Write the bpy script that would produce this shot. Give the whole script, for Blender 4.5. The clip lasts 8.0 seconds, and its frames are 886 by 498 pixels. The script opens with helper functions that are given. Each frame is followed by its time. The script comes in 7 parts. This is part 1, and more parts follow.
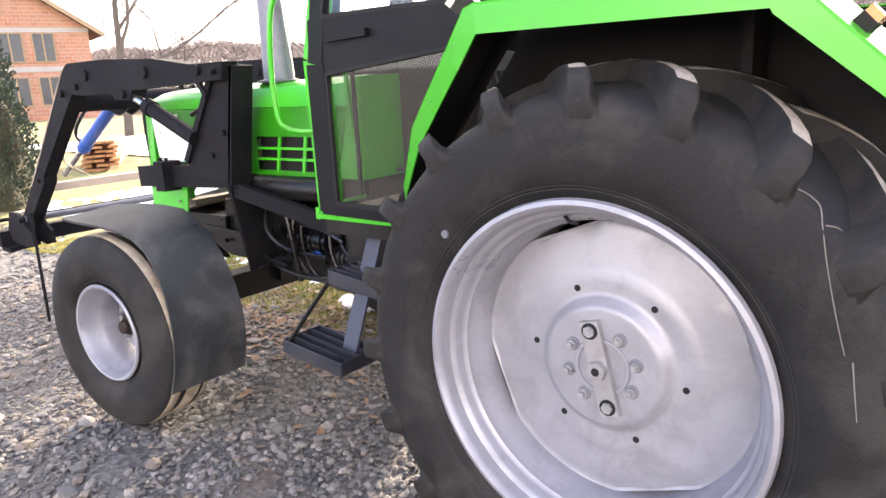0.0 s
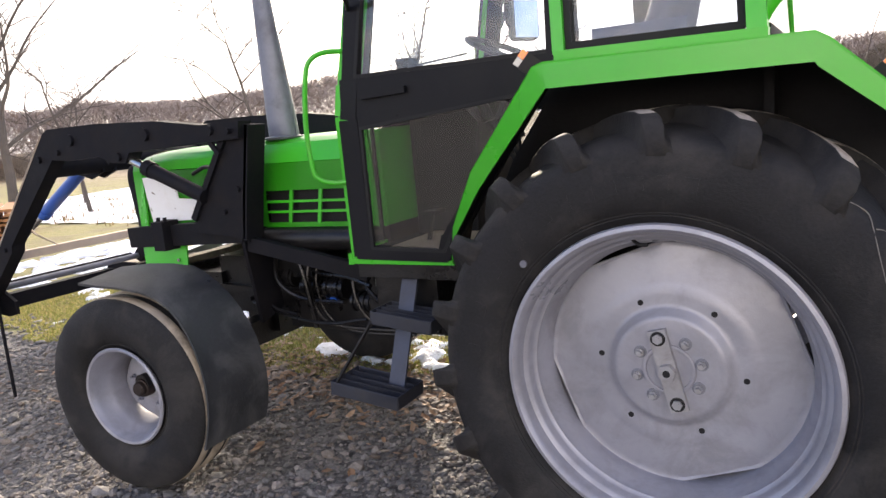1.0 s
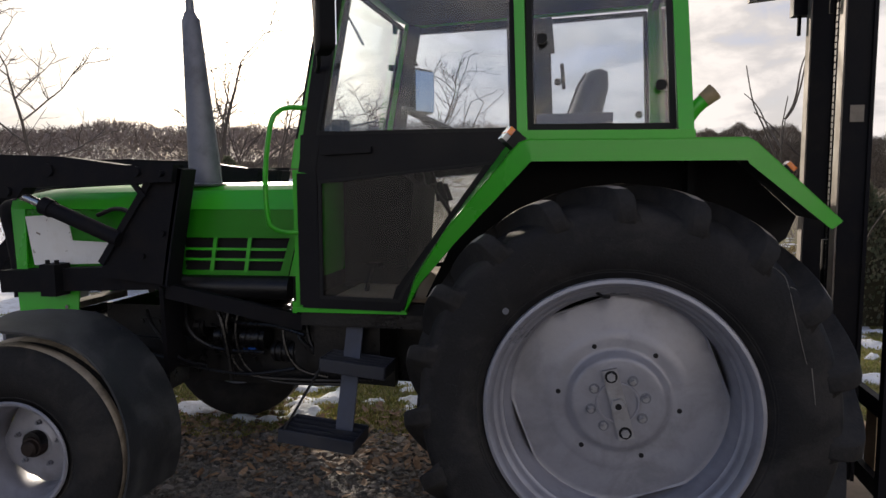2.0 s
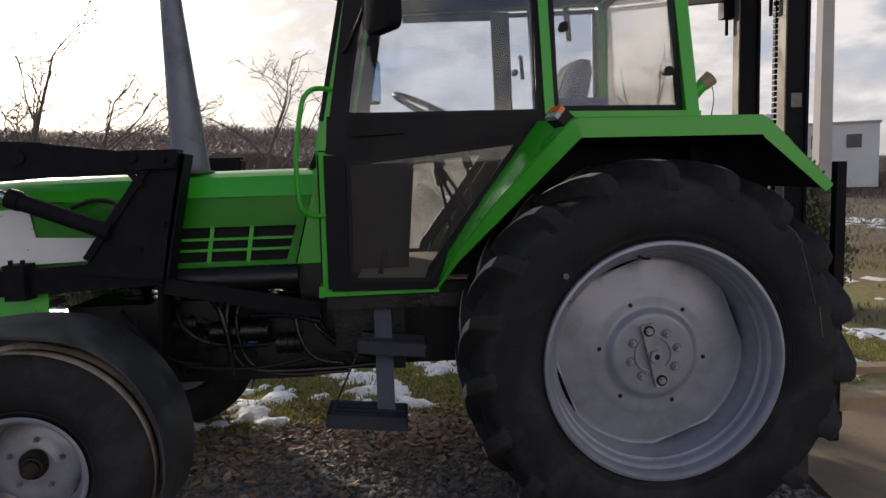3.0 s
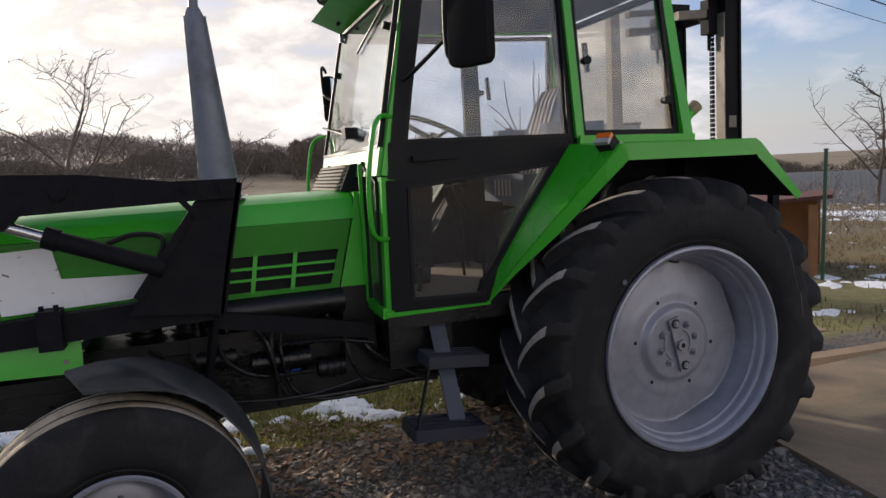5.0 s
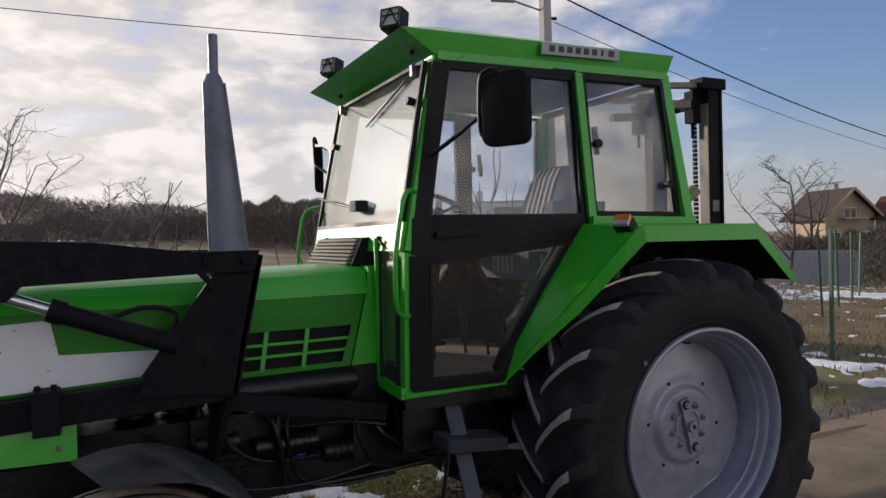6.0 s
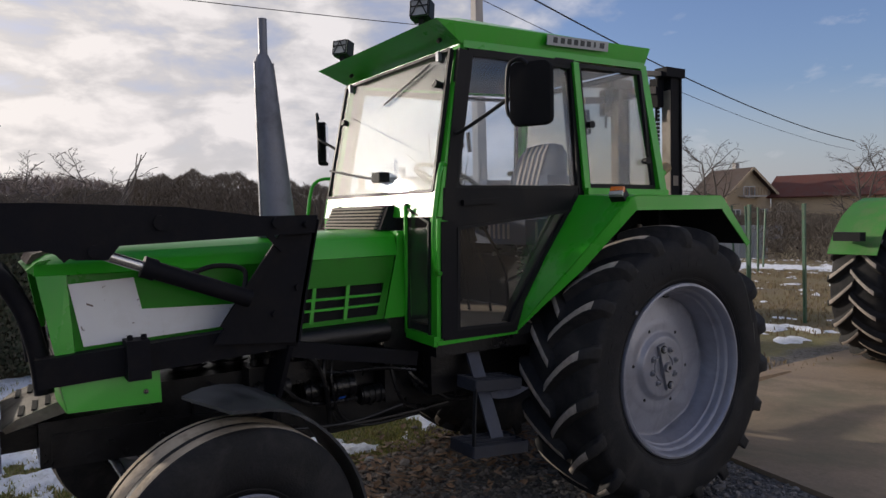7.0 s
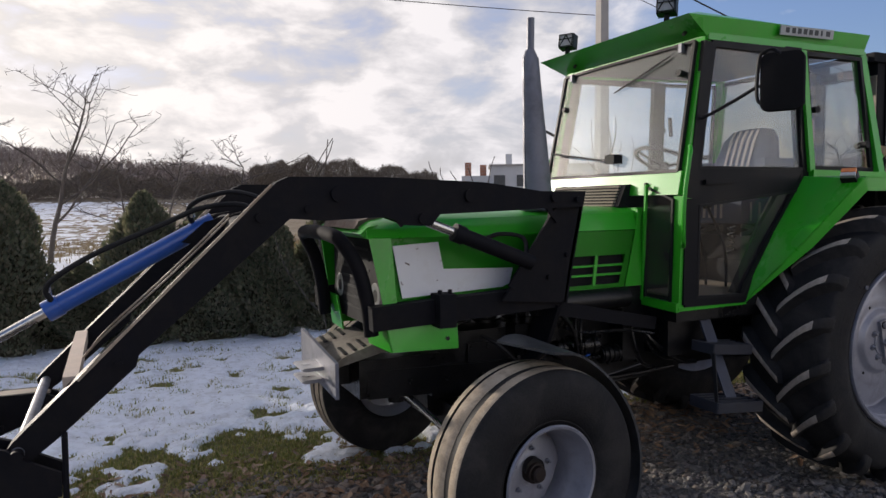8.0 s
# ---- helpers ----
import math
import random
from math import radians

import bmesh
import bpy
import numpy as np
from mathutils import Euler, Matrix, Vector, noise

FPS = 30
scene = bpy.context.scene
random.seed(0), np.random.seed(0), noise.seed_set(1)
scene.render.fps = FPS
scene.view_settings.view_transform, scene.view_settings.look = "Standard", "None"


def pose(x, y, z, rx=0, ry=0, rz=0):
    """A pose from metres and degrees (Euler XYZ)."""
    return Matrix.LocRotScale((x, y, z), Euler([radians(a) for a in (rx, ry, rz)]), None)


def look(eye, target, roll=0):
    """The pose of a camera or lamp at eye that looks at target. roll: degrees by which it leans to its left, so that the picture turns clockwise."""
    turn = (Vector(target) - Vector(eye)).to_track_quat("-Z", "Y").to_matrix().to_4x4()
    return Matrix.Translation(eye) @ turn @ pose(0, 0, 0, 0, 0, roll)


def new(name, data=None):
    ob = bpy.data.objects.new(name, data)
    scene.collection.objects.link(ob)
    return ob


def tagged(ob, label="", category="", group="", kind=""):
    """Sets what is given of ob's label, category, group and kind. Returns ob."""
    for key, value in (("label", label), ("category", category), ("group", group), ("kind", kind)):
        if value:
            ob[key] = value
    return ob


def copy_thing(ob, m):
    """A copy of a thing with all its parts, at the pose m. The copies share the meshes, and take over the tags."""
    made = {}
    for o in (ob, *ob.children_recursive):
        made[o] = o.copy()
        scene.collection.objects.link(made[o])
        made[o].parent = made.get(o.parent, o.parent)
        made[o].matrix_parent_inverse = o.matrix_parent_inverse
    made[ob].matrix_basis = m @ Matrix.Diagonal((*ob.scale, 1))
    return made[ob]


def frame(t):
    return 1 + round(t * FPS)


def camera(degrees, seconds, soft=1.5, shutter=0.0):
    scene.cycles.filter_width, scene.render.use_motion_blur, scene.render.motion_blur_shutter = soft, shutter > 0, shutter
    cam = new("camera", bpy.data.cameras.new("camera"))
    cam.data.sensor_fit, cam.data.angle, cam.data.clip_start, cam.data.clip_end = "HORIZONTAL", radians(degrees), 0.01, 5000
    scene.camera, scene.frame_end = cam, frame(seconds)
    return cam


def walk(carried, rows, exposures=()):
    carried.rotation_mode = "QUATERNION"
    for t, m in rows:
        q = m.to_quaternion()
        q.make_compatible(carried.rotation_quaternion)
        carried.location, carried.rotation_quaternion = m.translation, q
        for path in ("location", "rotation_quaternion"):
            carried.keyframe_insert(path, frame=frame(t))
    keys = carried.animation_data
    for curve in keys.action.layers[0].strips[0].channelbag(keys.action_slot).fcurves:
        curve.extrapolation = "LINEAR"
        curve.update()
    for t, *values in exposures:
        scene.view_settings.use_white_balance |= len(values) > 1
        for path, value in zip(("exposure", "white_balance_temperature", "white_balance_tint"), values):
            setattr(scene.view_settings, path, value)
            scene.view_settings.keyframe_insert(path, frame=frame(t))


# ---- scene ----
cam = camera(64.7, 8.0)
PATH = [
    (0, (-0.733, 2.338, 1.479), (0.492, 0.829, 1.007), -2.8),
    (0.5, (-0.633, 2.594, 1.504), (0.503, 1.006, 1.07), -2.6),
    (1, (-0.433, 2.79, 1.518), (0.561, 1.092, 1.158), -5.1),
    (1.2, (-0.335, 2.907, 1.522), (0.51, 1.112, 1.27), -3.2),
    (1.5, (-0.163, 3.09, 1.558), (0.458, 1.199, 1.358), -2.4),
    (2.8, (0.715, 3.332, 1.456), (0.771, 1.344, 1.245), 0.2),
    (3, (0.94, 3.4, 1.451), (0.83, 1.414, 1.249), -1.6),
    (3.5, (1.154, 3.451, 1.473), (0.994, 1.485, 1.143), 0.4),
    (4, (1.466, 3.359, 1.458), (1.214, 1.398, 1.157), -2.4),
    (4.5, (1.758, 3.345, 1.463), (1.299, 1.41, 1.252), -2.6),
    (4.7, (1.875, 3.351, 1.507), (1.303, 1.448, 1.28), -2.4),
    (5.8, (2.25, 3.193, 1.628), (1.425, 1.373, 1.541), -3.2),
    (6, (2.342, 3.135, 1.615), (1.454, 1.343, 1.586), -1.5),
    (6.5, (2.604, 3.189, 1.617), (1.574, 1.475, 1.61), -2.3),
    (7, (2.947, 3.246, 1.588), (1.857, 1.572, 1.485), -1.3),
    (7.5, (3.356, 3.182, 1.545), (2.297, 1.488, 1.456), 1.2),
    (8, (3.797, 3.233, 1.549), (2.948, 1.427, 1.415), -0.7),
]
EXPOSURES = [(0.0, 2.95, 7200, 15), (0.5, 2.85, 7150, 15), (1.0, 1.90, 6950, 14), (1.5, 0.62, 6750, 12), (2.0, 0.28, 6700, 12), (3.0, 0.25, 6650, 12), (3.5, 0.66, 6650, 12), (4.0, 0.88, 6600, 12), (4.7, 0.60, 6600, 12), (5.8, 0.14, 6450, 13), (7.0, 0.12, 6420, 13), (8.0, 0.29, 6400, 13)]
walk(cam, [(t, look(eye, target, roll)) for t, eye, target, roll in PATH], EXPOSURES)

# ---- sky, sun, exposure ----
SUN_AZ, SUN_EL = radians(-63.0), radians(12.6)
SUN_DIR = Vector((math.cos(SUN_EL) * math.cos(SUN_AZ), math.cos(SUN_EL) * math.sin(SUN_AZ), math.sin(SUN_EL)))


class Nodes:
    """A short way to write node trees."""

    def __init__(self, tree):
        self.tree = tree
        tree.nodes.clear()

    def add(self, kind, **sets):
        n = self.tree.nodes.new(kind)
        for k, v in sets.items():
            if k in n.inputs:
                n.inputs[k].default_value = v
        return n

    def link(self, a, b):
        self.tree.links.new(a, b)

    def noise(self, vec, scale, detail=4.0, rough=0.55, dist=0.0):
        n = self.add("ShaderNodeTexNoise", Scale=scale, Detail=detail, Roughness=rough, Distortion=dist)
        if vec is not None:
            self.link(vec, n.inputs["Vector"])
        return n.outputs["Fac"]

    def ramp(self, fac, stops):
        n = self.add("ShaderNodeValToRGB")
        e = n.color_ramp.elements
        while len(e) < len(stops):
            e.new(0.5)
        for el, (p, c) in zip(e, stops):
            el.position = p
            el.color = (*c, 1) if len(c) == 3 else c
        self.link(fac, n.inputs["Fac"])
        return n.outputs["Color"]

    def step(self, fac, lo, hi, a=0.0, b=1.0):
        n = self.add("ShaderNodeMapRange")
        n.inputs["From Min"].default_value, n.inputs["From Max"].default_value = lo, hi
        n.inputs["To Min"].default_value, n.inputs["To Max"].default_value = a, b
        self.link(fac, n.inputs["Value"])
        return n.outputs["Result"]

    def mix(self, fac, a, b, mode="MIX"):
        n = self.tree.nodes.new("ShaderNodeMix")
        n.data_type, n.blend_type = "RGBA", mode
        for v, i in ((fac, 0), (a, 6), (b, 7)):
            if isinstance(v, (int, float)):
                n.inputs[i].default_value = v
            elif isinstance(v, tuple):
                n.inputs[i].default_value = (*v, 1)
            else:
                self.link(v, n.inputs[i])
        return n.outputs[2]

    def math(self, op, a, b=0.0):
        n = self.add("ShaderNodeMath")
        n.operation = op
        for v, i in ((a, 0), (b, 1)):
            if isinstance(v, (int, float)):
                n.inputs[i].default_value = v
            else:
                self.link(v, n.inputs[i])
        return n.outputs[0]


world = bpy.data.worlds.new("sky")
scene.world = world
world.use_nodes = True
w = Nodes(world.node_tree)
co = w.add("ShaderNodeTexCoord").outputs["Generated"]
sky = w.add("ShaderNodeTexSky")
sky.sky_type, sky.sun_disc = "NISHITA", False
sky.sun_elevation, sky.sun_rotation = SUN_EL, radians(90) - SUN_AZ
sky.dust_density, sky.air_density = 1.6, 1.0
# thin broken cloud, lit from the sun's side except where brightened opposite it
stretch = w.add("ShaderNodeMapping")
stretch.inputs["Scale"].default_value = (1.0, 1.0, 2.3)
stretch.inputs["Rotation"].default_value = (0.05, 0.06, 0.5)
w.link(co, stretch.inputs["Vector"])
cloud = w.noise(stretch.outputs["Vector"], 8.0, 8, 0.55, 0.22)
sheet = w.noise(stretch.outputs["Vector"], 1.1, 3, 0.5, 0.2)
dot = w.add("ShaderNodeVectorMath")
dot.operation = "DOT_PRODUCT"
w.link(co, dot.inputs[0])
dot.inputs[1].default_value = SUN_DIR
near = w.step(dot.outputs["Value"], -1.0, 1.0)
glow = w.math("POWER", near, 150.0)
wide = w.math("POWER", near, 5.0)
# extra cloud opposite the sun, out of view, added to light shaded sides
away = w.step(near, 0.45, 0.05)
deck = w.step(near, 0.60, 0.74)
cover = w.step(w.math("ADD", w.math("ADD", cloud, w.math("MULTIPLY", sheet, 0.35)), w.math("ADD", w.math("MULTIPLY", deck, 0.48), w.math("MULTIPLY", away, 0.40))), 0.80, 1.16)
body = w.ramp(cloud, [(0.34, (0.56, 0.55, 0.57)), (0.46, (0.72, 0.71, 0.70)), (0.58, (1.0, 0.97, 0.93))])
# the first two stops brighten that unseen cloud
lit = w.mix(1.0, body, w.ramp(near, [(0.0, (1.65, 1.52, 1.36)), (0.35, (1.22, 1.16, 1.10)), (0.57, (0.62, 0.64, 0.70)), (0.78, (0.74, 0.74, 0.77)), (0.90, (0.84, 0.82, 0.82)), (1.0, (0.95, 0.91, 0.86))]), "MULTIPLY")
halo = w.mix(1.0, lit, w.mix(glow, (0.0, 0.0, 0.0), (3.4, 3.0, 2.4)), "ADD")
blue = w.mix(1.0, sky.outputs["Color"], (0.098, 0.109, 0.150), "MULTIPLY")
z = w.add("ShaderNodeSeparateXYZ")
w.link(co, z.inputs[0])
haze = w.step(z.outputs["Z"], 0.0, 0.16, 0.75, 0.0)
blue = w.mix(haze, blue, w.ramp(near, [(0.0, (0.66, 0.64, 0.62)), (0.5, (0.42, 0.45, 0.52)), (0.75, (0.60, 0.58, 0.58)), (0.92, (0.88, 0.80, 0.72)), (1.0, (1.15, 1.02, 0.86))]))
bg = w.add("ShaderNodeBackground", Strength=1.0)
w.link(w.mix(cover, blue, halo), bg.inputs["Color"])
w.link(bg.outputs[0], w.add("ShaderNodeOutputWorld").inputs["Surface"])

sun = new("sun", bpy.data.lights.new("sun", "SUN"))
sun.data.energy, sun.data.angle, sun.data.color = 3.4, radians(1.5), (1.0, 0.90, 0.76)
sun.matrix_world = look((0, 0, 0), -SUN_DIR) @ pose(0, 0, 0)


# ---- materials ----
def material(name, colour, rough=0.5, metal=0.0, vary=0.25, grain=60.0, blotch=3.0, bump=0.15, dirt=None, dirt_amount=0.4, dirt_scale=6.0, coat=0.0, depth=0.004, rough_vary=0.15, spots=None, spec=0.5):
    """Paint, rubber, metal or stone: base colour with grain, blotches, a dirt layer and relief."""
    m = bpy.data.materials.new(name)
    m.use_nodes = True
    k = Nodes(m.node_tree)
    v = k.add("ShaderNodeTexCoord").outputs["Object"]
    big, small = k.noise(v, blotch, 5), k.noise(v, grain, 3, 0.6)
    dark = tuple(c * (1 - vary) for c in colour)
    pale = tuple(min(1.0, c * (1 + vary)) for c in colour)
    c = k.mix(k.step(big, 0.3, 0.7), dark, pale)
    c = k.mix(0.35 * min(1.0, vary * 3), c, k.mix(k.step(small, 0.3, 0.7), dark, pale))
    if dirt:
        mask = k.math("MULTIPLY", k.step(k.noise(v, dirt_scale, 7, 0.65, 0.4), 0.47, 0.68), dirt_amount)
        c = k.mix(mask, c, dirt)
    if spots:
        c = k.mix(k.step(k.noise(v, 38.0, 2, 0.5, 0.6), 0.70, 0.73), c, spots)
    b = k.add("ShaderNodeBsdfPrincipled", Metallic=metal)
    b.inputs["Coat Weight"].default_value = coat
    b.inputs["Specular IOR Level"].default_value = spec
    b.inputs["Coat Roughness"].default_value = 0.08
    k.link(c, b.inputs["Base Color"])
    r = k.step(big, 0.3, 0.7, max(0.03, rough - rough_vary), min(1.0, rough + rough_vary))
    if dirt:
        r = k.math("ADD", r, k.math("MULTIPLY", mask, 0.35))
    k.link(r, b.inputs["Roughness"])
    if bump:
        bn = k.add("ShaderNodeBump", Strength=bump, Distance=depth)
        k.link(k.math("ADD", small, k.math("MULTIPLY", big, 0.7)), bn.inputs["Height"])
        k.link(bn.outputs[0], b.inputs["Normal"])
    k.link(b.outputs[0], k.add("ShaderNodeOutputMaterial").inputs["Surface"])
    return m


def piece_material(name, colours, rough=0.85, bump=0.3, grain=90.0, each="island", through_light=0.0):
    """Stones, leaves, blades: one random colour from the ramp for each loose piece."""
    m = bpy.data.materials.new(name)
    m.use_nodes = True
    k = Nodes(m.node_tree)
    if each == "island":
        rnd = k.add("ShaderNodeNewGeometry").outputs["Random Per Island"]
    else:
        rnd = k.add("ShaderNodeObjectInfo").outputs["Random"]
    v = k.add("ShaderNodeTexCoord").outputs["Object"]
    n = len(colours)
    c = k.ramp(rnd, [(i / max(1, n - 1), col) for i, col in enumerate(colours)])
    g = k.noise(v, grain, 4, 0.6)
    c = k.mix(1.0, c, k.ramp(g, [(0.3, (0.72, 0.72, 0.72)), (0.7, (1.2, 1.2, 1.2))]), "MULTIPLY")
    b = k.add("ShaderNodeBsdfPrincipled", Roughness=rough)
    k.link(c, b.inputs["Base Color"])
    if bump:
        bn = k.add("ShaderNodeBump", Strength=bump, Distance=0.004)
        k.link(g, bn.inputs["Height"])
        k.link(bn.outputs[0], b.inputs["Normal"])
    last = b
    if through_light:
        t = k.add("ShaderNodeBsdfTranslucent")
        k.link(k.mix(1.0, c, (1.05, 1.03, 0.85), "MULTIPLY"), t.inputs["Color"])
        last = k.add("ShaderNodeMixShader")
        last.inputs[0].default_value = through_light
        k.link(b.outputs[0], last.inputs[1])
        k.link(t.outputs[0], last.inputs[2])
    k.link(last.outputs[0], k.add("ShaderNodeOutputMaterial").inputs["Surface"])
    return m


def glass_material(name, tint=(0.93, 0.96, 0.96), dust=0.06, dust_colour=(0.5, 0.47, 0.42), scale=9.0, streak=1.0, face=0.05, backlit=0.0):
    """Thin clear cab glass: see-through, with a gloss that grows at a slant, and a film of dust."""
    m = bpy.data.materials.new(name)
    m.use_nodes = True
    k = Nodes(m.node_tree)
    v = k.add("ShaderNodeTexCoord").outputs["Object"]
    mp = k.add("ShaderNodeMapping")
    mp.inputs["Scale"].default_value = (1.0, 1.0, streak)
    k.link(v, mp.inputs["Vector"])
    t = k.add("ShaderNodeBsdfTransparent")
    t.inputs["Color"].default_value = (*tint, 1)
    g = k.add("ShaderNodeBsdfGlossy", Roughness=0.02)
    slant = k.math("POWER", k.add("ShaderNodeLayerWeight", Blend=0.5).outputs["Facing"], 4.0)
    clear = k.add("ShaderNodeMixShader")
    k.link(k.math("ADD", face, k.math("MULTIPLY", slant, 0.80)), clear.inputs[0])
    k.link(t.outputs[0], clear.inputs[1])
    k.link(g.outputs[0], clear.inputs[2])
    d = k.add("ShaderNodeBsdfDiffuse")
    d.inputs["Color"].default_value = (*dust_colour, 1)
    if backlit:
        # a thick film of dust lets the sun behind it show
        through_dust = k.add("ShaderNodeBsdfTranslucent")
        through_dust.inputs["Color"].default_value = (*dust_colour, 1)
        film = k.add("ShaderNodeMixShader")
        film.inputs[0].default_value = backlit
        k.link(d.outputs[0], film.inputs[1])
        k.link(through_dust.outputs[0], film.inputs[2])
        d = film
    mx = k.add("ShaderNodeMixShader")
    k.link(k.step(k.noise(mp.outputs[0], scale, 6, 0.65, 0.5), 0.35, 0.75, dust * 0.35, dust * 1.8), mx.inputs[0])
    k.link(clear.outputs[0], mx.inputs[1])
    k.link(d.outputs[0], mx.inputs[2])
    k.link(mx.outputs[0], k.add("ShaderNodeOutputMaterial").inputs["Surface"])
    return m


GREEN = material("green_paint", (0.025, 0.38, 0.012), 0.32, vary=0.08, blotch=2.0, bump=0.06, coat=0.18, dirt=(0.10, 0.26, 0.05), dirt_amount=0.20, rough_vary=0.08)
WHITE = material("white_paint", (0.72, 0.73, 0.74), 0.45, vary=0.05, bump=0.05, dirt=(0.45, 0.40, 0.33), dirt_amount=0.3, spots=(0.10, 0.06, 0.04))
BLACK = material("black_door_paint", (0.0070, 0.0070, 0.0092), 0.42, vary=0.25, bump=0.10, dirt=(0.017, 0.016, 0.017), dirt_amount=0.28, spec=0.14)
LOADER = material("dark_loader_paint", (0.0088, 0.0088, 0.0115), 0.62, vary=0.25, bump=0.15, dirt=(0.032, 0.026, 0.022), dirt_amount=0.25, dirt_scale=9.0, spec=0.10)
FRAME = material("oily_dark_iron", (0.0078, 0.0076, 0.0088), 0.34, 0.30, vary=0.5, bump=0.5, dirt=(0.022, 0.019, 0.017), dirt_amount=0.4, dirt_scale=13.0, spec=0.5)
LINER = material("black_underseal", (0.012, 0.012, 0.0135), 0.75, vary=0.3, bump=0.3, spec=0.2)
RUBBER = material("tyre_rubber", (0.0150, 0.0148, 0.0160), 0.68, vary=0.45, blotch=7.0, bump=0.5, grain=120.0, dirt=(0.056, 0.052, 0.049), dirt_amount=0.6, dirt_scale=5.0, spec=0.20)
TREAD = material("worn_tread_rubber", (0.34, 0.295, 0.255), 0.9, vary=0.55, bump=0.8, grain=60.0, dirt=(0.50, 0.43, 0.36), dirt_amount=0.8, dirt_scale=13.0, spec=0.2, depth=0.007)
FRONT_TREAD = material("dusty_front_tread", (0.40, 0.335, 0.255), 0.92, vary=0.28, blotch=6.0, bump=0.6, grain=90.0, dirt=(0.12, 0.10, 0.08), dirt_amount=0.7, dirt_scale=10.0, spec=0.15)
CHALK = material("pale_rubber_crack", (0.15, 0.14, 0.128), 0.9, vary=0.3, grain=200.0, bump=0.3)
STRAP = material("dull_steel_strap", (0.33, 0.33, 0.35), 0.45, 0.4, vary=0.15, bump=0.1, dirt=(0.12, 0.10, 0.09), dirt_amount=0.4, dirt_scale=14.0)
GUARD_RUBBER = material("guard_rubber", (0.024, 0.026, 0.030), 0.50, vary=0.3, bump=0.3, grain=90.0, dirt=(0.125, 0.125, 0.125), dirt_amount=0.6, dirt_scale=3.5)
MAT = material("dusty_floor_mat", (0.30, 0.235, 0.17), 0.95, vary=0.25, bump=0.4, grain=120.0)
RUBBER_TRIM = material("rubber_trim", (0.012, 0.012, 0.013), 0.55, vary=0.2, bump=0.1, spec=0.2)
MATT_BLACK = material("matt_black_plastic", (0.014, 0.014, 0.015), 0.88, vary=0.2, bump=0.15, spec=0.06, rough_vary=0.05)
SILVER = material("silver_wheel_paint", (0.285, 0.288, 0.330), 0.40, 0.30, vary=0.14, blotch=4.0, bump=0.14, dirt=(0.17, 0.168, 0.185), dirt_amount=0.55, dirt_scale=6.0)
STEEL = material("bare_steel", (0.55, 0.54, 0.52), 0.25, 0.95, vary=0.1, bump=0.05)
GREY = material("grey_primer", (0.17, 0.178, 0.215), 0.5, 0.2, vary=0.2, bump=0.14, dirt=(0.085, 0.08, 0.09), dirt_amount=0.5, dirt_scale=9.0)
STEP_BLUE = material("blue_grey_paint", (0.020, 0.023, 0.034), 0.5, 0.1, vary=0.25, bump=0.15, dirt=(0.036, 0.033, 0.03), dirt_amount=0.5)
SUPPORT_BLUE = material("blue_grey_bar_paint", (0.040, 0.048, 0.074), 0.5, 0.1, vary=0.25, bump=0.15, dirt=(0.05, 0.045, 0.04), dirt_amount=0.4)
BLUE = material("blue_cylinder_paint", (0.02, 0.085, 0.36), 0.35, vary=0.12, bump=0.05, coat=0.2)
RUST = material("rusty_cast_iron", (0.18, 0.135, 0.10), 0.8, 0.1, vary=0.35, bump=0.4, dirt=(0.11, 0.065, 0.04), dirt_amount=0.6, dirt_scale=12.0)
CAST_DUST = material("dusty_casting", (0.21, 0.185, 0.15), 0.85, 0.05, vary=0.3, bump=0.4, dirt=(0.075, 0.06, 0.048), dirt_amount=0.6, dirt_scale=10.0)
HUB_RUST = material("rusty_hub_iron", (0.022, 0.0135, 0.011), 0.7, 0.3, vary=0.35, bump=0.4)
PALE_WOOD = material("bare_pale_board", (0.62, 0.50, 0.40), 0.8, vary=0.18, bump=0.3, grain=30.0)
WOOD = material("weathered_wood", (0.33, 0.23, 0.14), 0.8, vary=0.3, bump=0.4, grain=30.0)
TAN = material("tan_box_steel", (0.36, 0.30, 0.23), 0.6, 0.1, vary=0.2, bump=0.2, dirt=(0.16, 0.11, 0.07), dirt_amount=0.5)
LOUVRE = material("dusty_louvre_plastic", (0.26, 0.22, 0.18), 0.75, vary=0.2, bump=0.15)
SEAT_CLOTH = material("blue_grey_seat_cloth", (0.085, 0.098, 0.145), 0.95, vary=0.2, bump=0.3, grain=220.0)
SEAT_STRIPE = material("pale_stripe_cloth", (0.42, 0.36, 0.34), 0.95, vary=0.2, bump=0.3, grain=220.0)
ORANGE = material("orange_lens", (0.75, 0.16, 0.01), 0.18, vary=0.1, bump=0.0, coat=0.5)
LENS = material("clear_lamp_lens", (0.36, 0.36, 0.35), 0.12, vary=0.15, grain=25.0, bump=0.2, coat=0.6)
MIRROR = material("mirror_glass", (0.85, 0.86, 0.88), 0.03, 1.0, vary=0.02, bump=0.0, rough_vary=0.01)
BADGE = material("badge_plate", (0.36, 0.38, 0.38), 0.4, vary=0.1, bump=0.05)
BADGE_MARK = material("badge_mark", (0.03, 0.035, 0.04), 0.5, vary=0.1, bump=0.0)
YELLOW = material("yellow_paint", (0.75, 0.55, 0.02), 0.5, vary=0.1, bump=0.05)
GLASS = glass_material("cab_glass", (0.86, 0.89, 0.93), dust=0.012)
# tan tint stands in for sun glow in the rear pane's dust
REAR_GLASS = glass_material("sun_tinted_rear_glass", (0.82, 0.765, 0.68), 0.025, (0.55, 0.46, 0.35), 1.4)
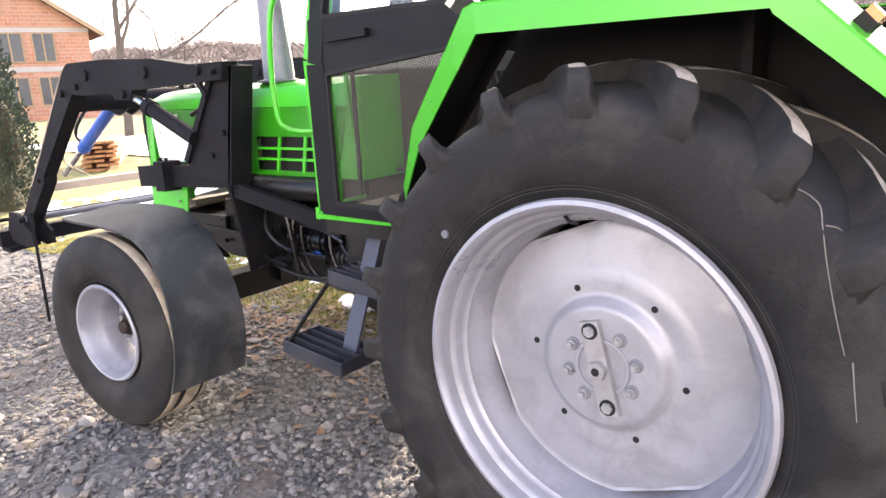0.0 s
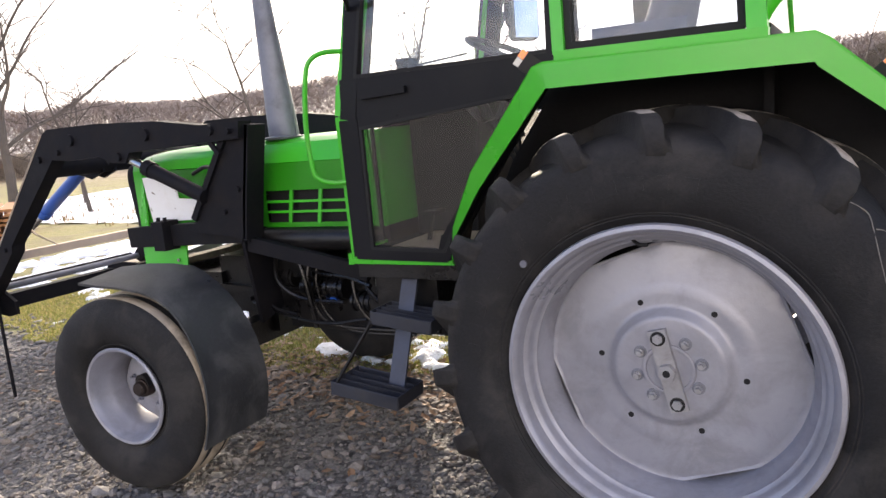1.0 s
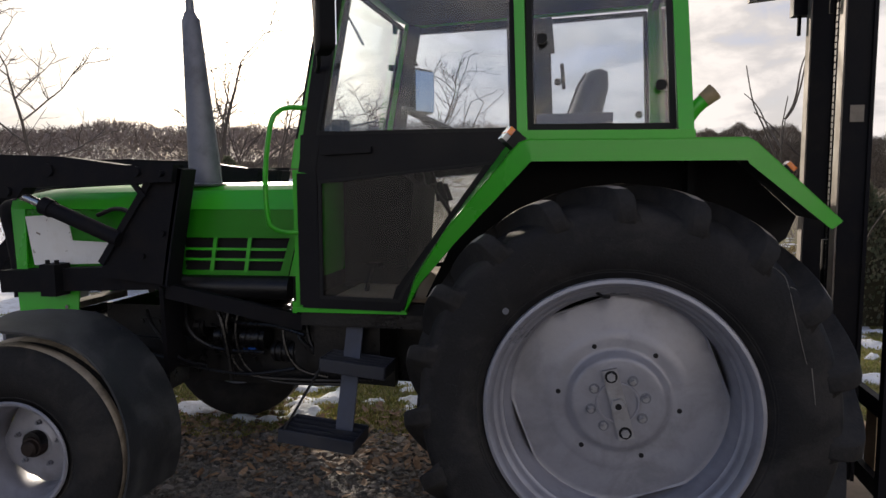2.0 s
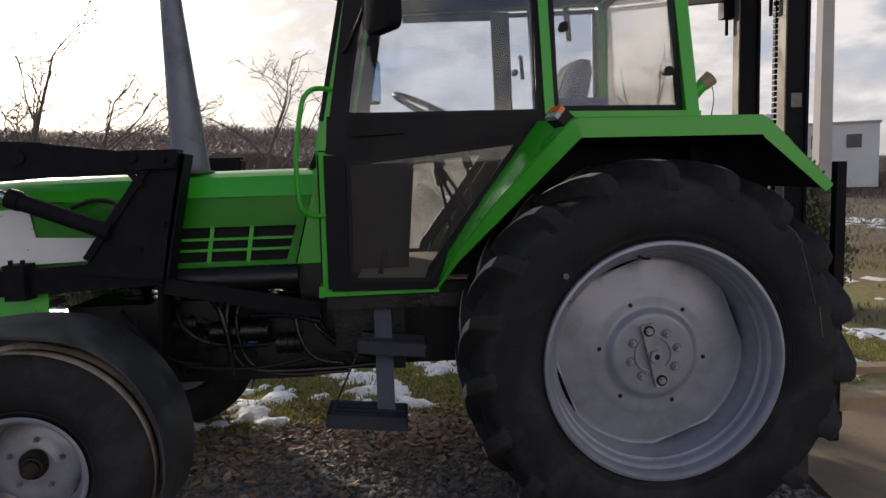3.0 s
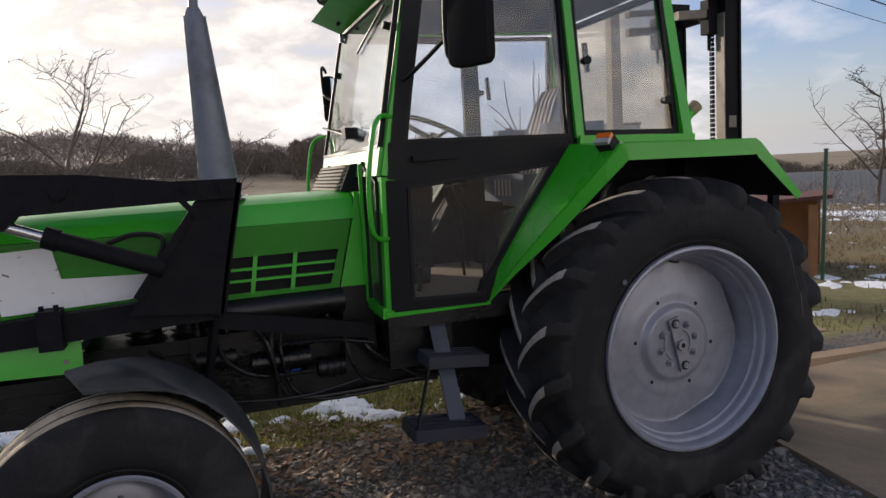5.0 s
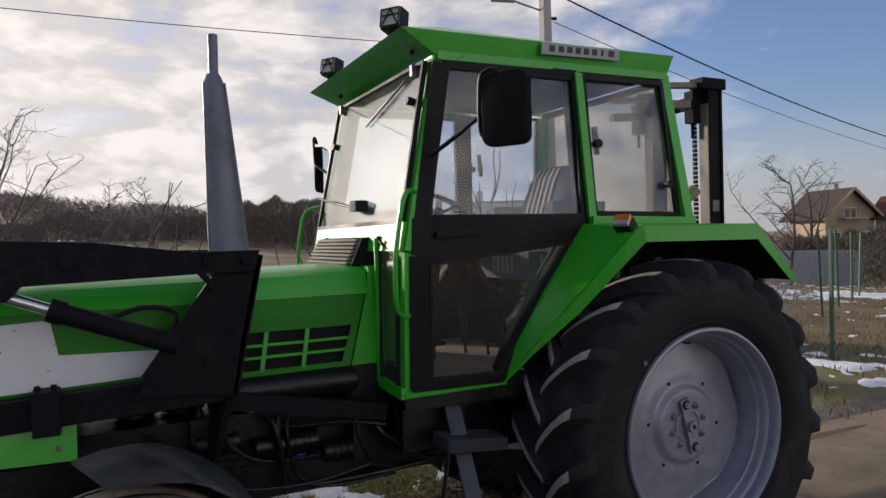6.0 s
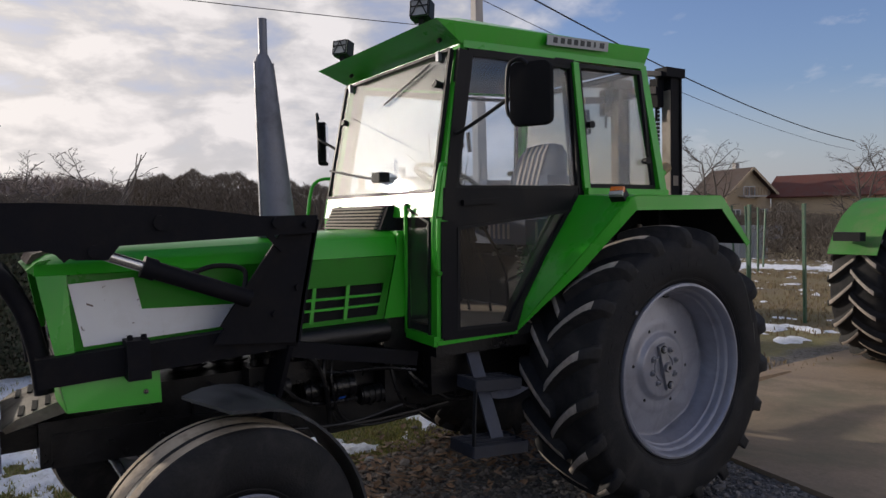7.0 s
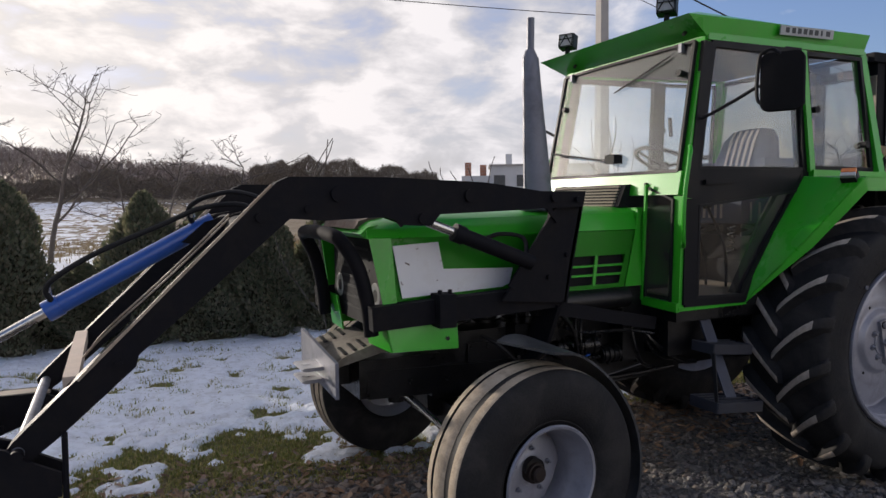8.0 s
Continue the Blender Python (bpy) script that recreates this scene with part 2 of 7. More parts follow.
GLASS_DIRTY = glass_material("dusty_lower_glass", (0.86, 0.87, 0.87), 0.028, (0.34, 0.31, 0.275), 5.0)
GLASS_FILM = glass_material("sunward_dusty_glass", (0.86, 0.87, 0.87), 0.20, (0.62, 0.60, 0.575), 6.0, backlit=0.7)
WINDSCREEN_GLASS = glass_material("windscreen_glass", (0.90, 0.93, 0.93), dust=0.02, dust_colour=(0.62, 0.60, 0.57), face=0.07)


# ---- mesh helpers ----
def part(name, bm, mat, parent=None, label="", smooth=35.0, mats=()):
    """Links a bmesh as one mesh object under a thing or a part."""
    me = bpy.data.meshes.new(name)
    bmesh.ops.recalc_face_normals(bm, faces=bm.faces[:])
    bm.to_mesh(me)
    bm.free()
    me.materials.append(mat)
    for extra in mats:
        me.materials.append(extra)
    me.shade_smooth()
    me.set_sharp_from_angle(angle=radians(smooth))
    ob = new(name, me)
    if parent:
        ob.parent = parent
    if label:
        tagged(ob, label)
    return ob


def thing(name, label, category, place=(0, 0, 0), turn=0.0, group="", kind=""):
    e = new(name)
    e.empty_display_size = 0.1
    e.matrix_world = pose(*place, 0, 0, turn)
    return tagged(e, label, category, group, kind)


def fresh():
    return bmesh.new()


def rounded(bm, width, segments=2, angle=30.0):
    sharp = [e for e in bm.edges if len(e.link_faces) == 2 and e.calc_face_angle(0) > radians(angle)]
    if sharp:
        bmesh.ops.bevel(bm, geom=sharp, offset=width, segments=segments, affect="EDGES", profile=0.6, clamp_overlap=True)
    return bm


def box(bm, a, b):
    (x0, y0, z0), (x1, y1, z1) = a, b
    v = [bm.verts.new((x, y, z)) for x in (x0, x1) for y in (y0, y1) for z in (z0, z1)]
    for f in ((0, 1, 3, 2), (4, 6, 7, 5), (0, 4, 5, 1), (2, 3, 7, 6), (0, 2, 6, 4), (1, 5, 7, 3)):
        bm.faces.new([v[i] for i in f])
    return bm


def prism(bm, profile, y0, y1):
    """A side profile of (x, z) points given width from y0 to y1."""
    a = [bm.verts.new((x, y0, z)) for x, z in profile]
    b = [bm.verts.new((x, y1, z)) for x, z in profile]
    bm.faces.new(a)
    bm.faces.new(b[::-1])
    n = len(a)
    for i in range(n):
        bm.faces.new((a[i], b[i], b[(i + 1) % n], a[(i + 1) % n]))
    return bm


def slab(bm, corners, thick):
    """A flat or bent plate through corner points, thickened along its normal."""
    p = [Vector(c) for c in corners]
    n = (p[1] - p[0]).cross(p[-1] - p[0]).normalized() * thick / 2
    a = [bm.verts.new(q + n) for q in p]
    b = [bm.verts.new(q - n) for q in p]
    bm.faces.new(a)
    bm.faces.new(b[::-1])
    m = len(p)
    for i in range(m):
        bm.faces.new((a[i], b[i], b[(i + 1) % m], a[(i + 1) % m]))
    return bm


def strip(bm, edge_a, edge_b, thick):
    """A plate between two polylines of the same length, thickened downwards along its normals."""
    ea, eb = [Vector(v) for v in edge_a], [Vector(v) for v in edge_b]
    rows = []
    for i in range(len(ea)):
        j0, j1 = max(0, i - 1), min(len(ea) - 1, i + 1)
        n = (ea[j1] - ea[j0]).cross(eb[i] - ea[i]).normalized() * thick
        rows.append([bm.verts.new(v) for v in (ea[i], eb[i], eb[i] + n, ea[i] + n)])
    for r, s in zip(rows, rows[1:]):
        for i in range(4):
            bm.faces.new((r[i], r[(i + 1) % 4], s[(i + 1) % 4], s[i]))
    bm.faces.new(rows[0])
    bm.faces.new(rows[-1][::-1])
    return bm


def beam(bm, p0, p1, wide, high, up=(0, 0, 1)):
    """A box bar from p0 to p1."""
    a, b = Vector(p0), Vector(p1)
    d = (b - a).normalized()
    s = d.cross(Vector(up))
    s = s.normalized() if s.length > 1e-4 else Vector((1, 0, 0))
    u = s.cross(d).normalized()
    v = [bm.verts.new(e + s * i * wide / 2 + u * j * high / 2) for e in (a, b) for i, j in ((-1, -1), (1, -1), (1, 1), (-1, 1))]
    for f in ((0, 1, 2, 3), (7, 6, 5, 4), (0, 4, 5, 1), (1, 5, 6, 2), (2, 6, 7, 3), (3, 7, 4, 0)):
        bm.faces.new([v[i] for i in f])
    return bm


def rod(bm, p0, p1, r0, r1=None, n=14, caps=True):
    a, b = Vector(p0), Vector(p1)
    r1 = r0 if r1 is None else r1
    d = (b - a).normalized()
    s = d.orthogonal().normalized()
    u = d.cross(s)
    ring = lambda c, r: [bm.verts.new(c + (s * math.cos(2 * math.pi * i / n) + u * math.sin(2 * math.pi * i / n)) * r) for i in range(n)]
    x, y = ring(a, r0), ring(b, r1)
    for i in range(n):
        bm.faces.new((x[i], x[(i + 1) % n], y[(i + 1) % n], y[i]))
    if caps:
        bm.faces.new(x[::-1])
        bm.faces.new(y)
    return bm


def curve_points(pts, steps=6):
    """Points along a smooth curve through pts."""
    p = [Vector(v) for v in pts]
    p = [p[0] * 2 - p[1]] + p + [p[-1] * 2 - p[-2]]
    out = []
    for i in range(1, len(p) - 2):
        for j in range(steps):
            t = j / steps
            a, b, c, d = p[i - 1:i + 3]
            out.append(0.5 * ((2 * b) + (c - a) * t + (2 * a - 5 * b + 4 * c - d) * t * t + (3 * b - a - 3 * c + d) * t ** 3))
    out.append(p[-2])
    return out


def hose(bm, pts, r, n=8, steps=6, smooth=True, ends=None):
    """A round bar bent through points; ends may give a second radius to taper to."""
    path = curve_points(pts, steps) if smooth else [Vector(v) for v in pts]
    rings, s = [], None
    for i, c in enumerate(path):
        d = (path[min(i + 1, len(path) - 1)] - path[max(i - 1, 0)]).normalized()
        s = d.orthogonal().normalized() if s is None else (s - d * s.dot(d)).normalized()
        u = d.cross(s)
        rr = r if ends is None else r + (ends - r) * i / (len(path) - 1)
        rings.append([bm.verts.new(c + (s * math.cos(2 * math.pi * k / n) + u * math.sin(2 * math.pi * k / n)) * rr) for k in range(n)])
    for a, b in zip(rings, rings[1:]):
        for k in range(n):
            bm.faces.new((a[k], a[(k + 1) % n], b[(k + 1) % n], b[k]))
    bm.faces.new(rings[0][::-1])
    bm.faces.new(rings[-1])
    return bm


def lathe(bm, profile, n=64, closed=False, centre=(0, 0, 0), radius_at=None):
    """Turns (r, y) points round the y axis; radius_at may reshape a radius at an angle."""
    cx, cy, cz = centre
    rings = []
    for r, y in profile:
        ring = []
        for i in range(n):
            a = 2 * math.pi * i / n
            q = radius_at(r, a) if radius_at else r
            ring.append(bm.verts.new((cx + q * math.cos(a), cy + y, cz + q * math.sin(a))))
        rings.append(ring)
    pairs = list(zip(rings, rings[1:])) + ([(rings[-1], rings[0])] if closed else [])
    for a, b in pairs:
        for i in range(n):
            bm.faces.new((a[i], a[(i + 1) % n], b[(i + 1) % n], b[i]))
    return bm


# ---- the tractor: x ahead, y to its left, origin under the rear axle ----
tractor = thing("tractor", "bright green farm tractor with silver wheels parked on gravel", "tractor")


def lug(bm, side, rise=1.0):
    """One bar of the rear tread: a curved bar with rounded shoulders that runs from the crown out over the sidewall."""
    sec = []
    #   across, lean, base radius, top radius, half width in radians
    for dy, lean, rb, rt, hw in ((-0.014, -0.030, 0.700, 0.741, 0.028), (0.02, 0.020, 0.700, 0.747, 0.028), (0.07, 0.090, 0.699, 0.749, 0.028), (0.12, 0.152, 0.692, 0.748, 0.029), (0.165, 0.202, 0.682, 0.744, 0.031),
                                 (0.200, 0.234, 0.664, 0.736, 0.034), (0.224, 0.253, 0.652, 0.723, 0.036), (0.240, 0.264, 0.640, 0.700, 0.036), (0.246, 0.270, 0.628, 0.668, 0.034), (0.243, 0.272, 0.618, 0.634, 0.030)):
        a = rise * lean
        row = []
        for k, h in ((-2.3, -0.05), (-1.38, 0.40), (-1.05, 0.94), (-0.86, 1.0), (0.86, 1.0), (1.05, 0.94), (1.38, 0.40), (2.3, -0.05)):
            t = a + hw * k
            r = rb + (rt - rb) * h
            out = dy if h > 0.4 else dy - (0.010 if dy > 0.21 else 0.0)
            row.append(bm.verts.new((r * math.cos(t), side * out, r * math.sin(t))))
        sec.append(row)
    for n, (p, q) in enumerate(zip(sec, sec[1:])):
        for i in range(7):
            f = bm.faces.new((p[i], p[i + 1], q[i + 1], q[i]))
            f.material_index = 1 if i == 3 and n < 5 else 0
    bm.faces.new(sec[0][::-1])
    bm.faces.new(sec[-1])


def flats(r, a, most=0.375, count=4, first=radians(-111), half=radians(19)):
    """Cuts straight flats off a round disc."""
    if r < most - 0.012:
        return r
    d = (a - first + math.pi / count) % (2 * math.pi / count) - math.pi / count
    return min(r, r * math.cos(half) / math.cos(d)) if abs(d) < half else r


def rear_wheel(parent, centre, side, turned=0.0, lugs=19):
    """A rear wheel: rim, tyre with lugs, dished disc, strap and nuts. side is 1 where the outside looks to +y."""
    bm = fresh()
    lathe(bm, [(0.432, 0.196), (0.447, 0.200), (0.451, 0.212), (0.447, 0.224), (0.436, 0.227), (0.427, 0.219), (0.423, 0.205), (0.418, 0.182), (0.409, 0.176), (0.404, 0.168), (0.402, 0.150), (0.398, 0.142), (0.391, 0.138), (0.389, 0.118),
               (0.378, 0.098), (0.372, 0.06), (0.372, -0.10), (0.396, -0.13), (0.420, -0.20), (0.447, -0.222), (0.447, -0.205), (0.428, -0.19), (0.404, -0.12),
               (0.382, -0.09), (0.382, 0.06), (0.388, 0.09), (0.406, 0.112), (0.412, 0.158), (0.426, 0.176)], 80, closed=True)
    rim = part("rear_wheel", bm, SILVER, parent, "silver painted steel wheel rim with rolled edge")
    at = Matrix.Translation(centre) @ (Matrix.Identity(4) if side > 0 else pose(0, 0, 0, 0, 0, 180)) @ pose(0, 0, 0, 0, turned, 0)
    rim.matrix_local = at
    bm = fresh()
    half = [(0.428, 0.192), (0.440, 0.196), (0.452, 0.205), (0.470, 0.222), (0.474, 0.221), (0.478, 0.226), (0.482, 0.226), (0.486, 0.230), (0.525, 0.240), (0.565, 0.242),
            (0.600, 0.240), (0.632, 0.236), (0.652, 0.229), (0.664, 0.216), (0.674, 0.196), (0.684, 0.160), (0.694, 0.11), (0.700, 0.05)]
    lathe(bm, half + [(r, -y) for r, y in half[::-1]], 114)
    tyre = part("rear_tyre", bm, RUBBER, parent, "black rubber tractor tyre with chevron lugs worn pale", 40)
    tyre.matrix_local = at
    for half_side in (1, -1):
        first = None
        for i in range(lugs):
            if first is None:
                bm = fresh()
                lug(bm, half_side, 1.0 if side > 0 else -1.0)
                bar_ = first = part("lug", bm, RUBBER, tyre, smooth=55, mats=(TREAD,))
            else:
                bar_ = new("lug", first.data)
                bar_.parent = tyre
            bar_.rotation_euler = (0, -2 * math.pi * (i + (0.5 if half_side < 0 else 0.0)) / lugs, 0)
    bm = fresh()
    dish = [(0.014, 0.094), (0.100, 0.095), (0.146, 0.095), (0.155, 0.0935), (0.162, 0.089), (0.176, 0.074), (0.184, 0.0695), (0.192, 0.0685), (0.215, 0.068), (0.236, 0.066), (0.246, 0.062), (0.258, 0.059), (0.310, 0.052), (0.350, 0.043), (0.366, 0.040),
            (0.375, 0.044), (0.375, 0.032), (0.31, 0.038), (0.20, 0.054), (0.15, 0.070), (0.10, 0.080), (0.014, 0.080)]
    lathe(bm, dish, 96, closed=True, radius_at=flats)
    disc = part("wheel_disc", bm, SILVER, rim, "dished silver disc with flattened edge, bolted to the rim")
    # solid black discs give the shade inside six open holes
    for i in range(6):
        a = radians(66.5 - 60 * i)
        bm = rod(fresh(), (0.206 * math.cos(a), 0.060, 0.206 * math.sin(a)), (0.206 * math.cos(a), 0.0695, 0.206 * math.sin(a)), 0.0088, n=12)
        part("hole_shade_disc", bm, LINER, rim)
    tilt = radians(75.5)
    for i in range(8):
        a = tilt + radians(45 * i)
        on_strap = i % 4 == 0
        r, base, top = (0.100, 0.114, 0.124) if on_strap else (0.094, 0.094, 0.106)
        spin = a + 0.4 * i
        bm = lathe(fresh(), [(0.0, base - 0.001), (0.0215 if on_strap else 0.0185, base - 0.001), (0.0215 if on_strap else 0.0185, base + 0.003), (0.0, base + 0.003)], 18, centre=(r * math.cos(a), 0, r * math.sin(a)))
        part("washer", bm, LINER if on_strap else GREY, rim)
        bm = rod(fresh(), (r * math.cos(a), base, r * math.sin(a)), (r * math.cos(a), top, r * math.sin(a)), 0.0150 if on_strap else 0.0125, n=6)
        bmesh.ops.rotate(bm, verts=bm.verts[:], cent=(r * math.cos(a), base, r * math.sin(a)), matrix=Matrix.Rotation(spin, 3, "Y"))
        rod(bm, (r * math.cos(a), top - 0.004, r * math.sin(a)), (r * math.cos(a), top + (0.004 if on_strap else 0.013), r * math.sin(a)), 0.0078, n=10)
        part("wheel_nut", bm, STRAP, rim)
    # the strap across the hub and the raised ring round it
    bm = fresh()
    c, s = math.cos(tilt), math.sin(tilt)
    beam(bm, (-0.124 * c, 0.105, -0.124 * s), (0.124 * c, 0.105, 0.124 * s), 0.052, 0.018, (0, 1, 0))
    part("hub_strap", rounded(bm, 0.002, 1), STRAP, rim, "flat steel strap across the hub")
    bm = fresh()
    lathe(bm, [(0.064, 0.093), (0.065, 0.100), (0.070, 0.1015), (0.075, 0.100), (0.0765, 0.093)], 40)
    part("hub_ring", bm, SILVER, rim)
    bm = rod(fresh(), (0, 0.112, 0), (0, 0.134, 0), 0.026, n=6)
    part("hub_nut", rounded(bm, 0.002, 1), STRAP, rim, "large hexagon nut")
    # black disc on the nut for the shade in its bore
    part("bore_shade_disc", rod(fresh(), (0, 0.130, 0), (0, 0.1345, 0), 0.011, n=14), LINER, rim)
    # tyre valve
    bm = hose(fresh(), [(0.09, 0.13, 0.396), (0.06, 0.15, 0.380), (0.035, 0.155, 0.379)], 0.005, 6)
    part("tyre_valve", bm, RUBBER_TRIM, rim)
    return rim


rear_left = rear_wheel(tractor, (0, 0.728, 0.755), 1)
rear_right = rear_wheel(tractor, (0, -0.728, 0.755), -1, 40)
# a chalk-like scuff on the sidewall of the near tyre
bm = fresh()
rod(bm, (0.370, 0.2365, 0.336), (0.370, 0.2425, 0.336), 0.011, n=10)
part("sidewall_mark", bm, GREY, rear_left, "pale scuff")
# pale cracks running down the old sidewall
def wall_y(r):
    return float(np.interp(r, [0.48, 0.525, 0.565, 0.60, 0.632, 0.652, 0.664, 0.69], [0.228, 0.241, 0.2435, 0.2415, 0.2375, 0.2305, 0.2175, 0.165]))


r = random.Random(4)
for line in ([(-0.441, 0.500), (-0.462, 0.487), (-0.479, 0.467), (-0.495, 0.432), (-0.509, 0.366), (-0.529, 0.273), (-0.545, 0.205)], [(-0.495, 0.432), (-0.515, 0.427), (-0.530, 0.418)], [(-0.56, 0.19), (-0.571, 0.13), (-0.580, 0.081)]):
    pts = [(x + r.uniform(-0.004, 0.004), wall_y(math.hypot(x, z_)), z_ + r.uniform(-0.004, 0.004)) for x, z_ in line]
    part("sidewall_crack", hose(fresh(), pts, 0.0019, 5, 3, ends=0.0009), CHALK, rear_left)
# raised sidewall lettering that cannot be read stands as plain bars
for i, (a, wide) in enumerate([(100, 5), (93, 4), (86, 5), (79, 4), (72, 5), (65, 4), (58, 4), (46, 5), (40, 3), (34, 4), (20, 5), (13, 4), (6, 5)]):
    bm = fresh()
    r0, r1 = 0.538, 0.578
    a0, a1 = radians(a - wide / 2.4), radians(a + wide / 2.4)
    pts = [(r * math.cos(t), 0.2405, r * math.sin(t)) for r, t in ((r0, a0), (r1, a0), (r1, a1), (r0, a1))]
    slab(bm, pts, 0.0040)
    part("raised_letter", rounded(bm, 0.0018, 1), RUBBER, rear_left)


def front_wheel(parent, centre, side, steer=0.0):
    """A front wheel: ribbed tyre, rim, five-bolt disc and rusty hub."""
    bm = fresh()
    lathe(bm, [(0.206, 0.114), (0.221, 0.118), (0.224, 0.126), (0.218, 0.133), (0.208, 0.130), (0.202, 0.116), (0.194, 0.102), (0.190, 0.06), (0.178, 0.045), (0.172, 0.02), (0.172, -0.07),
               (0.19, -0.10), (0.218, -0.133), (0.221, -0.115), (0.196, -0.09), (0.182, -0.06), (0.182, 0.02), (0.196, 0.055), (0.2, 0.1)], 64, closed=True)
    rim = part("front_wheel", bm, SILVER, parent, "silver painted front wheel rim")
    rim.matrix_local = Matrix.Translation(centre) @ pose(0, 0, 0, 0, 0, steer + (0 if side > 0 else 180))
    bm = fresh()
    wall = [(0.204, 0.098), (0.216, 0.101), (0.228, 0.112), (0.236, 0.118), (0.240, 0.117), (0.245, 0.122), (0.268, 0.138), (0.305, 0.147), (0.342, 0.147), (0.375, 0.142), (0.400, 0.134), (0.418, 0.126)]
    crown = [(0.432, 0.119), (0.4385, 0.108), (0.4410, 0.098), (0.4435, 0.066), (0.4380, 0.058), (0.4375, 0.026), (0.4435, 0.018), (0.4460, -0.040), (0.4440, -0.050), (0.4260, -0.053), (0.4260, -0.066), (0.4435, -0.069), (0.4410, -0.100), (0.4385, -0.108), (0.432, -0.119)]
    lathe(bm, wall + [(r, y if y > 0 else 0.86 * y) for r, y in crown] + [(r, -0.86 * y) for r, y in wall[::-1]], 96)
    for f in bm.faces:
        c = f.calc_center_median()
        if math.hypot(c.x, c.z) > 0.4390:
            f.material_index = 1
    part("tyre", bm, RUBBER, rim, "ribbed front tyre, tread dusty and worn pale", 40, (FRONT_TREAD,))
    bm = fresh()
    lathe(bm, [(0.04, -0.012), (0.062, -0.012), (0.070, -0.018), (0.10, -0.022), (0.135, -0.026), (0.152, -0.038), (0.172, -0.046), (0.172, -0.052), (0.15, -0.046), (0.09, -0.028), (0.04, -0.020)], 80, closed=True,
          radius_at=lambda r, a: flats(r, a, 0.172, 4, radians(-62), radians(26)))
    disc = part("wheel_disc", bm, SILVER, rim, "silver five-bolt disc")
    for i in range(5):
        a = radians(72 * i + 95)
        bm = rod(fresh(), (0.092 * math.cos(a), -0.028, 0.092 * math.sin(a)), (0.092 * math.cos(a), -0.010, 0.092 * math.sin(a)), 0.011, n=6)
        rod(bm, (0.092 * math.cos(a), -0.012, 0.092 * math.sin(a)), (0.092 * math.cos(a), 0.002, 0.092 * math.sin(a)), 0.006, n=10)
        part("wheel_nut", bm, GREY, rim)
    bm = lathe(fresh(), [(0.046, -0.02), (0.044, 0.020), (0.040, 0.028), (0.034, 0.030), (0.032, 0.046), (0.024, 0.054), (0.0, 0.056)], 24)
    part("hub_cap", bm, HUB_RUST, rim, "rusty brown hub cap")
    return rim


front_wheel(tractor, (2.302, 0.880, 0.456), 1, 6.0)
front_wheel(tractor, (2.302, -0.868, 0.456), -1, 6.0)

# ---- bonnet ----
def bonnet_half(x):
    """Half width of the bonnet at its shoulder."""
    return 0.352 + (x - 1.3) * 0.036


bm = fresh()
rows = []
for x, top in ((1.322, 1.505), (1.5, 1.503), (1.8, 1.500), (2.2, 1.496), (2.5, 1.490), (2.68, 1.480), (2.77, 1.466), (2.815, 1.44)):
    h = bonnet_half(x) - (0.0 if x < 2.7 else (x - 2.7) * 0.25)
    sec = [(h + 0.008, 1.395), (h + 0.004, 1.405), (h - 0.006, 1.435), (h - 0.028, top - 0.022), (h - 0.06, top - 0.006), (h - 0.15, top + 0.006), (0.0, top + 0.012)]
    full = sec + [(-y, z) for y, z in sec[-2::-1]]
    rows.append([bm.verts.new((x, y, z)) for y, z in full])
for a, b in zip(rows, rows[1:]):
    for i in range(len(a) - 1):
        bm.faces.new((a[i], a[i + 1], b[i + 1], b[i]))
bm.faces.new(rows[0])
bm.faces.new(rows[-1][::-1])
bonnet = part("bonnet", bm, GREEN, tractor, "green sheet-metal bonnet lid with a pressed seam", 30)

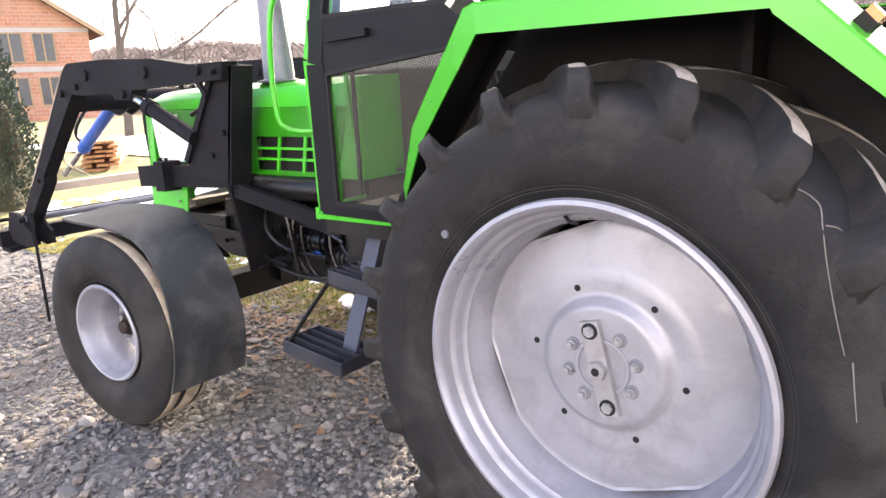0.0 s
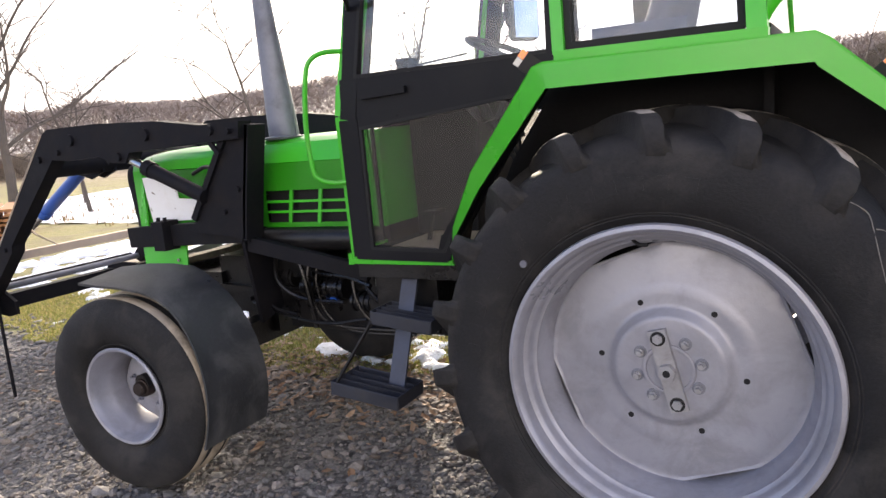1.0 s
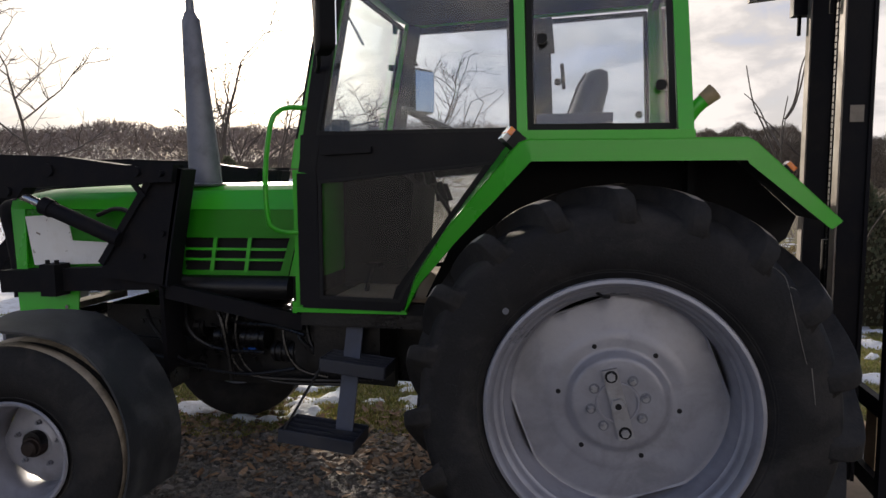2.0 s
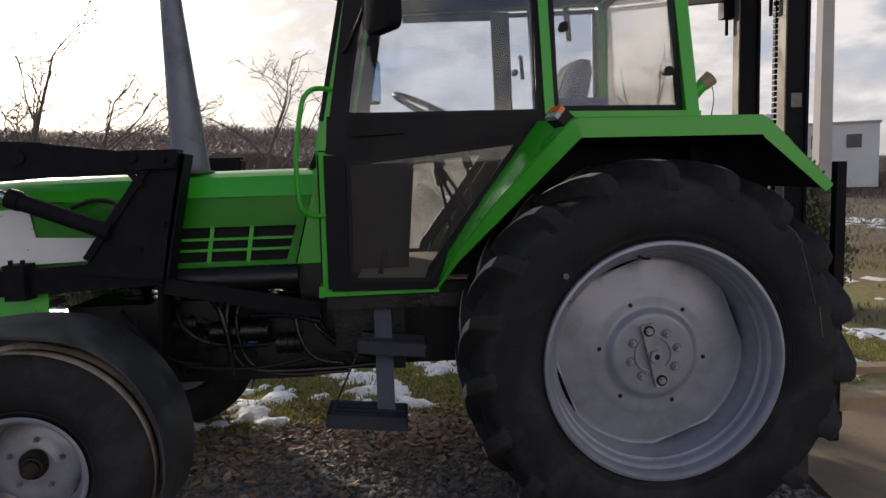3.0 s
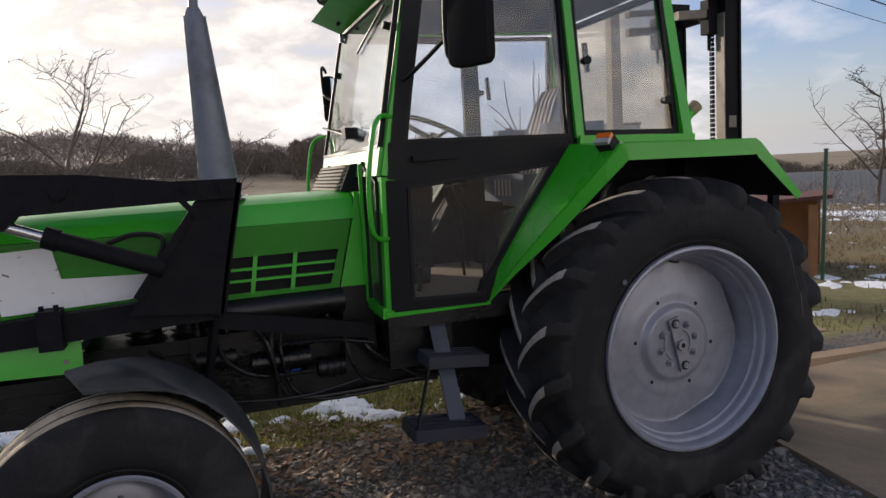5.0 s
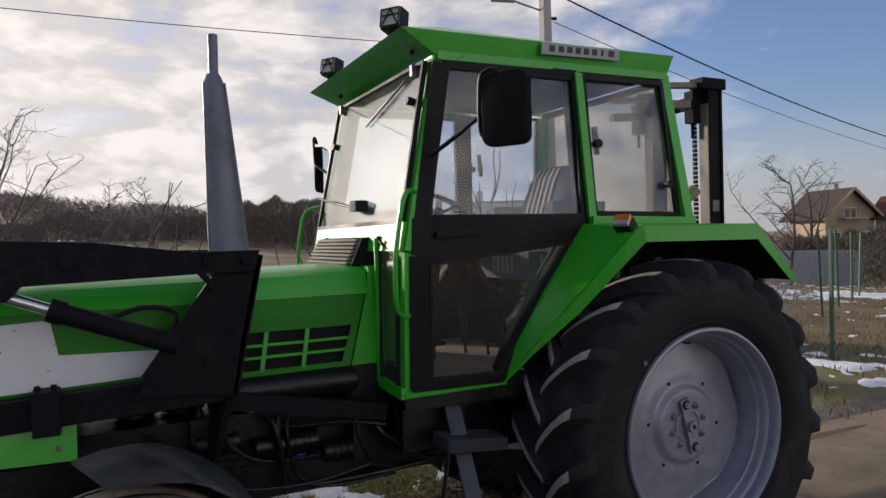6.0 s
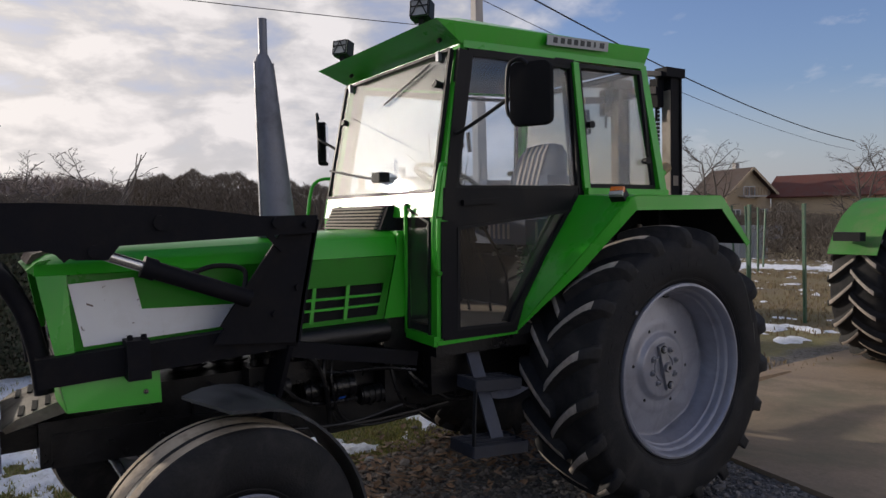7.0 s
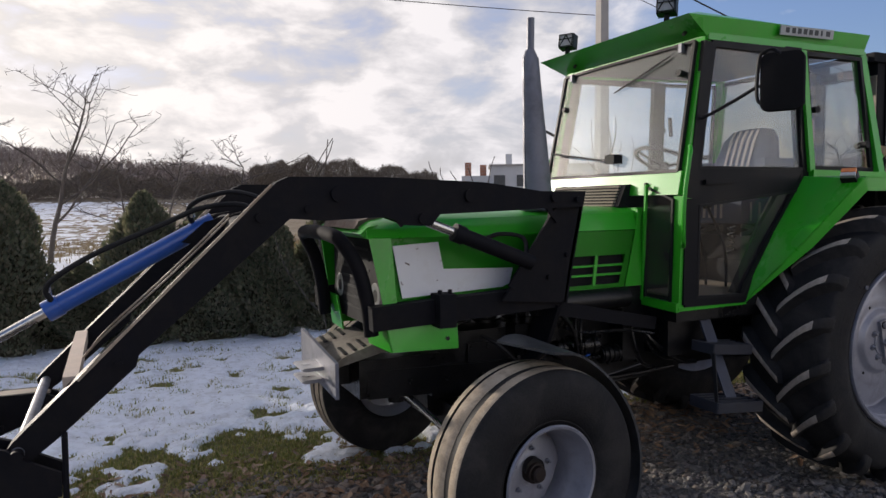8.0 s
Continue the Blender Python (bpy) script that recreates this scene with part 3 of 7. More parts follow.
VENT_X, VENT_Z = (1.432, 1.885), (1.118, 1.262)
for s in (1, -1):
    # side panel with the louvre opening cut through it
    bm = fresh()
    def at(x, z, bm=bm, s=s):
        return bm.verts.new((x, s * (bonnet_half(x) + 0.025 * max(0.0, 1.38 - z)), z))
    edge = [at(x, z) for x, z in ((1.412, 1.100), (1.905, 1.098), (2.715, 1.080), (2.715, 1.392), (1.905, 1.392), (1.338, 1.392))]
    hole = [at(x, z) for x, z in ((1.447, 1.121), (1.905, 1.121), (1.905, 1.268), (1.402, 1.268))]
    for ring in ((edge[0], edge[1], hole[1], hole[0]), (edge[1], edge[2], edge[3], edge[4], hole[2], hole[1]), (edge[4], edge[5], hole[3], hole[2]), (edge[5], edge[0], hole[0], hole[3])):
        bm.faces.new(ring)
    bmesh.ops.solidify(bm, geom=bm.faces[:], thickness=0.006)
    panel = part("side_panel", bm, GREEN, tractor, "green side panel with louvre slots")
    # dark backing and the bars of the louvre
    bm = slab(fresh(), [(1.40, s * 0.330, 1.10), (1.92, s * 0.345, 1.10), (1.92, s * 0.345, 1.29), (1.40, s * 0.330, 1.29)], 0.004)
    part("louvre_backing", bm, LINER, panel)
    for z in (1.170, 1.217):
        bm = beam(fresh(), (1.42, s * 0.357, z), (1.91, s * 0.377, z), 0.010, 0.011)
        part("louvre_bar", bm, GREEN, panel)
    for x in (1.60, 1.765):
        bm = beam(fresh(), (x + 0.012, s * (bonnet_half(x) + 0.006), 1.115), (x - 0.012, s * bonnet_half(x), 1.268), 0.008, 0.017, (1, 0, 0))
        part("louvre_post", bm, GREEN, panel)
    # white stripe panel
    bm = fresh()
    prism(bm, [(2.712, 1.362), (2.492, 1.372), (2.468, 1.250), (2.10, 1.236), (2.12, 1.165), (2.16, 1.15), (2.672, 1.132)], s * (bonnet_half(2.5) + 0.0085) - 0.002, s * (bonnet_half(2.5) + 0.0085) + 0.003)
    for v in bm.verts:
        v.co.y += s * (bonnet_half(v.co.x) - bonnet_half(2.5) + 0.025 * max(0.0, 1.38 - v.co.z))
    part("white_panel", bm, WHITE, panel, "white painted panel with chips")
    # nose corner, leaning back to the bumper, and the skirt below the loader rail
    bm = fresh()
    slab(bm, [(2.715, s * 0.405, 1.395), (2.81, s * 0.385, 1.395), (2.76, s * 0.425, 1.08), (2.70, s * 0.43, 1.08)], 0.008)
    nose = part("nose_panel", rounded(bm, 0.003, 1), GREEN, tractor, "green nose corner of the bonnet")
    bm = fresh()
    slab(bm, [(2.42, s * 0.432, 1.08), (2.765, s * 0.430, 1.08), (2.735, s * 0.452, 0.905), (2.42, s * 0.452, 0.895)], 0.008)
    skirt = part("skirt_panel", rounded(bm, 0.003, 1), GREEN, tractor, "green skirt below the bonnet")
    bm = fresh()
    slab(bm, [(2.765, s * 0.427, 1.08), (2.735, s * 0.449, 0.905), (2.75, s * 0.20, 0.905), (2.78, s * 0.20, 1.08)], 0.008)
    part("skirt_front", rounded(bm, 0.003, 1), GREEN, skirt)
    bm = rod(fresh(), (2.475, s * 0.448, 0.945), (2.475, s * 0.462, 0.945), 0.010, n=6)
    part("bolt", bm, STEEL, skirt)
    # rear cowl, between bonnet and cab
    bm = fresh()
    slab(bm, [(1.255, s * 0.350, 1.497), (1.318, s * 0.351, 1.497), (1.330, s * 0.3525, 1.395), (1.406, s * 0.3615, 1.10), (1.255, s * 0.357, 1.10)], 0.006)
    part("rear_cowl", bm, GREEN, bonnet, "green cowl between bonnet and cab")
bm = fresh()
prism(bm, [(1.255, 1.10), (1.316, 1.10), (1.316, 1.507), (1.255, 1.507)], -0.345, 0.345)
part("firewall", bm, GREEN, bonnet)
# grille and headlamps under the front lip
bm = box(fresh(), (2.70, -0.36, 0.98), (2.745, 0.36, 1.40))
grille = part("grille", bm, LINER, tractor, "black front grille between headlamps")
for i in range(7):
    bm = beam(fresh(), (2.746, -0.20, 1.335 - i * 0.048), (2.746, 0.20, 1.335 - i * 0.048), 0.006, 0.012)
    part("grille_bar", bm, RUBBER_TRIM, grille)
for s in (1, -1):
    bm = lathe(fresh(), [(0.0, 0.0), (0.03, 0.018), (0.055, 0.02), (0.07, 0.012), (0.075, 0.0), (0.078, -0.04), (0.0, -0.045)], 28)
    lamp = part("headlamp", bm, LENS, grille, "round clear headlamp")
    lamp.matrix_local = pose(2.728, s * 0.27, 1.13, 0, 0, -90)
bm = fresh()
prism(bm, [(2.70, 1.40), (2.82, 1.40), (2.838, 1.415), (2.80, 1.446), (2.76, 1.452)], -0.355, 0.355)
part("nose_lip", rounded(bm, 0.006, 2), GREEN, bonnet)
bm = fresh()
prism(bm, [(2.70, 1.455), (2.832, 1.434), (2.812, 1.470), (2.74, 1.487), (2.70, 1.490)], -0.26, 0.26)
part("nose_vent", rounded(bm, 0.004, 1), RUST, bonnet, "dusty air slot on the bonnet's nose")

# ---- exhaust ----
bm = fresh()
rows = []
for z, cx, hw in ((1.50, 1.862, 0.078), (1.60, 1.866, 0.075), (1.90, 1.884, 0.060), (2.15, 1.900, 0.045), (2.262, 1.907, 0.037), (2.29, 1.908, 0.025)):
    ring = []
    for i in range(24):
        a = 2 * math.pi * i / 24
        ring.append(bm.verts.new((cx + hw * math.cos(a), 0.25 + hw * 0.80 * math.sin(a), z)))
    rows.append(ring)
for a, b in zip(rows, rows[1:]):
    for i in range(24):
        bm.faces.new((a[i], a[(i + 1) % 24], b[(i + 1) % 24], b[i]))
bm.faces.new(rows[0][::-1])
bm.faces.new(rows[-1])
muffler = part("muffler", bm, GREY, tractor, "tapered grey exhaust silencer standing on the bonnet", 50)
bm = fresh()
for s in (1, -1):
    for k in (0,):
        beam(bm, (1.862 + s * 0.080, 0.25, 1.50), (1.905 + s * 0.040, 0.25, 2.258), 0.007, 0.012, (0, 1, 0))
part("seam_flange", bm, GREY, muffler)
bm = fresh()
lathe(bm, [(0.019, 0.0), (0.019, 0.165), (0.016, 0.165), (0.016, 0.0)], 18, closed=True)
pipe = part("exhaust_pipe", bm, GREY, muffler)
pipe.matrix_local = pose(1.906, 0.25, 2.28, 90, 0, 0) @ pose(0, 0, 0, -1.5, 0, 0)
bm = lathe(fresh(), [(0.07, 0.0), (0.095, 0.004), (0.1, 0.012), (0.06, 0.02)], 24)
collar = part("base_collar", bm, GREY, muffler)
collar.matrix_local = pose(1.862, 0.25, 1.496, 90, 0, 0)

# ---- cab ----
A0, A1, A2 = (1.268, 0.600, 0.992), (1.262, 0.617, 1.565), (1.098, 0.588, 2.362)
B1, B2 = (0.350, 0.642, 1.69), (0.375, 0.592, 2.345)
C1, C2 = (-0.222, 0.648, 1.665), (-0.185, 0.535, 2.385)


def flip(p, s):
    return (p[0], p[1] * s, p[2])


cab = part("cab_floor", rounded(box(fresh(), (0.42, -0.585, 0.985), (1.262, 0.585, 1.03)), 0.006, 1), LINER, tractor, "black cab floor")
for s in (1, -1):
    for name, p, q, wide, high in (("lower_corner_post", A0, A1, 0.075, 0.060), ("corner_post", A1, A2, 0.072, 0.060), ("door_post", B1, B2, 0.038, 0.045), ("rear_post", C1, C2, 0.052, 0.060)):
        a, b = Vector(flip(p, s)), Vector(flip(q, s))
        a.y -= s * 0.028
        b.y -= s * 0.028
        a.x -= 0.036 if "corner" in name else 0.0
        b.x -= 0.036 if "corner" in name else 0.0
        bm = rounded(beam(fresh(), a, b, wide, high, (0, 1, 0)), 0.008, 2)
        post = part(name, bm, GREEN, cab)
        if name == "rear_post":
            tagged(post, "slanting green rear cab post")
    # sill along the door's foot, waist rail behind the door
    bm = rounded(beam(fresh(), (1.272, s * 0.588, 0.999), (0.805, s * 0.585, 1.003), 0.045, 0.018), 0.003, 1)
    part("door_sill", bm, GREEN, cab)
    bm = rounded(beam(fresh(), (0.36, s * 0.625, 1.672), (-0.25, s * 0.632, 1.662), 0.05, 0.055), 0.006, 1)
    part("waist_rail", bm, GREEN, cab)
    # front corner: low glass between bonnet and post, with a dark frame
    bm = slab(fresh(), [(1.272, s * 0.375, 1.05), (1.275, s * 0.545, 1.04), (1.270, s * 0.555, 1.535), (1.272, s * 0.375, 1.60)], 0.005)
    g = part("corner_glass", bm, GLASS_DIRTY, cab, "dusty low corner pane")
    g.visible_shadow = False
    for p, q in (((1.275, s * 0.368, 1.02), (1.275, s * 0.368, 1.635)), ((1.273, s * 0.55, 1.03), (1.270, s * 0.56, 1.55)), ((1.272, s * 0.37, 1.615), (1.268, s * 0.56, 1.545))):
        part("pane_seal", rounded(beam(fresh(), p, q, 0.012, 0.014, (1, 0, 0)), 0.003, 1), RUBBER_TRIM, cab)
    part("cowl_edge", rounded(beam(fresh(), (1.283, s * 0.352, 1.02), (1.296, s * 0.395, 1.625), 0.012, 0.014, (1, 0, 0)), 0.004, 1), GREEN, cab)
    bm = slab(fresh(), [(1.275, s * 0.35, 0.995), (1.277, s * 0.605, 0.985), (1.275, s * 0.605, 1.03), (1.275, s * 0.35, 1.04)], 0.02)
    part("front_sill", rounded(bm, 0.004, 1), GREEN, cab)

part("paint_dab", rod(fresh(), (1.233, 0.600, 1.216), (1.233, 0.6115, 1.216), 0.008, n=8), YELLOW, cab, "dab of yellow paint")
# dark padding inside the door posts
for s in (1, -1):
    part("inner_post_trim", rounded(beam(fresh(), (0.352, s * 0.578, 1.66), (0.376, s * 0.535, 2.345), 0.100, 0.030, (0, 1, 0)), 0.008, 2), LINER, cab, "dark padding inside the door post")
    part("inner_corner_trim", rounded(beam(fresh(), (1.19, s * 0.560, 1.58), (1.045, s * 0.535, 2.345), 0.07, 0.012, (0, 1, 0)), 0.004, 1), LINER, cab)

# scuttle below the windscreen, with the rows of louvres of the air intake
bm = fresh()
slab(bm, [(1.268, -0.60, 1.57), (1.268, 0.60, 1.57), (1.247, 0.60, 1.685), (1.247, -0.60, 1.685)], 0.02)
scuttle = part("scuttle", rounded(bm, 0.004, 1), GREEN, cab, "green panel under the windscreen")
bm = fresh()
prism(bm, [(1.262, 1.512), (1.352, 1.512), (1.300, 1.628), (1.262, 1.632)], -0.42, 0.24)
intake = part("air_intake", rounded(bm, 0.004, 1), LINER, tractor, "dusty slatted air intake ahead of the windscreen")
for i in range(7):
    t = i / 6
    bm = beam(fresh(), (1.356 - 0.05 * t, -0.40, 1.520 + 0.100 * t), (1.356 - 0.05 * t, 0.205, 1.520 + 0.100 * t), 0.022, 0.009)
    part("slat", rounded(bm, 0.002, 1), LOUVRE, intake)

# windscreen
WS = [(1.250, -0.575, 1.688), (1.250, 0.575, 1.688), (1.122, 0.550, 2.335), (1.122, -0.550, 2.335)]
bm = slab(fresh(), WS, 0.006)
ws = part("windscreen", bm, WINDSCREEN_GLASS, tractor, "one-piece windscreen, dusty and mirroring the bright sky")
ws.visible_shadow = False
for p, q in zip(WS, WS[1:] + WS[:1]):
    part("windscreen_seal", rounded(beam(fresh(), p, q, 0.016, 0.022, (1, 0, 0.2)), 0.004, 1), RUBBER_TRIM, ws)
for y, z in ((0.47, 2.28), (-0.47, 2.28)):
    bm = rounded(box(fresh(), (1.128, y - 0.011, z + 0.015), (1.150, y + 0.011, z + 0.06)), 0.006, 1)
    part("screen_hinge", bm, GREY, ws)
for y, z in ((0.50, 2.18), (-0.50, 2.12)):
    bm = rod(fresh(), (1.155, y, z), (1.185, y, z + 0.006), 0.017, n=16)
    part("screen_knob", bm, RUBBER_TRIM, ws)
bm = hose(fresh(), [(1.262, -0.52, 1.845), (1.260, -0.20, 1.80), (1.258, 0.06, 1.765)], 0.006, 6)
wiper = part("wiper_arm", bm, RUBBER_TRIM, tractor, "short windscreen wiper with motor knob")
bm = rounded(box(fresh(), (1.225, 0.04, 1.75), (1.285, 0.12, 1.80)), 0.012, 2)
part("wiper_motor", bm, RUBBER_TRIM, wiper)
bm = beam(fresh(), (1.170, -0.02, 2.16), (1.145, 0.40, 2.29), 0.010, 0.006)
part("second_wiper", bm, RUBBER_TRIM, ws)

# roof with its flared visor
bm = fresh()
low = [(1.098, 0.600, 2.357), (-0.205, 0.530, 2.392), (-0.205, -0.530, 2.392), (1.098, -0.600, 2.357)]
high = [(1.264, 0.645, 2.439), (-0.252, 0.532, 2.492), (-0.252, -0.532, 2.492), (1.264, -0.645, 2.439)]
crown = [(1.02, 0.46, 2.515), (-0.16, 0.42, 2.522), (-0.16, -0.42, 2.522), (1.02, -0.46, 2.515)]
rings = [[bm.verts.new(p) for p in ring] for ring in (low, high, crown)]
for a, b in zip(rings, rings[1:]):
    for i in range(4):
        bm.faces.new((a[i], a[(i + 1) % 4], b[(i + 1) % 4], b[i]))
bm.faces.new(rings[0][::-1])
bm.faces.new(rings[2])
roof = part("roof", rounded(bm, 0.006, 2), GREEN, tractor, "green cab roof with a visor flared out over the windscreen")
bm = slab(fresh(), [(1.075, -0.55, 2.352), (-0.17, -0.50, 2.385), (-0.17, 0.50, 2.385), (1.075, 0.55, 2.352)], 0.012)
part("headlining", bm, LINER, roof, "dark headlining")
bm = rounded(beam(fresh(), (1.092, -0.575, 2.360), (1.092, 0.575, 2.360), 0.020, 0.014), 0.005, 1)
part("front_rail", bm, GREEN, roof)
for s in (1, -1):
    part("roof_rail", rounded(beam(fresh(), (1.09, s * 0.590, 2.356), (-0.19, s * 0.527, 2.386), 0.03, 0.034), 0.005, 1), GREEN, roof)
for y in (0.52, -0.40):
    part("visor_bolt", rod(fresh(), (1.16, y, 2.385), (1.175, y, 2.372), 0.010, n=8), RUBBER_TRIM, roof)
# badge on the roof's side; a brand name stands as plain marks
bm = slab(fresh(), [(0.585, 0.6005, 2.408), (0.135, 0.5755, 2.424), (0.135, 0.582, 2.474), (0.585, 0.608, 2.456)], 0.006)
badge = part("badge", rounded(bm, 0.001, 1), BADGE, tractor, "worn grey badge strip with dark marks")
for i, (x, wd) in enumerate(((0.530, 0.03), (0.478, 0.03), (0.430, 0.03), (0.382, 0.03), (0.334, 0.03), (0.286, 0.03), (0.240, 0.014), (0.185, 0.035))):
    k = (0.585 - x) / 0.45
    yb, zb = 0.6035 - 0.025 * k, 2.420 + 0.016 * k
    bm = slab(fresh(), [(x + wd / 2, yb + 0.0015, zb), (x - wd / 2, yb - 0.0005, zb + 0.001), (x - wd / 2, yb + 0.003, zb + 0.028), (x + wd / 2, yb + 0.005, zb + 0.027)], 0.005)
    part("badge_mark", bm, BADGE_MARK, badge)

# work lamps on the visor
for y, turn in ((0.435, 36), (-0.425, 30)):
    bm = rounded(box(fresh(), (-0.05, -0.062, -0.055), (0.028, 0.062, 0.055)), 0.012, 2)
    lamp = part("work_lamp", bm, RUBBER_TRIM, tractor, "square work lamp behind a wire guard")
    lamp.matrix_local = pose(1.205, y, 2.530, 0, -10, turn) @ Matrix.Diagonal((0.78, 0.78, 0.78, 1))
    part("lamp_lens", rounded(box(fresh(), (0.024, -0.055, -0.048), (0.036, 0.055, 0.048)), 0.004, 1), LENS, lamp)
    bm = fresh()
    for p, q in (((-0.052, 0.012), (0.052, 0.012)), ((-0.050, -0.045), (0.0, 0.045)), ((0.050, -0.045), (0.0, 0.045)), ((-0.056, -0.048), (0.056, -0.048)), ((-0.056, 0.048), (0.056, 0.048)), ((-0.056, -0.048), (-0.056, 0.048)), ((0.056, -0.048), (0.056, 0.048))):
        rod(bm, (0.043, *p), (0.043, *q), 0.0036, n=6)
    part("wire_guard", bm, RUBBER_TRIM, lamp)
    bm = rounded(beam(fresh(), (-0.01, 0, -0.052), (-0.01, 0, -0.105), 0.03, 0.03), 0.004, 1)
    part("lamp_foot", bm, RUBBER_TRIM, lamp)


# ---- doors, side and rear panes ----
def side_y(z, x):
    """The cab side leans in above the waist and tapers to the rear."""
    if z < 1.6:
        return 0.606 + 0.012 * (z - 1.0)
    k = min(1.0, (z - 1.6) / 0.78)
    return 0.614 - k * (0.022 + 0.06 * max(0.0, min(1.0, (1.1 - x) / 1.3)))


def bars(parent, s, names, points, width, thick, mat, out=0.0, label=""):
    """A frame of flat bars round a polygon of (x, z) points on the cab side."""
    made = []
    for i, (a, b) in enumerate(zip(points, points[1:] + points[:1])):
        w = width[i] if isinstance(width, (list, tuple)) else width
        p = (a[0], s * (side_y(a[1], a[0]) + out), a[1])
        q = (b[0], s * (side_y(b[1], b[0]) + out), b[1])
        d = (Vector(q) - Vector(p)).normalized() * w * 0.35
        bm = rounded(beam(fresh(), Vector(p) - d, Vector(q) + d, w, thick, (0, 1, 0)), min(0.006, thick * 0.3), 1)
        made.append(part(names, bm, mat, parent, label if i == 0 else ""))
    return made


def pane(parent, s, name, points, mat, inset=0.012, label="", thick=0.005):
    bm = slab(fresh(), [(x, s * (side_y(z, x) - inset), z) for x, z in points], thick)
    g = part(name, bm, mat, parent, label)
    g.visible_shadow = False
    return g


UPPER = [(1.152, 1.706), (0.392, 1.706), (0.398, 2.318), (1.038, 2.318)]
LOWER = [(1.155, 1.055), (0.835, 1.048), (0.790, 1.13), (0.445, 1.585), (1.150, 1.515)]
for s in (1, -1):
    # waist panel of the door, between the two panes
    bm = fresh()
    pts = [(1.238, 1.505), (1.150, 1.512), (0.44, 1.590), (0.372, 1.612), (0.362, 1.712), (1.168, 1.712), (1.226, 1.70)]
    a = [bm.verts.new((x, s * (side_y(z, x) + 0.006), z)) for x, z in pts]
    b = [bm.verts.new((x, s * (side_y(z, x) - 0.022), z)) for x, z in pts]
    bm.faces.new(a)
    bm.faces.new(b[::-1])
    for i in range(len(a)):
        bm.faces.new((a[i], b[i], b[(i + 1) % len(a)], a[(i + 1) % len(a)]))
    door = part("door", rounded(bm, 0.003, 1), BLACK, tractor, "black framed cab door with two panes, closed")
    # frame members
    for p, q, w in (((1.205, 1.02), (1.203, 1.55), 0.085), ((1.203, 1.55), (1.075, 2.33), 0.072), ((1.06, 2.330), (0.375, 2.338), 0.045), ((0.372, 1.62), (0.386, 2.335), 0.045),
                    ((0.395, 1.655), (0.815, 1.085), 0.062), ((0.815, 1.10), (0.842, 1.02), 0.055), ((0.825, 1.030), (1.235, 1.034), 0.048)):
        pa, pb = (p[0], s * (side_y(p[1], p[0]) - 0.004), p[1]), (q[0], s * (side_y(q[1], q[0]) - 0.004), q[1])
        part("frame_bar", rounded(beam(fresh(), pa, pb, w, 0.026, (0, 1, 0)), 0.005, 1), BLACK, door)
    pane(door, s, "upper_pane", UPPER, GLASS, 0.008, "clear upper door pane")
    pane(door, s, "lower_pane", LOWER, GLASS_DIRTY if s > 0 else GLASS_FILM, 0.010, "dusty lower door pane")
    bars(door, s, "pane_seal", UPPER, 0.013, 0.014, RUBBER_TRIM, 0.001)
    bars(door, s, "pane_seal", LOWER, 0.013, 0.014, RUBBER_TRIM, 0.003)
    bm = rounded(beam(fresh(), (1.13, s * 0.628, 1.632), (0.93, s * 0.628, 1.640), 0.020, 0.024), 0.005, 1)
    part("door_handle", bm, BLACK, door, "black recessed door handle")
    for z in (1.76, 2.26):
        bm = rod(fresh(), (0.352, s * (side_y(z, 0.35) + 0.010), z - 0.03), (0.352, s * (side_y(z, 0.35) + 0.010), z + 0.03), 0.012, n=10)
        part("door_hinge", bm, BLACK, door)
    # rear side pane
    REAR = [(0.322, 1.712), (-0.180, 1.706), (-0.150, 2.345), (0.338, 2.335)]
    g = pane(tractor, s, "side_pane", REAR, GLASS, 0.010, "rear side pane in a black seal")
    bars(g, s, "pane_seal", REAR, 0.022, 0.020, RUBBER_TRIM, 0.002)
    for x, z in ((0.285, 2.03), (-0.135, 1.85)):
        bm = rod(fresh(), (x, s * (side_y(z, x) - 0.01), z), (x, s * (side_y(z, x) + 0.028), z), 0.016, 0.020, n=14)
        part("pane_catch", bm, RUBBER_TRIM, g)
    bm = rounded(beam(fresh(), (0.262, s * 0.545, 2.115), (0.250, s * 0.545, 1.985), 0.020, 0.018, (0, 1, 0)), 0.006, 2)
    part("latch_handle", bm, RUBBER_TRIM, g, "black latch handle inside")
# rear wall: glass over a dark panel
bm = slab(fresh(), [(-0.235, 0.57, 1.70), (-0.235, -0.57, 1.70), (-0.195, -0.49, 2.35), (-0.195, 0.49, 2.35)], 0.005)
g = part("rear_pane", bm, REAR_GLASS, tractor, "dusty rear cab pane, tinted tan for sun in the dust")
g.visible_shadow = False
for p, q in (((-0.235, 0.58, 1.69), (-0.235, -0.58, 1.69)), ((-0.195, 0.50, 2.36), (-0.195, -0.50, 2.36))):
    part("pane_seal", rounded(beam(fresh(), p, q, 0.03, 0.03), 0.004, 1), RUBBER_TRIM, g)
bm = box(fresh(), (-0.26, -0.60, 1.05), (-0.235, 0.60, 1.665))
part("rear_wall", bm, LINER, cab, "black rear cab wall")
bm = fresh()
prism(bm, [(-0.24, 1.04), (0.42, 1.04), (0.42, 1.18), (0.30, 1.32), (-0.24, 1.32)], -0.45, 0.45)
part("inner_deck", rounded(bm, 0.01, 1), LINER, cab, "black deck under the seat")

part("floor_mat", rounded(box(fresh(), (0.46, -0.50, 1.034), (1.14, 0.55, 1.043)), 0.003, 1), MAT, cab, "dusty tan floor mat")
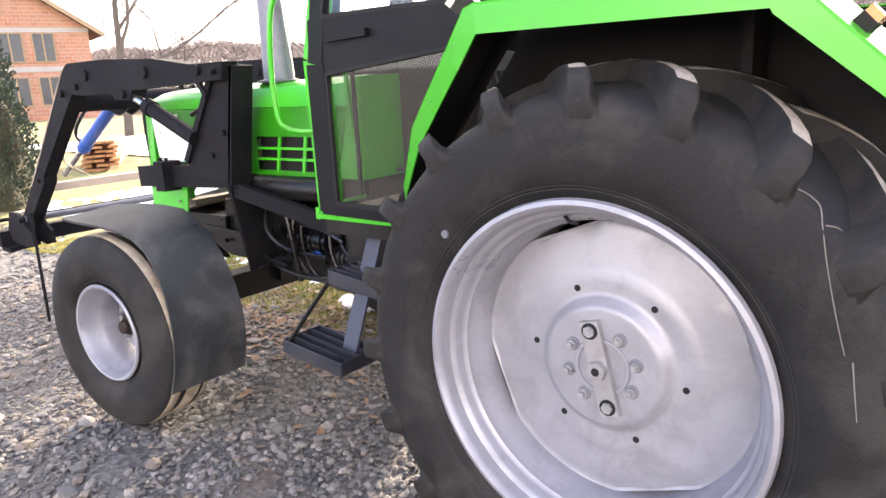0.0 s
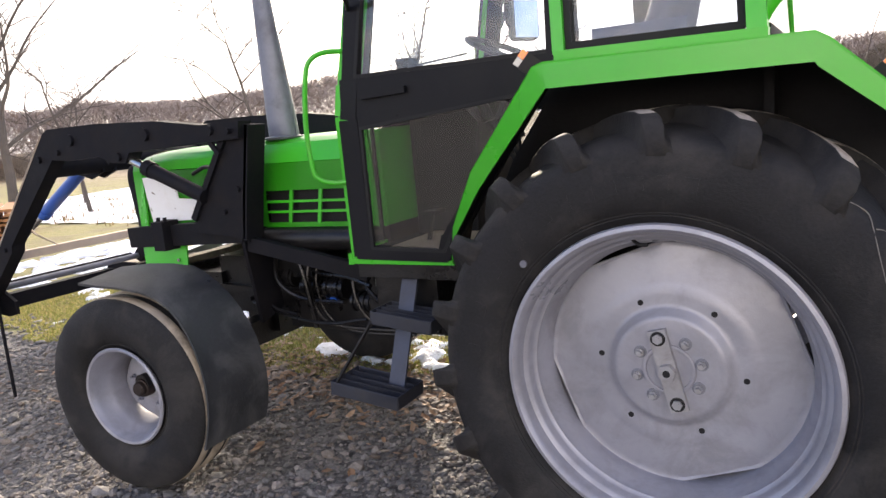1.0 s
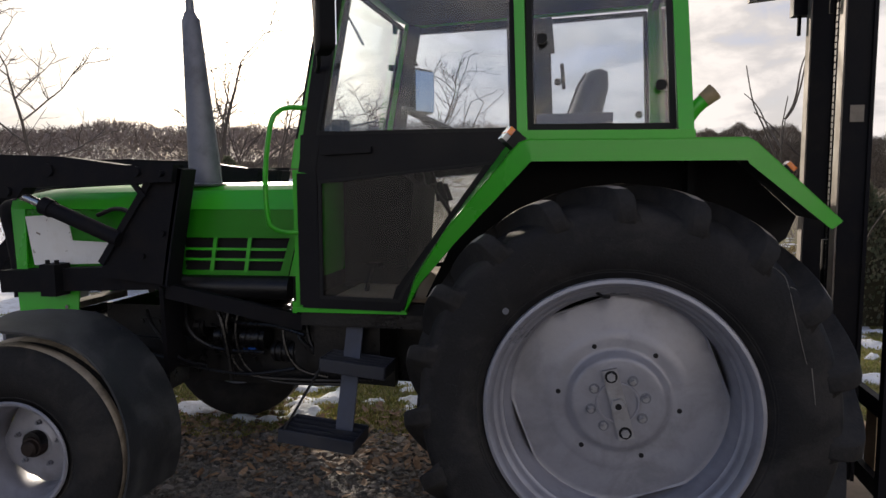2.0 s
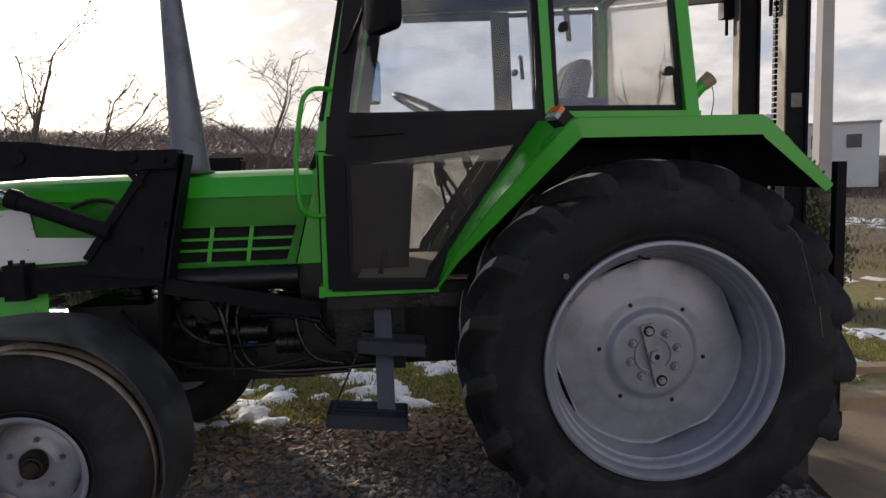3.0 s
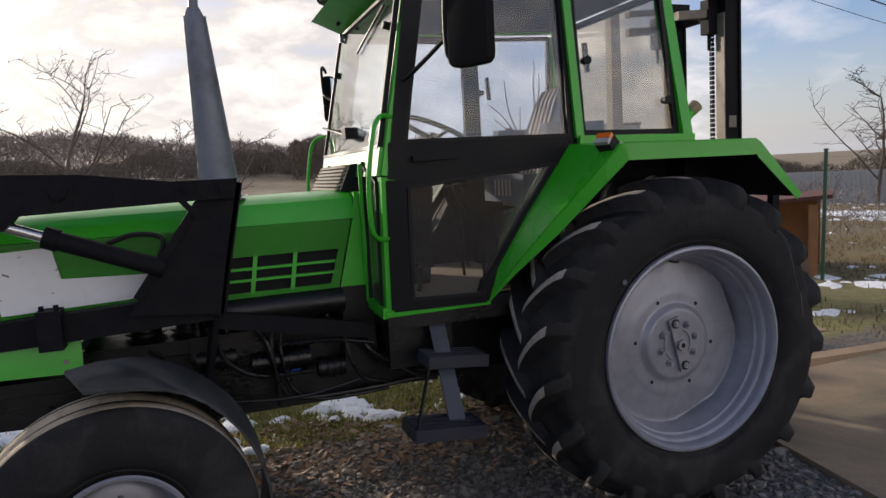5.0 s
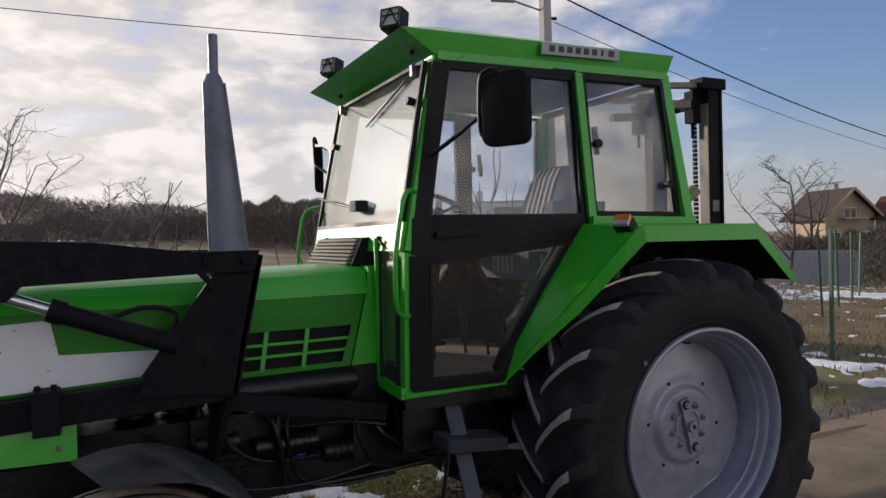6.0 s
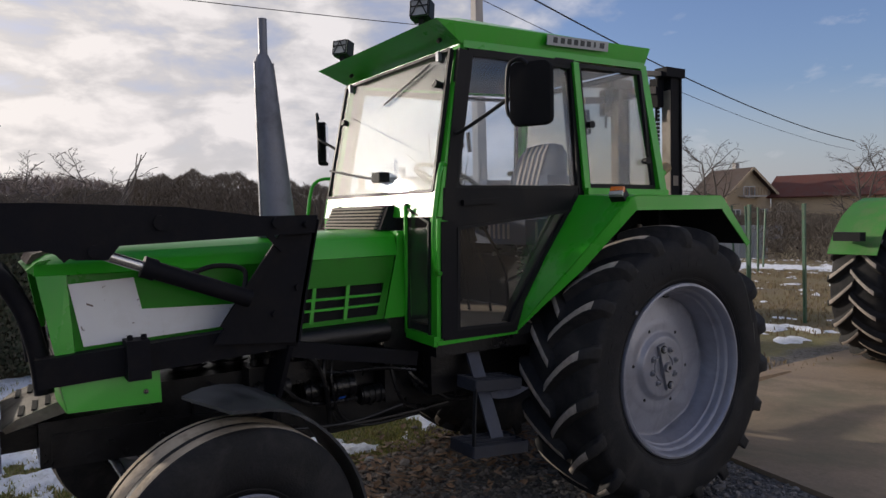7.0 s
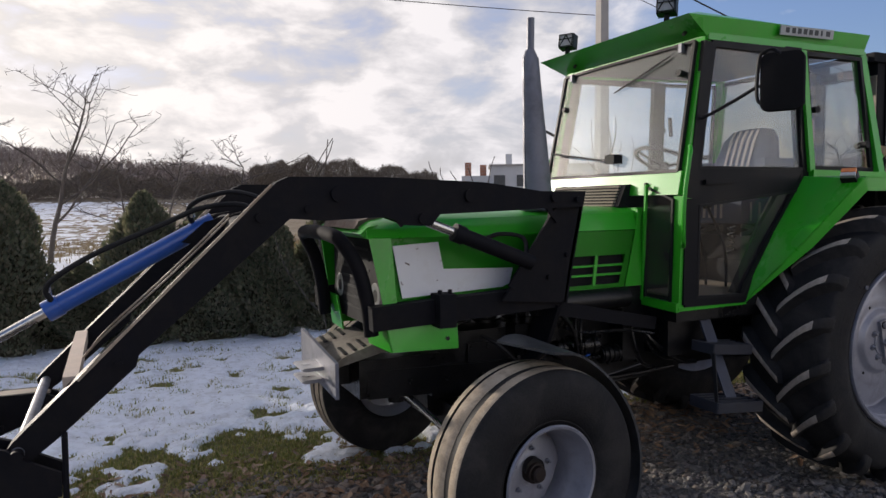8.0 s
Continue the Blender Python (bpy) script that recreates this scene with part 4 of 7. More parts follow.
# ---- inside the cab ----
bm = fresh()
box(bm, (-0.02, -0.24, 1.40), (0.44, 0.24, 1.54))
seat = part("seat", rounded(bm, 0.035, 3), SEAT_CLOTH, tractor, "grey cloth seat with tan stripes")
bm = fresh()
rows = []
for z, x, hw, th in ((1.52, 0.03, 0.22, 0.11), (1.66, 0.01, 0.24, 0.12), (1.80, -0.01, 0.235, 0.11), (1.92, -0.03, 0.20, 0.10), (1.975, -0.04, 0.15, 0.07), (1.99, -0.045, 0.08, 0.03)):
    rows.append([bm.verts.new((x + th * 0.65 * math.cos(a) + 0.12 + (1.99 - z) * 0.12, hw * math.copysign(abs(math.sin(a)) ** 0.6, math.sin(a)), z)) for a in [2 * math.pi * i / 24 for i in range(24)]])
for a, b in zip(rows, rows[1:]):
    for i in range(24):
        bm.faces.new((a[i], a[(i + 1) % 24], b[(i + 1) % 24], b[i]))
bm.faces.new(rows[0][::-1])
bm.faces.new(rows[-1])
back = part("backrest", bm, SEAT_CLOTH, seat, "rounded striped backrest", 60)
for y in (-0.09, -0.045, 0.0, 0.045, 0.09):
    line = [(0.280, 1.54), (0.2505, 1.66), (0.2065, 1.80), (0.165, 1.92), (0.130, 1.975)]
    bm = strip(fresh(), [(x, y - 0.009, z_) for x, z_ in line], [(x, y + 0.009, z_) for x, z_ in line], -0.004)
    bar_ = fresh()
    prism(bar_, [(0.30, 1.5425), (0.412, 1.5425), (0.4435, 1.512), (0.4435, 1.43), (0.438, 1.43), (0.438, 1.510), (0.410, 1.538), (0.30, 1.538)], y - 0.009, y + 0.009)
    part("cushion_stripe", bar_, SEAT_STRIPE, seat)
    side_ = fresh()
    x = 0.21 + y * 1.6
    prism(side_, [(x, 1.415), (x + 0.016, 1.415), (x + 0.016, 1.525), (x, 1.525)], 0.2385, 0.2425)
    part("side_stripe", side_, SEAT_STRIPE, seat)
    part("stripe", bm, SEAT_STRIPE, seat)
for s in (1, -1):
    bm = rounded(box(fresh(), (0.02, s * 0.28 - 0.035, 1.735), (0.34, s * 0.28 + 0.035, 1.785)), 0.018, 2)
    part("armrest", bm, SEAT_CLOTH, seat, "padded armrest")
bm = fresh()
rod(bm, (0.17, 0, 1.32), (0.17, 0, 1.46), 0.11, n=20)
box(bm, (0.05, -0.16, 1.39), (0.36, 0.16, 1.44))
part("seat_base", bm, LINER, seat)
for s in (1, -1):
    for p, q in (((0.06, 1.33), (0.36, 1.385)), ((0.06, 1.385), (0.36, 1.33))):
        part("scissor_bar", rounded(beam(fresh(), (p[0], s * 0.17, p[1]), (q[0], s * 0.17, q[1]), 0.010, 0.024), 0.003, 1), STRAP, seat)
bm = fresh()
hose(bm, [(0.385 + 0.022 * math.cos(k * 0.9), 0.12 + 0.022 * math.sin(k * 0.9), 1.19 + 0.0052 * k) for k in range(38)], 0.005, 5, 1)
part("spring", bm, STEEL, seat, "coil spring under the seat")
# steering wheel and column
bm = fresh()
R0, tube = 0.185, 0.013
rings = []
for i in range(40):
    a = 2 * math.pi * i / 40
    c = Vector((R0 * math.cos(a), R0 * math.sin(a), 0))
    rings.append([bm.verts.new(c + (c.normalized() * math.cos(b) + Vector((0, 0, 1)) * math.sin(b)) * tube) for b in [2 * math.pi * k / 8 for k in range(8)]])
for i in range(40):
    for k in range(8):
        bm.faces.new((rings[i][k], rings[(i + 1) % 40][k], rings[(i + 1) % 40][(k + 1) % 8], rings[i][(k + 1) % 8]))
steering = part("steering_wheel", bm, RUBBER_TRIM, tractor, "three-spoke black steering wheel")
steering.matrix_local = pose(0.795, 0.0, 1.772, 0, -25, 0)
for a in (90, 210, 330):
    bm = hose(fresh(), [(0, 0, -0.03), (0.09 * math.cos(radians(a)), 0.09 * math.sin(radians(a)), -0.02), (0.18 * math.cos(radians(a)), 0.18 * math.sin(radians(a)), 0)], 0.009, 6)
    part("spoke", bm, RUBBER_TRIM, steering)
bm = fresh()
rod(bm, (0, 0, -0.50), (0, 0, -0.01), 0.032, 0.026, n=14)
part("column", bm, RUBBER_TRIM, steering)
bm = fresh()
prism(bm, [(0.925, 1.03), (1.22, 1.03), (1.22, 1.56), (1.12, 1.60), (0.96, 1.58), (0.885, 1.50)], -0.30, 0.16)
part("dashboard", rounded(bm, 0.015, 2), LINER, cab, "black dashboard housing")
for x, y, z0, z1, lean in ((0.62, 0.30, 1.04, 1.52, 0.16), (0.64, 0.17, 1.04, 1.45, 0.12), (0.70, 0.05, 1.04, 1.44, 0.06), (0.55, -0.26, 1.04, 1.52, 0.05)):
    bm = hose(fresh(), [(x, y, z0), (x + 0.02, y, (z0 + z1) / 2), (x + lean, y, z1)], 0.008, 8)
    lever = part("lever", bm, RUBBER_TRIM, tractor, "gear lever with black knob")
    part("knob", rod(fresh(), (x + lean - 0.01, y, z1 - 0.02), (x + lean + 0.012, y, z1 + 0.06), 0.026, 0.020, n=12), RUBBER_TRIM, lever)
for y in (0.36, -0.34):
    bm = fresh()
    rod(bm, (1.05, y, 1.04), (1.02, y, 1.16), 0.010, n=8)
    box(bm, (0.985, y - 0.04, 1.15), (1.045, y + 0.04, 1.165))
    part("pedal", bm, LINER, cab)

# ---- fenders ----
for s in (1, -1):
    outer = [(0.812, 0.598, 1.000), (0.738, 0.700, 1.150), (0.598, 0.806, 1.345), (0.330, 0.900, 1.640), (0.300, 0.903, 1.648), (-0.370, 0.906, 1.642), (-0.395, 0.905, 1.626), (-0.650, 0.886, 1.385)]
    inner = [(0.820, 0.575, 1.003), (0.765, 0.600, 1.150), (0.615, 0.605, 1.370), (0.395, 0.610, 1.660), (0.330, 0.610, 1.662), (-0.372, 0.480, 1.646), (-0.395, 0.480, 1.630), (-0.655, 0.480, 1.388)]
    o, i_ = [flip(p, s) for p in outer], [flip(p, s) for p in inner]
    bm = fresh()
    strip(bm, o, i_, 0.006 * s)
    fender = part("fender", bm, GREEN, tractor, "green steel fender, kinked over the rear wheel", 25)
    # rolled outer lip
    drop = [(0.0, 0.0, -0.004), (-0.012, 0, -0.020), (-0.025, 0.0, -0.050), (-0.035, 0.0, -0.060), (-0.01, 0.0, -0.068), (0.0, 0.0, -0.066), (0.02, 0, -0.060), (0.028, 0.0, -0.022)]
    bm = fresh()
    strip(bm, o, [(p[0] + d[0], p[1] + s * 0.003, p[2] + d[2]) for p, d in zip(o, drop)], -0.005 * s)
    part("fender_lip", bm, GREEN, fender, smooth=25)
    # black underside and inner wall
    bm = fresh()
    strip(bm, [(p[0], p[1] - s * 0.004, p[2] - 0.010) for p in o], [(p[0], p[1] - s * 0.10, p[2] - 0.010) for p in i_], 0.004 * s)
    part("fender_lining", bm, LINER, fender, "black sealed underside")
    bm = fresh()
    prism(bm, [(0.78, 1.00), (0.60, 1.36), (0.40, 1.64), (-0.38, 1.62), (-0.63, 1.38), (-0.60, 1.30), (-0.35, 1.10), (0.35, 1.02)], s * 0.455, s * 0.470)
    part("wheel_arch_wall", bm, LINER, fender, "black inner wall of the wheel arch")
    # marker lamp on the front shoulder
    bm = rounded(box(fresh(), (-0.052, -0.050, -0.034), (0.012, 0.050, 0.036)), 0.014, 3)
    lamp = part("marker_lamp", bm, RUBBER_TRIM, tractor, "side lamp with orange and clear lens")
    lamp.matrix_local = pose(0.368, s * 0.856, 1.660, 0, -40, s * 20) @ Matrix.Diagonal((0.75, 0.74, 0.75, 1))
    bm = rounded(box(fresh(), (0.008, -0.046, 0.001), (0.038, 0.046, 0.034)), 0.009, 2)
    part("lens", bm, ORANGE, lamp, "orange lens")
    bm = rounded(box(fresh(), (0.008, -0.046, -0.032), (0.036, 0.046, -0.001)), 0.009, 2)
    part("lens", bm, LENS, lamp, "clear lens")
    # rear lamp on the outside of the tail
    bm = rounded(box(fresh(), (-0.03, -0.035, -0.022), (0.02, 0.035, 0.022)), 0.006, 2)
    lamp = part("rear_lamp", bm, RUBBER_TRIM, tractor, "rear lamp with orange lens")
    lamp.matrix_local = pose(-0.500, s * 0.78, 1.536, 0, 43, 0) @ Matrix.Diagonal((0.8, 0.8, 0.8, 1))
    part("lens", rounded(box(fresh(), (-0.05, -0.033, -0.020), (-0.028, 0.033, 0.020)), 0.005, 1), ORANGE, lamp, "orange lens")

# breather stub with a wooden plug behind the cab
bm = hose(fresh(), [(-0.215, 0.585, 1.700), (-0.232, 0.587, 1.735), (-0.258, 0.588, 1.770), (-0.290, 0.588, 1.800)], 0.025, 14)
stub = part("breather_pipe", bm, GREEN, tractor, "green pipe stub with a wooden plug")
bm = rod(fresh(), (-0.281, 0.588, 1.793), (-0.318, 0.588, 1.824), 0.027, 0.032, n=16)
part("plug", bm, WOOD, stub, "turned wooden plug")

# ---- mirrors and handrails ----
for s in (1, -1):
    bm = box(fresh(), (-0.03, -0.093, -0.134), (0.022, 0.093, 0.134))
    upright_edges = [e for e in bm.edges if abs(e.verts[0].co.x - e.verts[1].co.x) > 0.01]
    bmesh.ops.bevel(bm, geom=upright_edges, offset=0.036, segments=5, affect="EDGES", profile=0.5)
    rounded(bm, 0.010, 2, 60.0)
    mirror = part("wing_mirror", bm, MATT_BLACK, tractor, "large black wing mirror on a bent arm")
    ahead = 0.0 if s > 0 else 0.13
    mirror.matrix_local = pose(0.990 + ahead, s * 0.952, 2.084 - 0.3 * ahead, 0, 0, s * 29)
    bm = rounded(box(fresh(), (-0.034, -0.080, -0.118), (-0.029, 0.080, 0.118)), 0.002, 1)
    part("mirror_glass", bm, MIRROR, mirror)
    m = fresh()
    hose(m, [(1.150, s * 0.618, 1.945), (1.125, s * 0.660, 1.965), (1.085 + 0.5 * ahead, s * 0.760, 2.015), (1.052 + ahead, s * 0.845, 2.060), (1.036 + ahead, s * 0.885, 2.075)], 0.009, 8)
    hose(m, [(1.030 + ahead, s * 0.895, 1.985), (1.045 + ahead, s * 0.868, 2.000), (1.050 + ahead, s * 0.862, 2.050), (1.053 + ahead, s * 0.870, 2.160), (1.050 + ahead, s * 0.884, 2.215), (1.030 + ahead, s * 0.925, 2.232), (1.010 + ahead, s * 0.955, 2.205)], 0.0085, 8)
    part("mirror_arm", m, RUBBER_TRIM, tractor, "black tubular mirror arm")
    m = fresh()
    hose(m, [(1.25, s * 0.615, 1.316), (1.285, s * 0.650, 1.318), (1.318, s * 0.685, 1.336), (1.335, s * 0.700, 1.38), (1.337, s * 0.706, 1.55), (1.310, s * 0.706, 1.73), (1.285, s * 0.69, 1.785), (1.252, s * 0.65, 1.805), (1.205, s * 0.605, 1.805)], 0.010, 10)
    part("handrail", m, GREEN, tractor, "green tubular handrail")

# ---- step ladder under the door ----
for s in (1, -1):
    ladder = part("step_support", rounded(slab(fresh(), [(1.075, s * 0.52, 0.985), (1.005, s * 0.52, 0.985), (0.995, s * 0.745, 0.50), (1.065, s * 0.745, 0.50)], 0.010), 0.003, 1), SUPPORT_BLUE, tractor, "blue-grey flat bar carrying two steps")
    for z, y0, y1, x0, x1 in ((0.778, 0.560, 0.706, 0.870, 1.136), (0.531, 0.668, 0.845, 0.952, 1.252)):
        bm = fresh()
        for a, b in (((x0, y0, z), (x1, y0, z)), ((x0, y1, z), (x1, y1, z)), ((x0, y0, z), (x0, y1, z)), ((x1, y0, z), (x1, y1, z))):
            beam(bm, (a[0], s * a[1], a[2]), (b[0], s * b[1], b[2]), 0.006, 0.052)
        tilted = pose(x0, 0, z, 0, -5.5, 0) @ pose(-x0, 0, -z)
        bmesh.ops.transform(bm, matrix=tilted, verts=bm.verts[:])
        tray = part("step_tray", rounded(bm, 0.002, 1), STEP_BLUE, tractor, "open steel step tray with upright bars, dusty")
        for k in range(3):
            y = y0 + (y1 - y0) * (k + 1) / 4
            part("tread_bar", beam(fresh(), tilted @ Vector((x0, s * y, z + 0.006)), tilted @ Vector((x1, s * y, z + 0.006)), 0.006, 0.036), STEP_BLUE, tray)
        for k in range(2):
            x = x0 + (x1 - x0) * (k + 1) / 3
            part("cross_bar", beam(fresh(), tilted @ Vector((x, s * y0, z - 0.012)), tilted @ Vector((x, s * y1, z - 0.012)), 0.006, 0.018), STEP_BLUE, tray)
    bm = beam(fresh(), (1.132, s * 0.700, 0.790), (1.248, s * 0.840, 0.550), 0.007, 0.018, (0, 1, 0))
    part("tie_rod", bm, RUBBER_TRIM, ladder)

# ---- drive train and underside ----
bm = fresh()
box(bm, (-0.25, -0.24, 0.60), (0.45, 0.24, 1.00))
box(bm, (0.45, -0.20, 0.60), (1.30, 0.20, 0.97))
gearbox = part("gearbox", rounded(bm, 0.03, 2), FRAME, tractor, "oily cast gearbox and rear axle housing")
for s in (1, -1):
    bm = fresh()
    m = lathe(bm, [(0.18, 0.22), (0.15, 0.27), (0.115, 0.32), (0.105, 0.60), (0.16, 0.64), (0.17, 0.68), (0.11, 0.72), (0.07, 0.80)], 28, centre=(0, 0, 0.755))
    for v in bm.verts:
        v.co.y *= s
    part("axle_tube", bm, FRAME, gearbox)
bm = fresh()
box(bm, (1.30, -0.22, 0.62), (2.45, 0.22, 0.92))
box(bm, (1.38, -0.16, 0.54), (2.05, 0.16, 0.64))
engine = part("engine_block", rounded(bm, 0.025, 2), FRAME, tractor, "dark air-cooled engine with finned cylinders")
for i in range(5):
    x = 1.48 + i * 0.185
    fins = [(0.065, 0.90)]
    for k in range(9):
        fins += [(0.065, 0.93 + k * 0.035), (0.088, 0.931 + k * 0.035), (0.088, 0.939 + k * 0.035), (0.065, 0.940 + k * 0.035)]
    bm = lathe(fresh(), fins + [(0.065, 1.30)], 20)
    bmesh.ops.rotate(bm, verts=bm.verts[:], cent=(0, 0, 0), matrix=Matrix.Rotation(radians(90), 3, "X"))
    bmesh.ops.translate(bm, verts=bm.verts[:], vec=(x, 0, 0))
    part("cylinder", bm, FRAME, engine)
    bm = hose(fresh(), [(x, 0.09, 1.26), (x - 0.01, 0.20, 1.24), (x - 0.02, 0.26, 1.10), (x - 0.05, 0.25, 0.99)], 0.016, 8)
    part("injector_pipe", bm, FRAME, engine)
for s in (1, -1):
    bm = rounded(beam(fresh(), (0.95, s * 0.25, 0.66), (2.78, s * 0.23, 0.72), 0.05, 0.13), 0.01, 1)
    part("chassis_rail", bm, FRAME, engine, "heavy chassis rail")
bm = fresh()
rod(bm, (1.40, 0.36, 1.045), (1.98, 0.38, 1.045), 0.052, n=20)
part("intake_tube", bm, FRAME, engine, "dark pipe under the louvres")
for x0, x1, y, z, r in ((1.55, 1.80, 0.30, 0.80, 0.052), (1.86, 2.02, 0.29, 0.84, 0.045), (1.40, 1.52, 0.30, 0.74, 0.040)):
    bm = fresh()
    rod(bm, (x0, y, z), (x1, y, z), r, n=18)
    for k in range(4):
        t = x0 + (x1 - x0) * (k + 0.5) / 4
        rod(bm, (t - 0.006, y, z), (t + 0.006, y, z), r + 0.007, n=18)
    part("filter_housing", bm, FRAME, engine)
bm = rounded(box(fresh(), (1.60, 0.27, 0.735), (1.66, 0.33, 0.765)), 0.01, 2)
part("filter_cap", bm, BLUE, engine, "small blue cap among the pipes")
for pts, r in (([(1.70, 0.34, 0.98), (1.72, 0.37, 0.86), (1.69, 0.36, 0.70), (1.60, 0.34, 0.63), (1.30, 0.32, 0.62), (1.05, 0.34, 0.64)], 0.011), ([(1.66, 0.33, 0.97), (1.68, 0.36, 0.84), (1.64, 0.35, 0.68), (1.50, 0.33, 0.605), (1.2, 0.30, 0.60)], 0.008),
                ([(1.95, 0.32, 0.95), (1.90, 0.38, 0.84), (1.78, 0.37, 0.76), (1.55, 0.34, 0.74)], 0.010), ([(1.35, 0.40, 0.93), (1.32, 0.45, 0.84), (1.22, 0.46, 0.76), (1.12, 0.47, 0.70), (1.0, 0.45, 0.68)], 0.012),
                ([(1.33, 0.38, 0.92), (1.29, 0.41, 0.80), (1.20, 0.42, 0.72), (1.05, 0.40, 0.70)], 0.012), ([(1.42, 0.42, 0.95), (1.40, 0.44, 0.80), (1.34, 0.43, 0.70), (1.22, 0.40, 0.66)], 0.009),
                ([(2.2, 0.26, 0.90), (2.12, 0.33, 0.84), (1.98, 0.35, 0.70), (1.85, 0.33, 0.66)], 0.009)):
    part("pipe", hose(fresh(), pts, r, 8), FRAME, engine)
# fuel pump with its elements, cover plates and bolts on the engine's side
bm = rounded(box(fresh(), (1.74, 0.225, 0.845), (2.04, 0.315, 0.945)), 0.012, 2)
pump = part("fuel_pump", bm, FRAME, engine, "oily fuel pump with five unions")
for i in range(5):
    x = 1.775 + 0.057 * i
    part("pump_element", lathe(fresh(), [(0.0, 0.0), (0.017, 0.0), (0.017, 0.03), (0.012, 0.034), (0.012, 0.062), (0.0, 0.062)], 10), FRAME, engine).matrix_local = pose(x, 0.27, 0.942, 90, 0, 0)
    part("fuel_line", hose(fresh(), [(x, 0.27, 1.0), (x - 0.01, 0.29, 1.05), (x - 0.03, 0.27, 1.12), (x - 0.05, 0.20, 1.18)], 0.0045, 6), STRAP, engine)
for x0, x1, z0, z1 in ((1.44, 1.66, 0.66, 0.84), (1.70, 1.98, 0.60, 0.80), (2.04, 2.26, 0.64, 0.86)):
    part("cover_plate", rounded(box(fresh(), (x0, 0.215, z0), (x1, 0.236, z1)), 0.006, 1), FRAME, engine)
    for x in (x0 + 0.02, (x0 + x1) / 2, x1 - 0.02):
        for z_ in (z0 + 0.018, z1 - 0.018):
            part("bolt", rod(fresh(), (x, 0.234, z_), (x, 0.246, z_), 0.010, n=6), FRAME, engine)
for i in range(9):
    x = 1.06 + 0.19 * i
    part("bolt", rod(fresh(), (x, 0.268, 0.672 + 0.0062 * i), (x, 0.290, 0.672 + 0.0062 * i), 0.012, n=6), FRAME, engine)
for pts, r_ in (([(1.36, 0.43, 0.70), (1.60, 0.40, 0.655), (1.86, 0.36, 0.66), (2.16, 0.30, 0.70)], 0.008), ([(1.30, 0.46, 0.86), (1.46, 0.42, 0.885), (1.66, 0.36, 0.88), (1.74, 0.31, 0.90)], 0.010), ([(1.70, 0.37, 0.62), (1.71, 0.38, 0.75), (1.74, 0.38, 0.90), (1.80, 0.36, 0.985)], 0.013)):
    part("pipe", hose(fresh(), pts, r_, 8), FRAME, engine)
bm = rounded(box(fresh(), (0.95, 0.26, 0.74), (1.24, 0.50, 0.95)), 0.02, 2)
part("battery_box", bm, FRAME, gearbox, "dark box beneath the cab floor")
bm = fresh()
rod(bm, (1.56, 0.0, 0.50), (1.56, 0.0, 0.56), 0.03, n=6)
part("drain_plug", bm, FRAME, engine)
bm = fresh()
box(bm, (0.42, -0.58, 0.93), (1.26, 0.58, 0.985))
part("floor_frame", rounded(bm, 0.01, 1), FRAME, gearbox)
bm = rounded(box(fresh(), (1.255, -0.34, 0.70), (1.40, 0.34, 1.10)), 0.015, 1)
part("bell_housing", bm, FRAME, gearbox)
# front axle
bm = fresh()
beam(bm, (2.30, -0.66, 0.50), (2.30, 0.66, 0.50), 0.11, 0.13)
box(bm, (2.20, -0.10, 0.48), (2.42, 0.10, 0.70))
axle = part("front_axle", rounded(bm, 0.02, 2), FRAME, tractor, "dark steel front axle beam")
for s in (1, -1):
    bm = fresh()
    rod(bm, (2.30, s * 0.64, 0.36), (2.30, s * 0.64, 0.62), 0.05, n=16)
    rod(bm, (2.302, s * 0.62, 0.472), (2.302, s * 0.90, 0.472), 0.045, n=16)
    part("kingpin", bm, FRAME, axle)
    bm = rod(fresh(), (2.58, s * 0.10, 0.66), (2.50, s * 0.66, 0.52), 0.017, n=12)
    part("steering_rod", bm, STEEL, axle, "bright steering ram rod")
    # front mudguard over the wheel
    bm = fresh()
    ea, eb = [], []
    for k in range(15):
        a, b = radians(76.5 + k * 9.1), radians(86.0 + k * 8.42)
        ri, ro = 0.484 + 0.052 * math.exp(-k / 3.0), 0.484 + 0.032 * math.exp(-k / 2.2)
        outer = 0.895 + 0.006 * k + 0.192 * math.exp(-(k / 2.7) ** 2)
        inner = (0.815, 0.730, 0.670)[k] if k < 3 else 0.620
        ea.append((2.302 + ro * math.cos(b), s * outer, 0.462 + ro * math.sin(b)))
        eb.append((2.302 + ri * math.cos(a), s * inner, 0.462 + ri * math.sin(a)))
    strip(bm, ea, eb, 0.010 * s)
    guard = part("front_mudguard", bm, GUARD_RUBBER, tractor, "dark rubber mudguard strip over the front wheel", 40)
    bm = rounded(beam(fresh(), (2.06, s * 0.66, 0.90), (2.14, s * 0.45, 0.70), 0.03, 0.012), 0.003, 1)
    part("mudguard_stay", bm, FRAME, guard)

